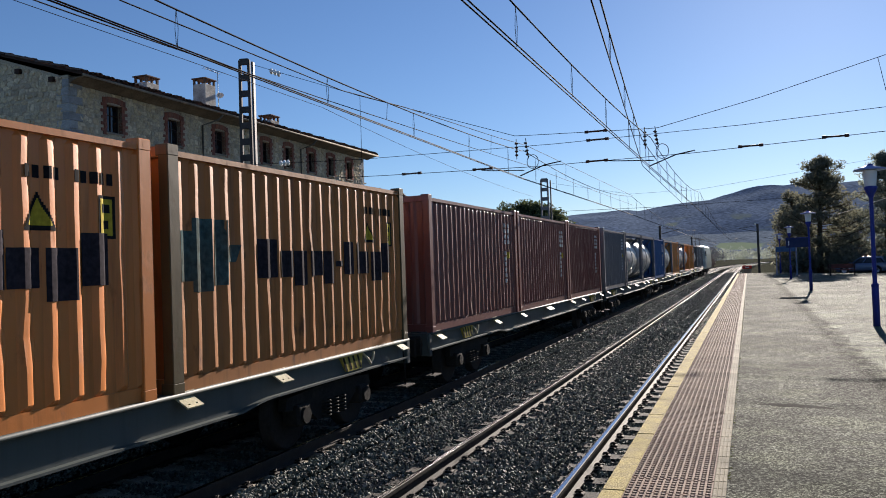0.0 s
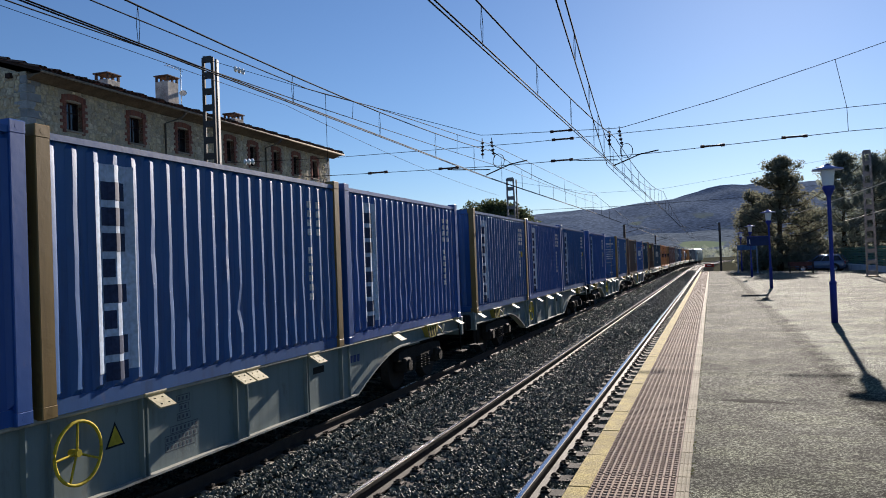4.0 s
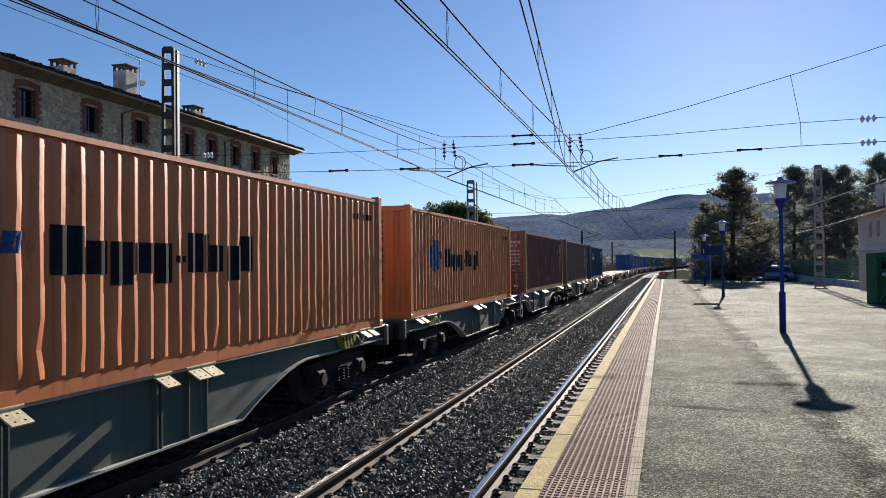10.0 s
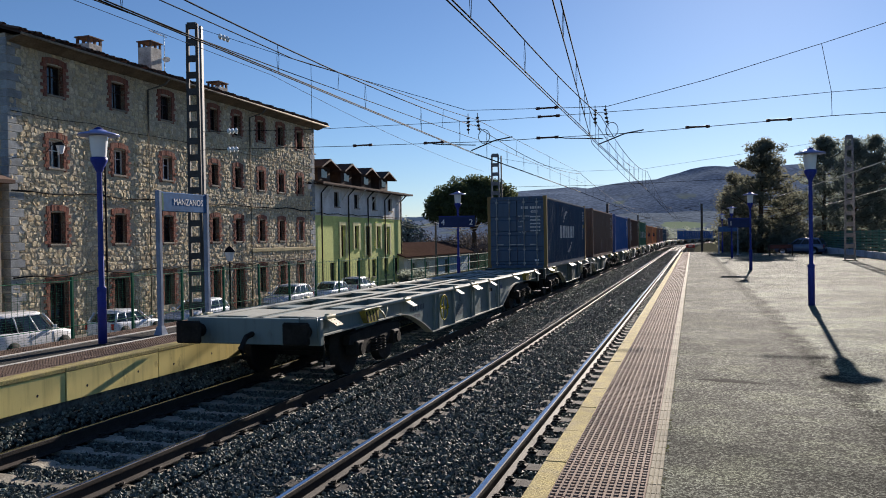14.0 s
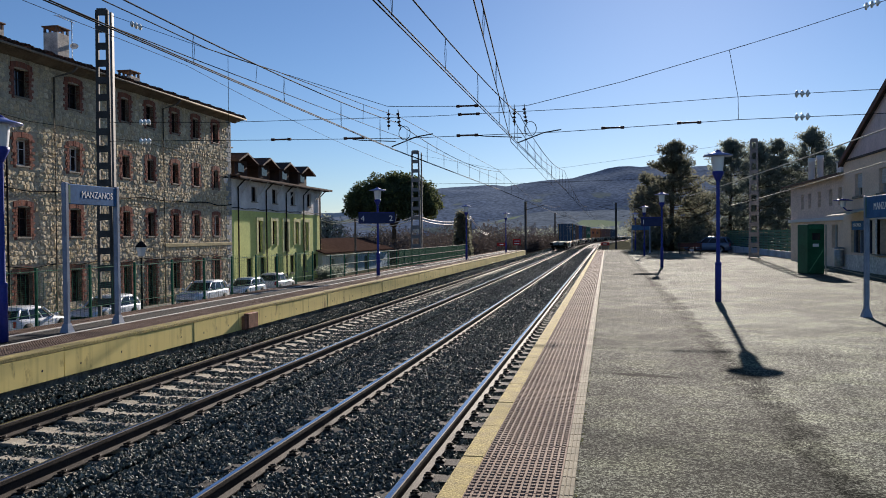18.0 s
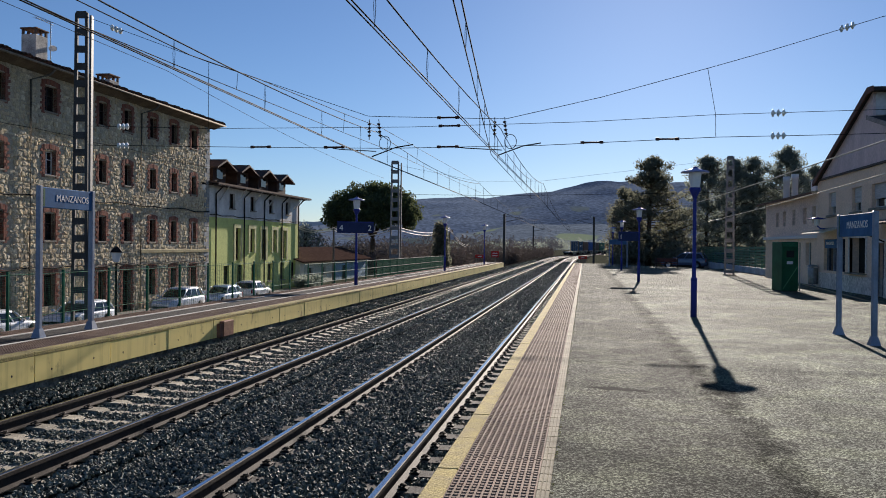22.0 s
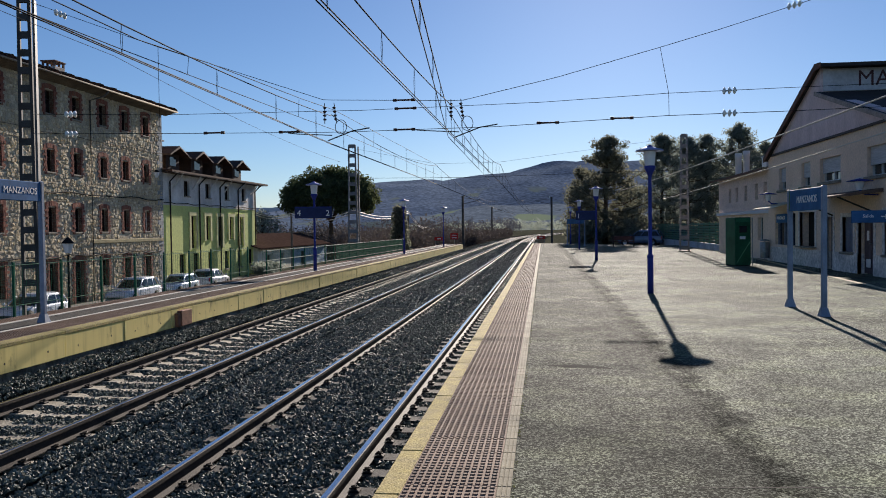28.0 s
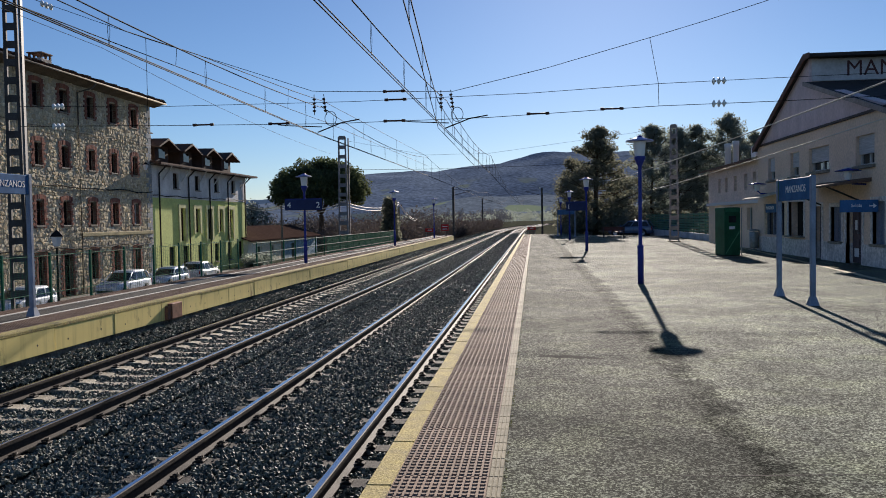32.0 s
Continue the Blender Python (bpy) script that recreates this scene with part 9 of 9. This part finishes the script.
box20(-72.75, -66.7, C_BLUE, "blue short freight container with a pale vertical panel", decor="maritime", seed=19)
box20(-79.0, -72.95, C_BLUE2, "blue short freight container with a pale vertical panel", decor="maritime", seed=20)
box20(-85.2, -79.15, C_BLUE, "blue short freight container with a pale vertical panel", decor="maritime", seed=21, frame=FR_OCHRE)
box20(-92.6, -86.55, C_BLUE2, "blue short freight container with a pale vertical panel", decor="maritime", seed=22)
box20(-98.85, -92.8, C_BLUE, "blue short freight container with a pale vertical panel", decor="maritime", seed=23, frame=FR_OCHRE)
box20(-105.0, -98.95, C_BLUE2, "blue short freight container with a pale vertical panel", decor="maritime", seed=24)
box20(-112.4, -106.35, C_BLUE, "dented blue short freight container with a pale vertical panel", decor="maritime", seed=25)
box20(-118.65, -112.6, C_BLUE2, "blue short freight container with a pale vertical panel", decor="maritime", seed=26)
box20(-124.85, -118.8, C_BLUE, "blue short freight container, plain rear end", decor="maritime", seed=27)
box40(-198.35, -186.15, C_TEAL, "dark blue-green long freight container with a white number panel", decor="nyk", seed=28)
box40(-213.95, -201.75, C_RUST, "rusty orange-brown long freight container", seed=29, H=2.62)
box40(-228.1, -215.9, C_DKRED, "maroon long freight container with doors to the rear", "door", seed=30, frame=FR_OCHRE)
box40(-243.65, -231.45, C_REDOR, "orange long freight container with a blue emblem", decor="orange", seed=31)
box40(-257.75, -245.55, paint("box_deep_orange", (0.62, 0.185, 0.055), 0.35), "deep orange long freight container with doors to the rear", "door", "orange", 32)
box40(-273.6, -261.4, C_GREEN, "green long freight container with pale block letters", decor="uasc", seed=33, H=2.9)
box40(-287.8, -275.6, paint("box_red_brown", (0.125, 0.062, 0.045), 0.35), "red-brown tall long freight container with a vertical white word", decor="cronos", seed=34, H=2.9)
box40(-303.45, -291.25, C_BLUE2, "bright blue tall long freight container with doors to the rear", "door", seed=35, H=2.9)
box40(-317.75, -305.55, paint("box_dark_brown", (0.155, 0.07, 0.042), 0.4), "dark brown tall long freight container", seed=36, H=2.9)
box40(-333.4, -321.2, C_NAVY, "navy tall long container with white emblem and ochre posts", "door", "cma", 37, FR_OCHRE, 2.9)

# locomotive
lo = thing("locomotive", pose(0, 0, 0), "white and green electric locomotive at the head of the freight train", "locomotive")
M_LOCO = surf("loco_white", (0.55, 0.6, 0.55), 0.35, fine=6, var=0.08, bump=0)
prof = [(-1.45, -0.25), (1.45, -0.25), (1.5, 0.5), (1.48, 1.7), (1.3, 2.65), (0.9, 2.85), (-0.9, 2.85), (-1.3, 2.65), (-1.48, 1.7), (-1.5, 0.5)]
part("body", Bm().extrude(prof, "y", -7.2, 7.2), surf("loco_grey_green", (0.2, 0.26, 0.23), 0.4, fine=6, var=0.1, bump=0), lo)
for e in (-1, 1):
    n = len(prof)
    vs = [(x, e * 7.2, z) for x, z in prof] + [(x * 0.93, e * (9.0 if z < 1.3 else 8.2), min(z, 2.7)) for x, z in prof]
    fs = [(k, (k + 1) % n, n + (k + 1) % n, n + k) for k in range(n)] + [tuple(range(n, 2 * n))]
    cabp = part("cab", Bm().add(vs, fs), M_LOCO, lo, "white driver's cab")
    part("windscreen", Bm().add([(-1.0, e * 8.86, 1.45), (1.0, e * 8.86, 1.45), (0.9, e * 8.28, 2.35), (-0.9, e * 8.28, 2.35)], [(0, 1, 2, 3)]), M_GLASS, cabp)
    part("side_window", Bm().box(1.40, 1.49, min(e * 7.5, e * 8.0), max(e * 7.5, e * 8.0), 1.4, 2.1), M_GLASS, cabp)
    bogie(lo, e * 5.0)
    part("pantograph", Bm().tube([(0, e * 4.5, 2.85), (0, e * 5.6, 3.4), (0, e * 4.6, 3.9)], 0.04, 5).cyl((-0.8, e * 4.6, 3.92), (0.8, e * 4.6, 3.92), 0.03, n=5), M_STEELDARK, lo)
part("underframe", Bm().box(-1.2, 1.2, -3.2, 3.2, -0.85, -0.25, 0.05), M_BOGIE, lo)
TRAIN.append((lo, 121.0, DECK_Z))
TIMES = [0, 1, 2, 3, 4, 5, 6, 7, 8, 9, 10, 11, 12, 13, 14, 15, 16, 17, 18, 19, 20, 21, 22, 23, 24, 25, 26, 27, 28, 29, 30, 31, 32]


def motions():
    """The train runs past at a steady speed and follows the bend."""
    for t, s, z in TRAIN:
        rows = []
        for sec in TIMES:
            x, y, th = track_at(TRAIN_X, s + SPEED * sec)
            rows.append((sec, pose(x, y, z, 0, 0, -math.degrees(th))))
        walk(t, rows)


motions()
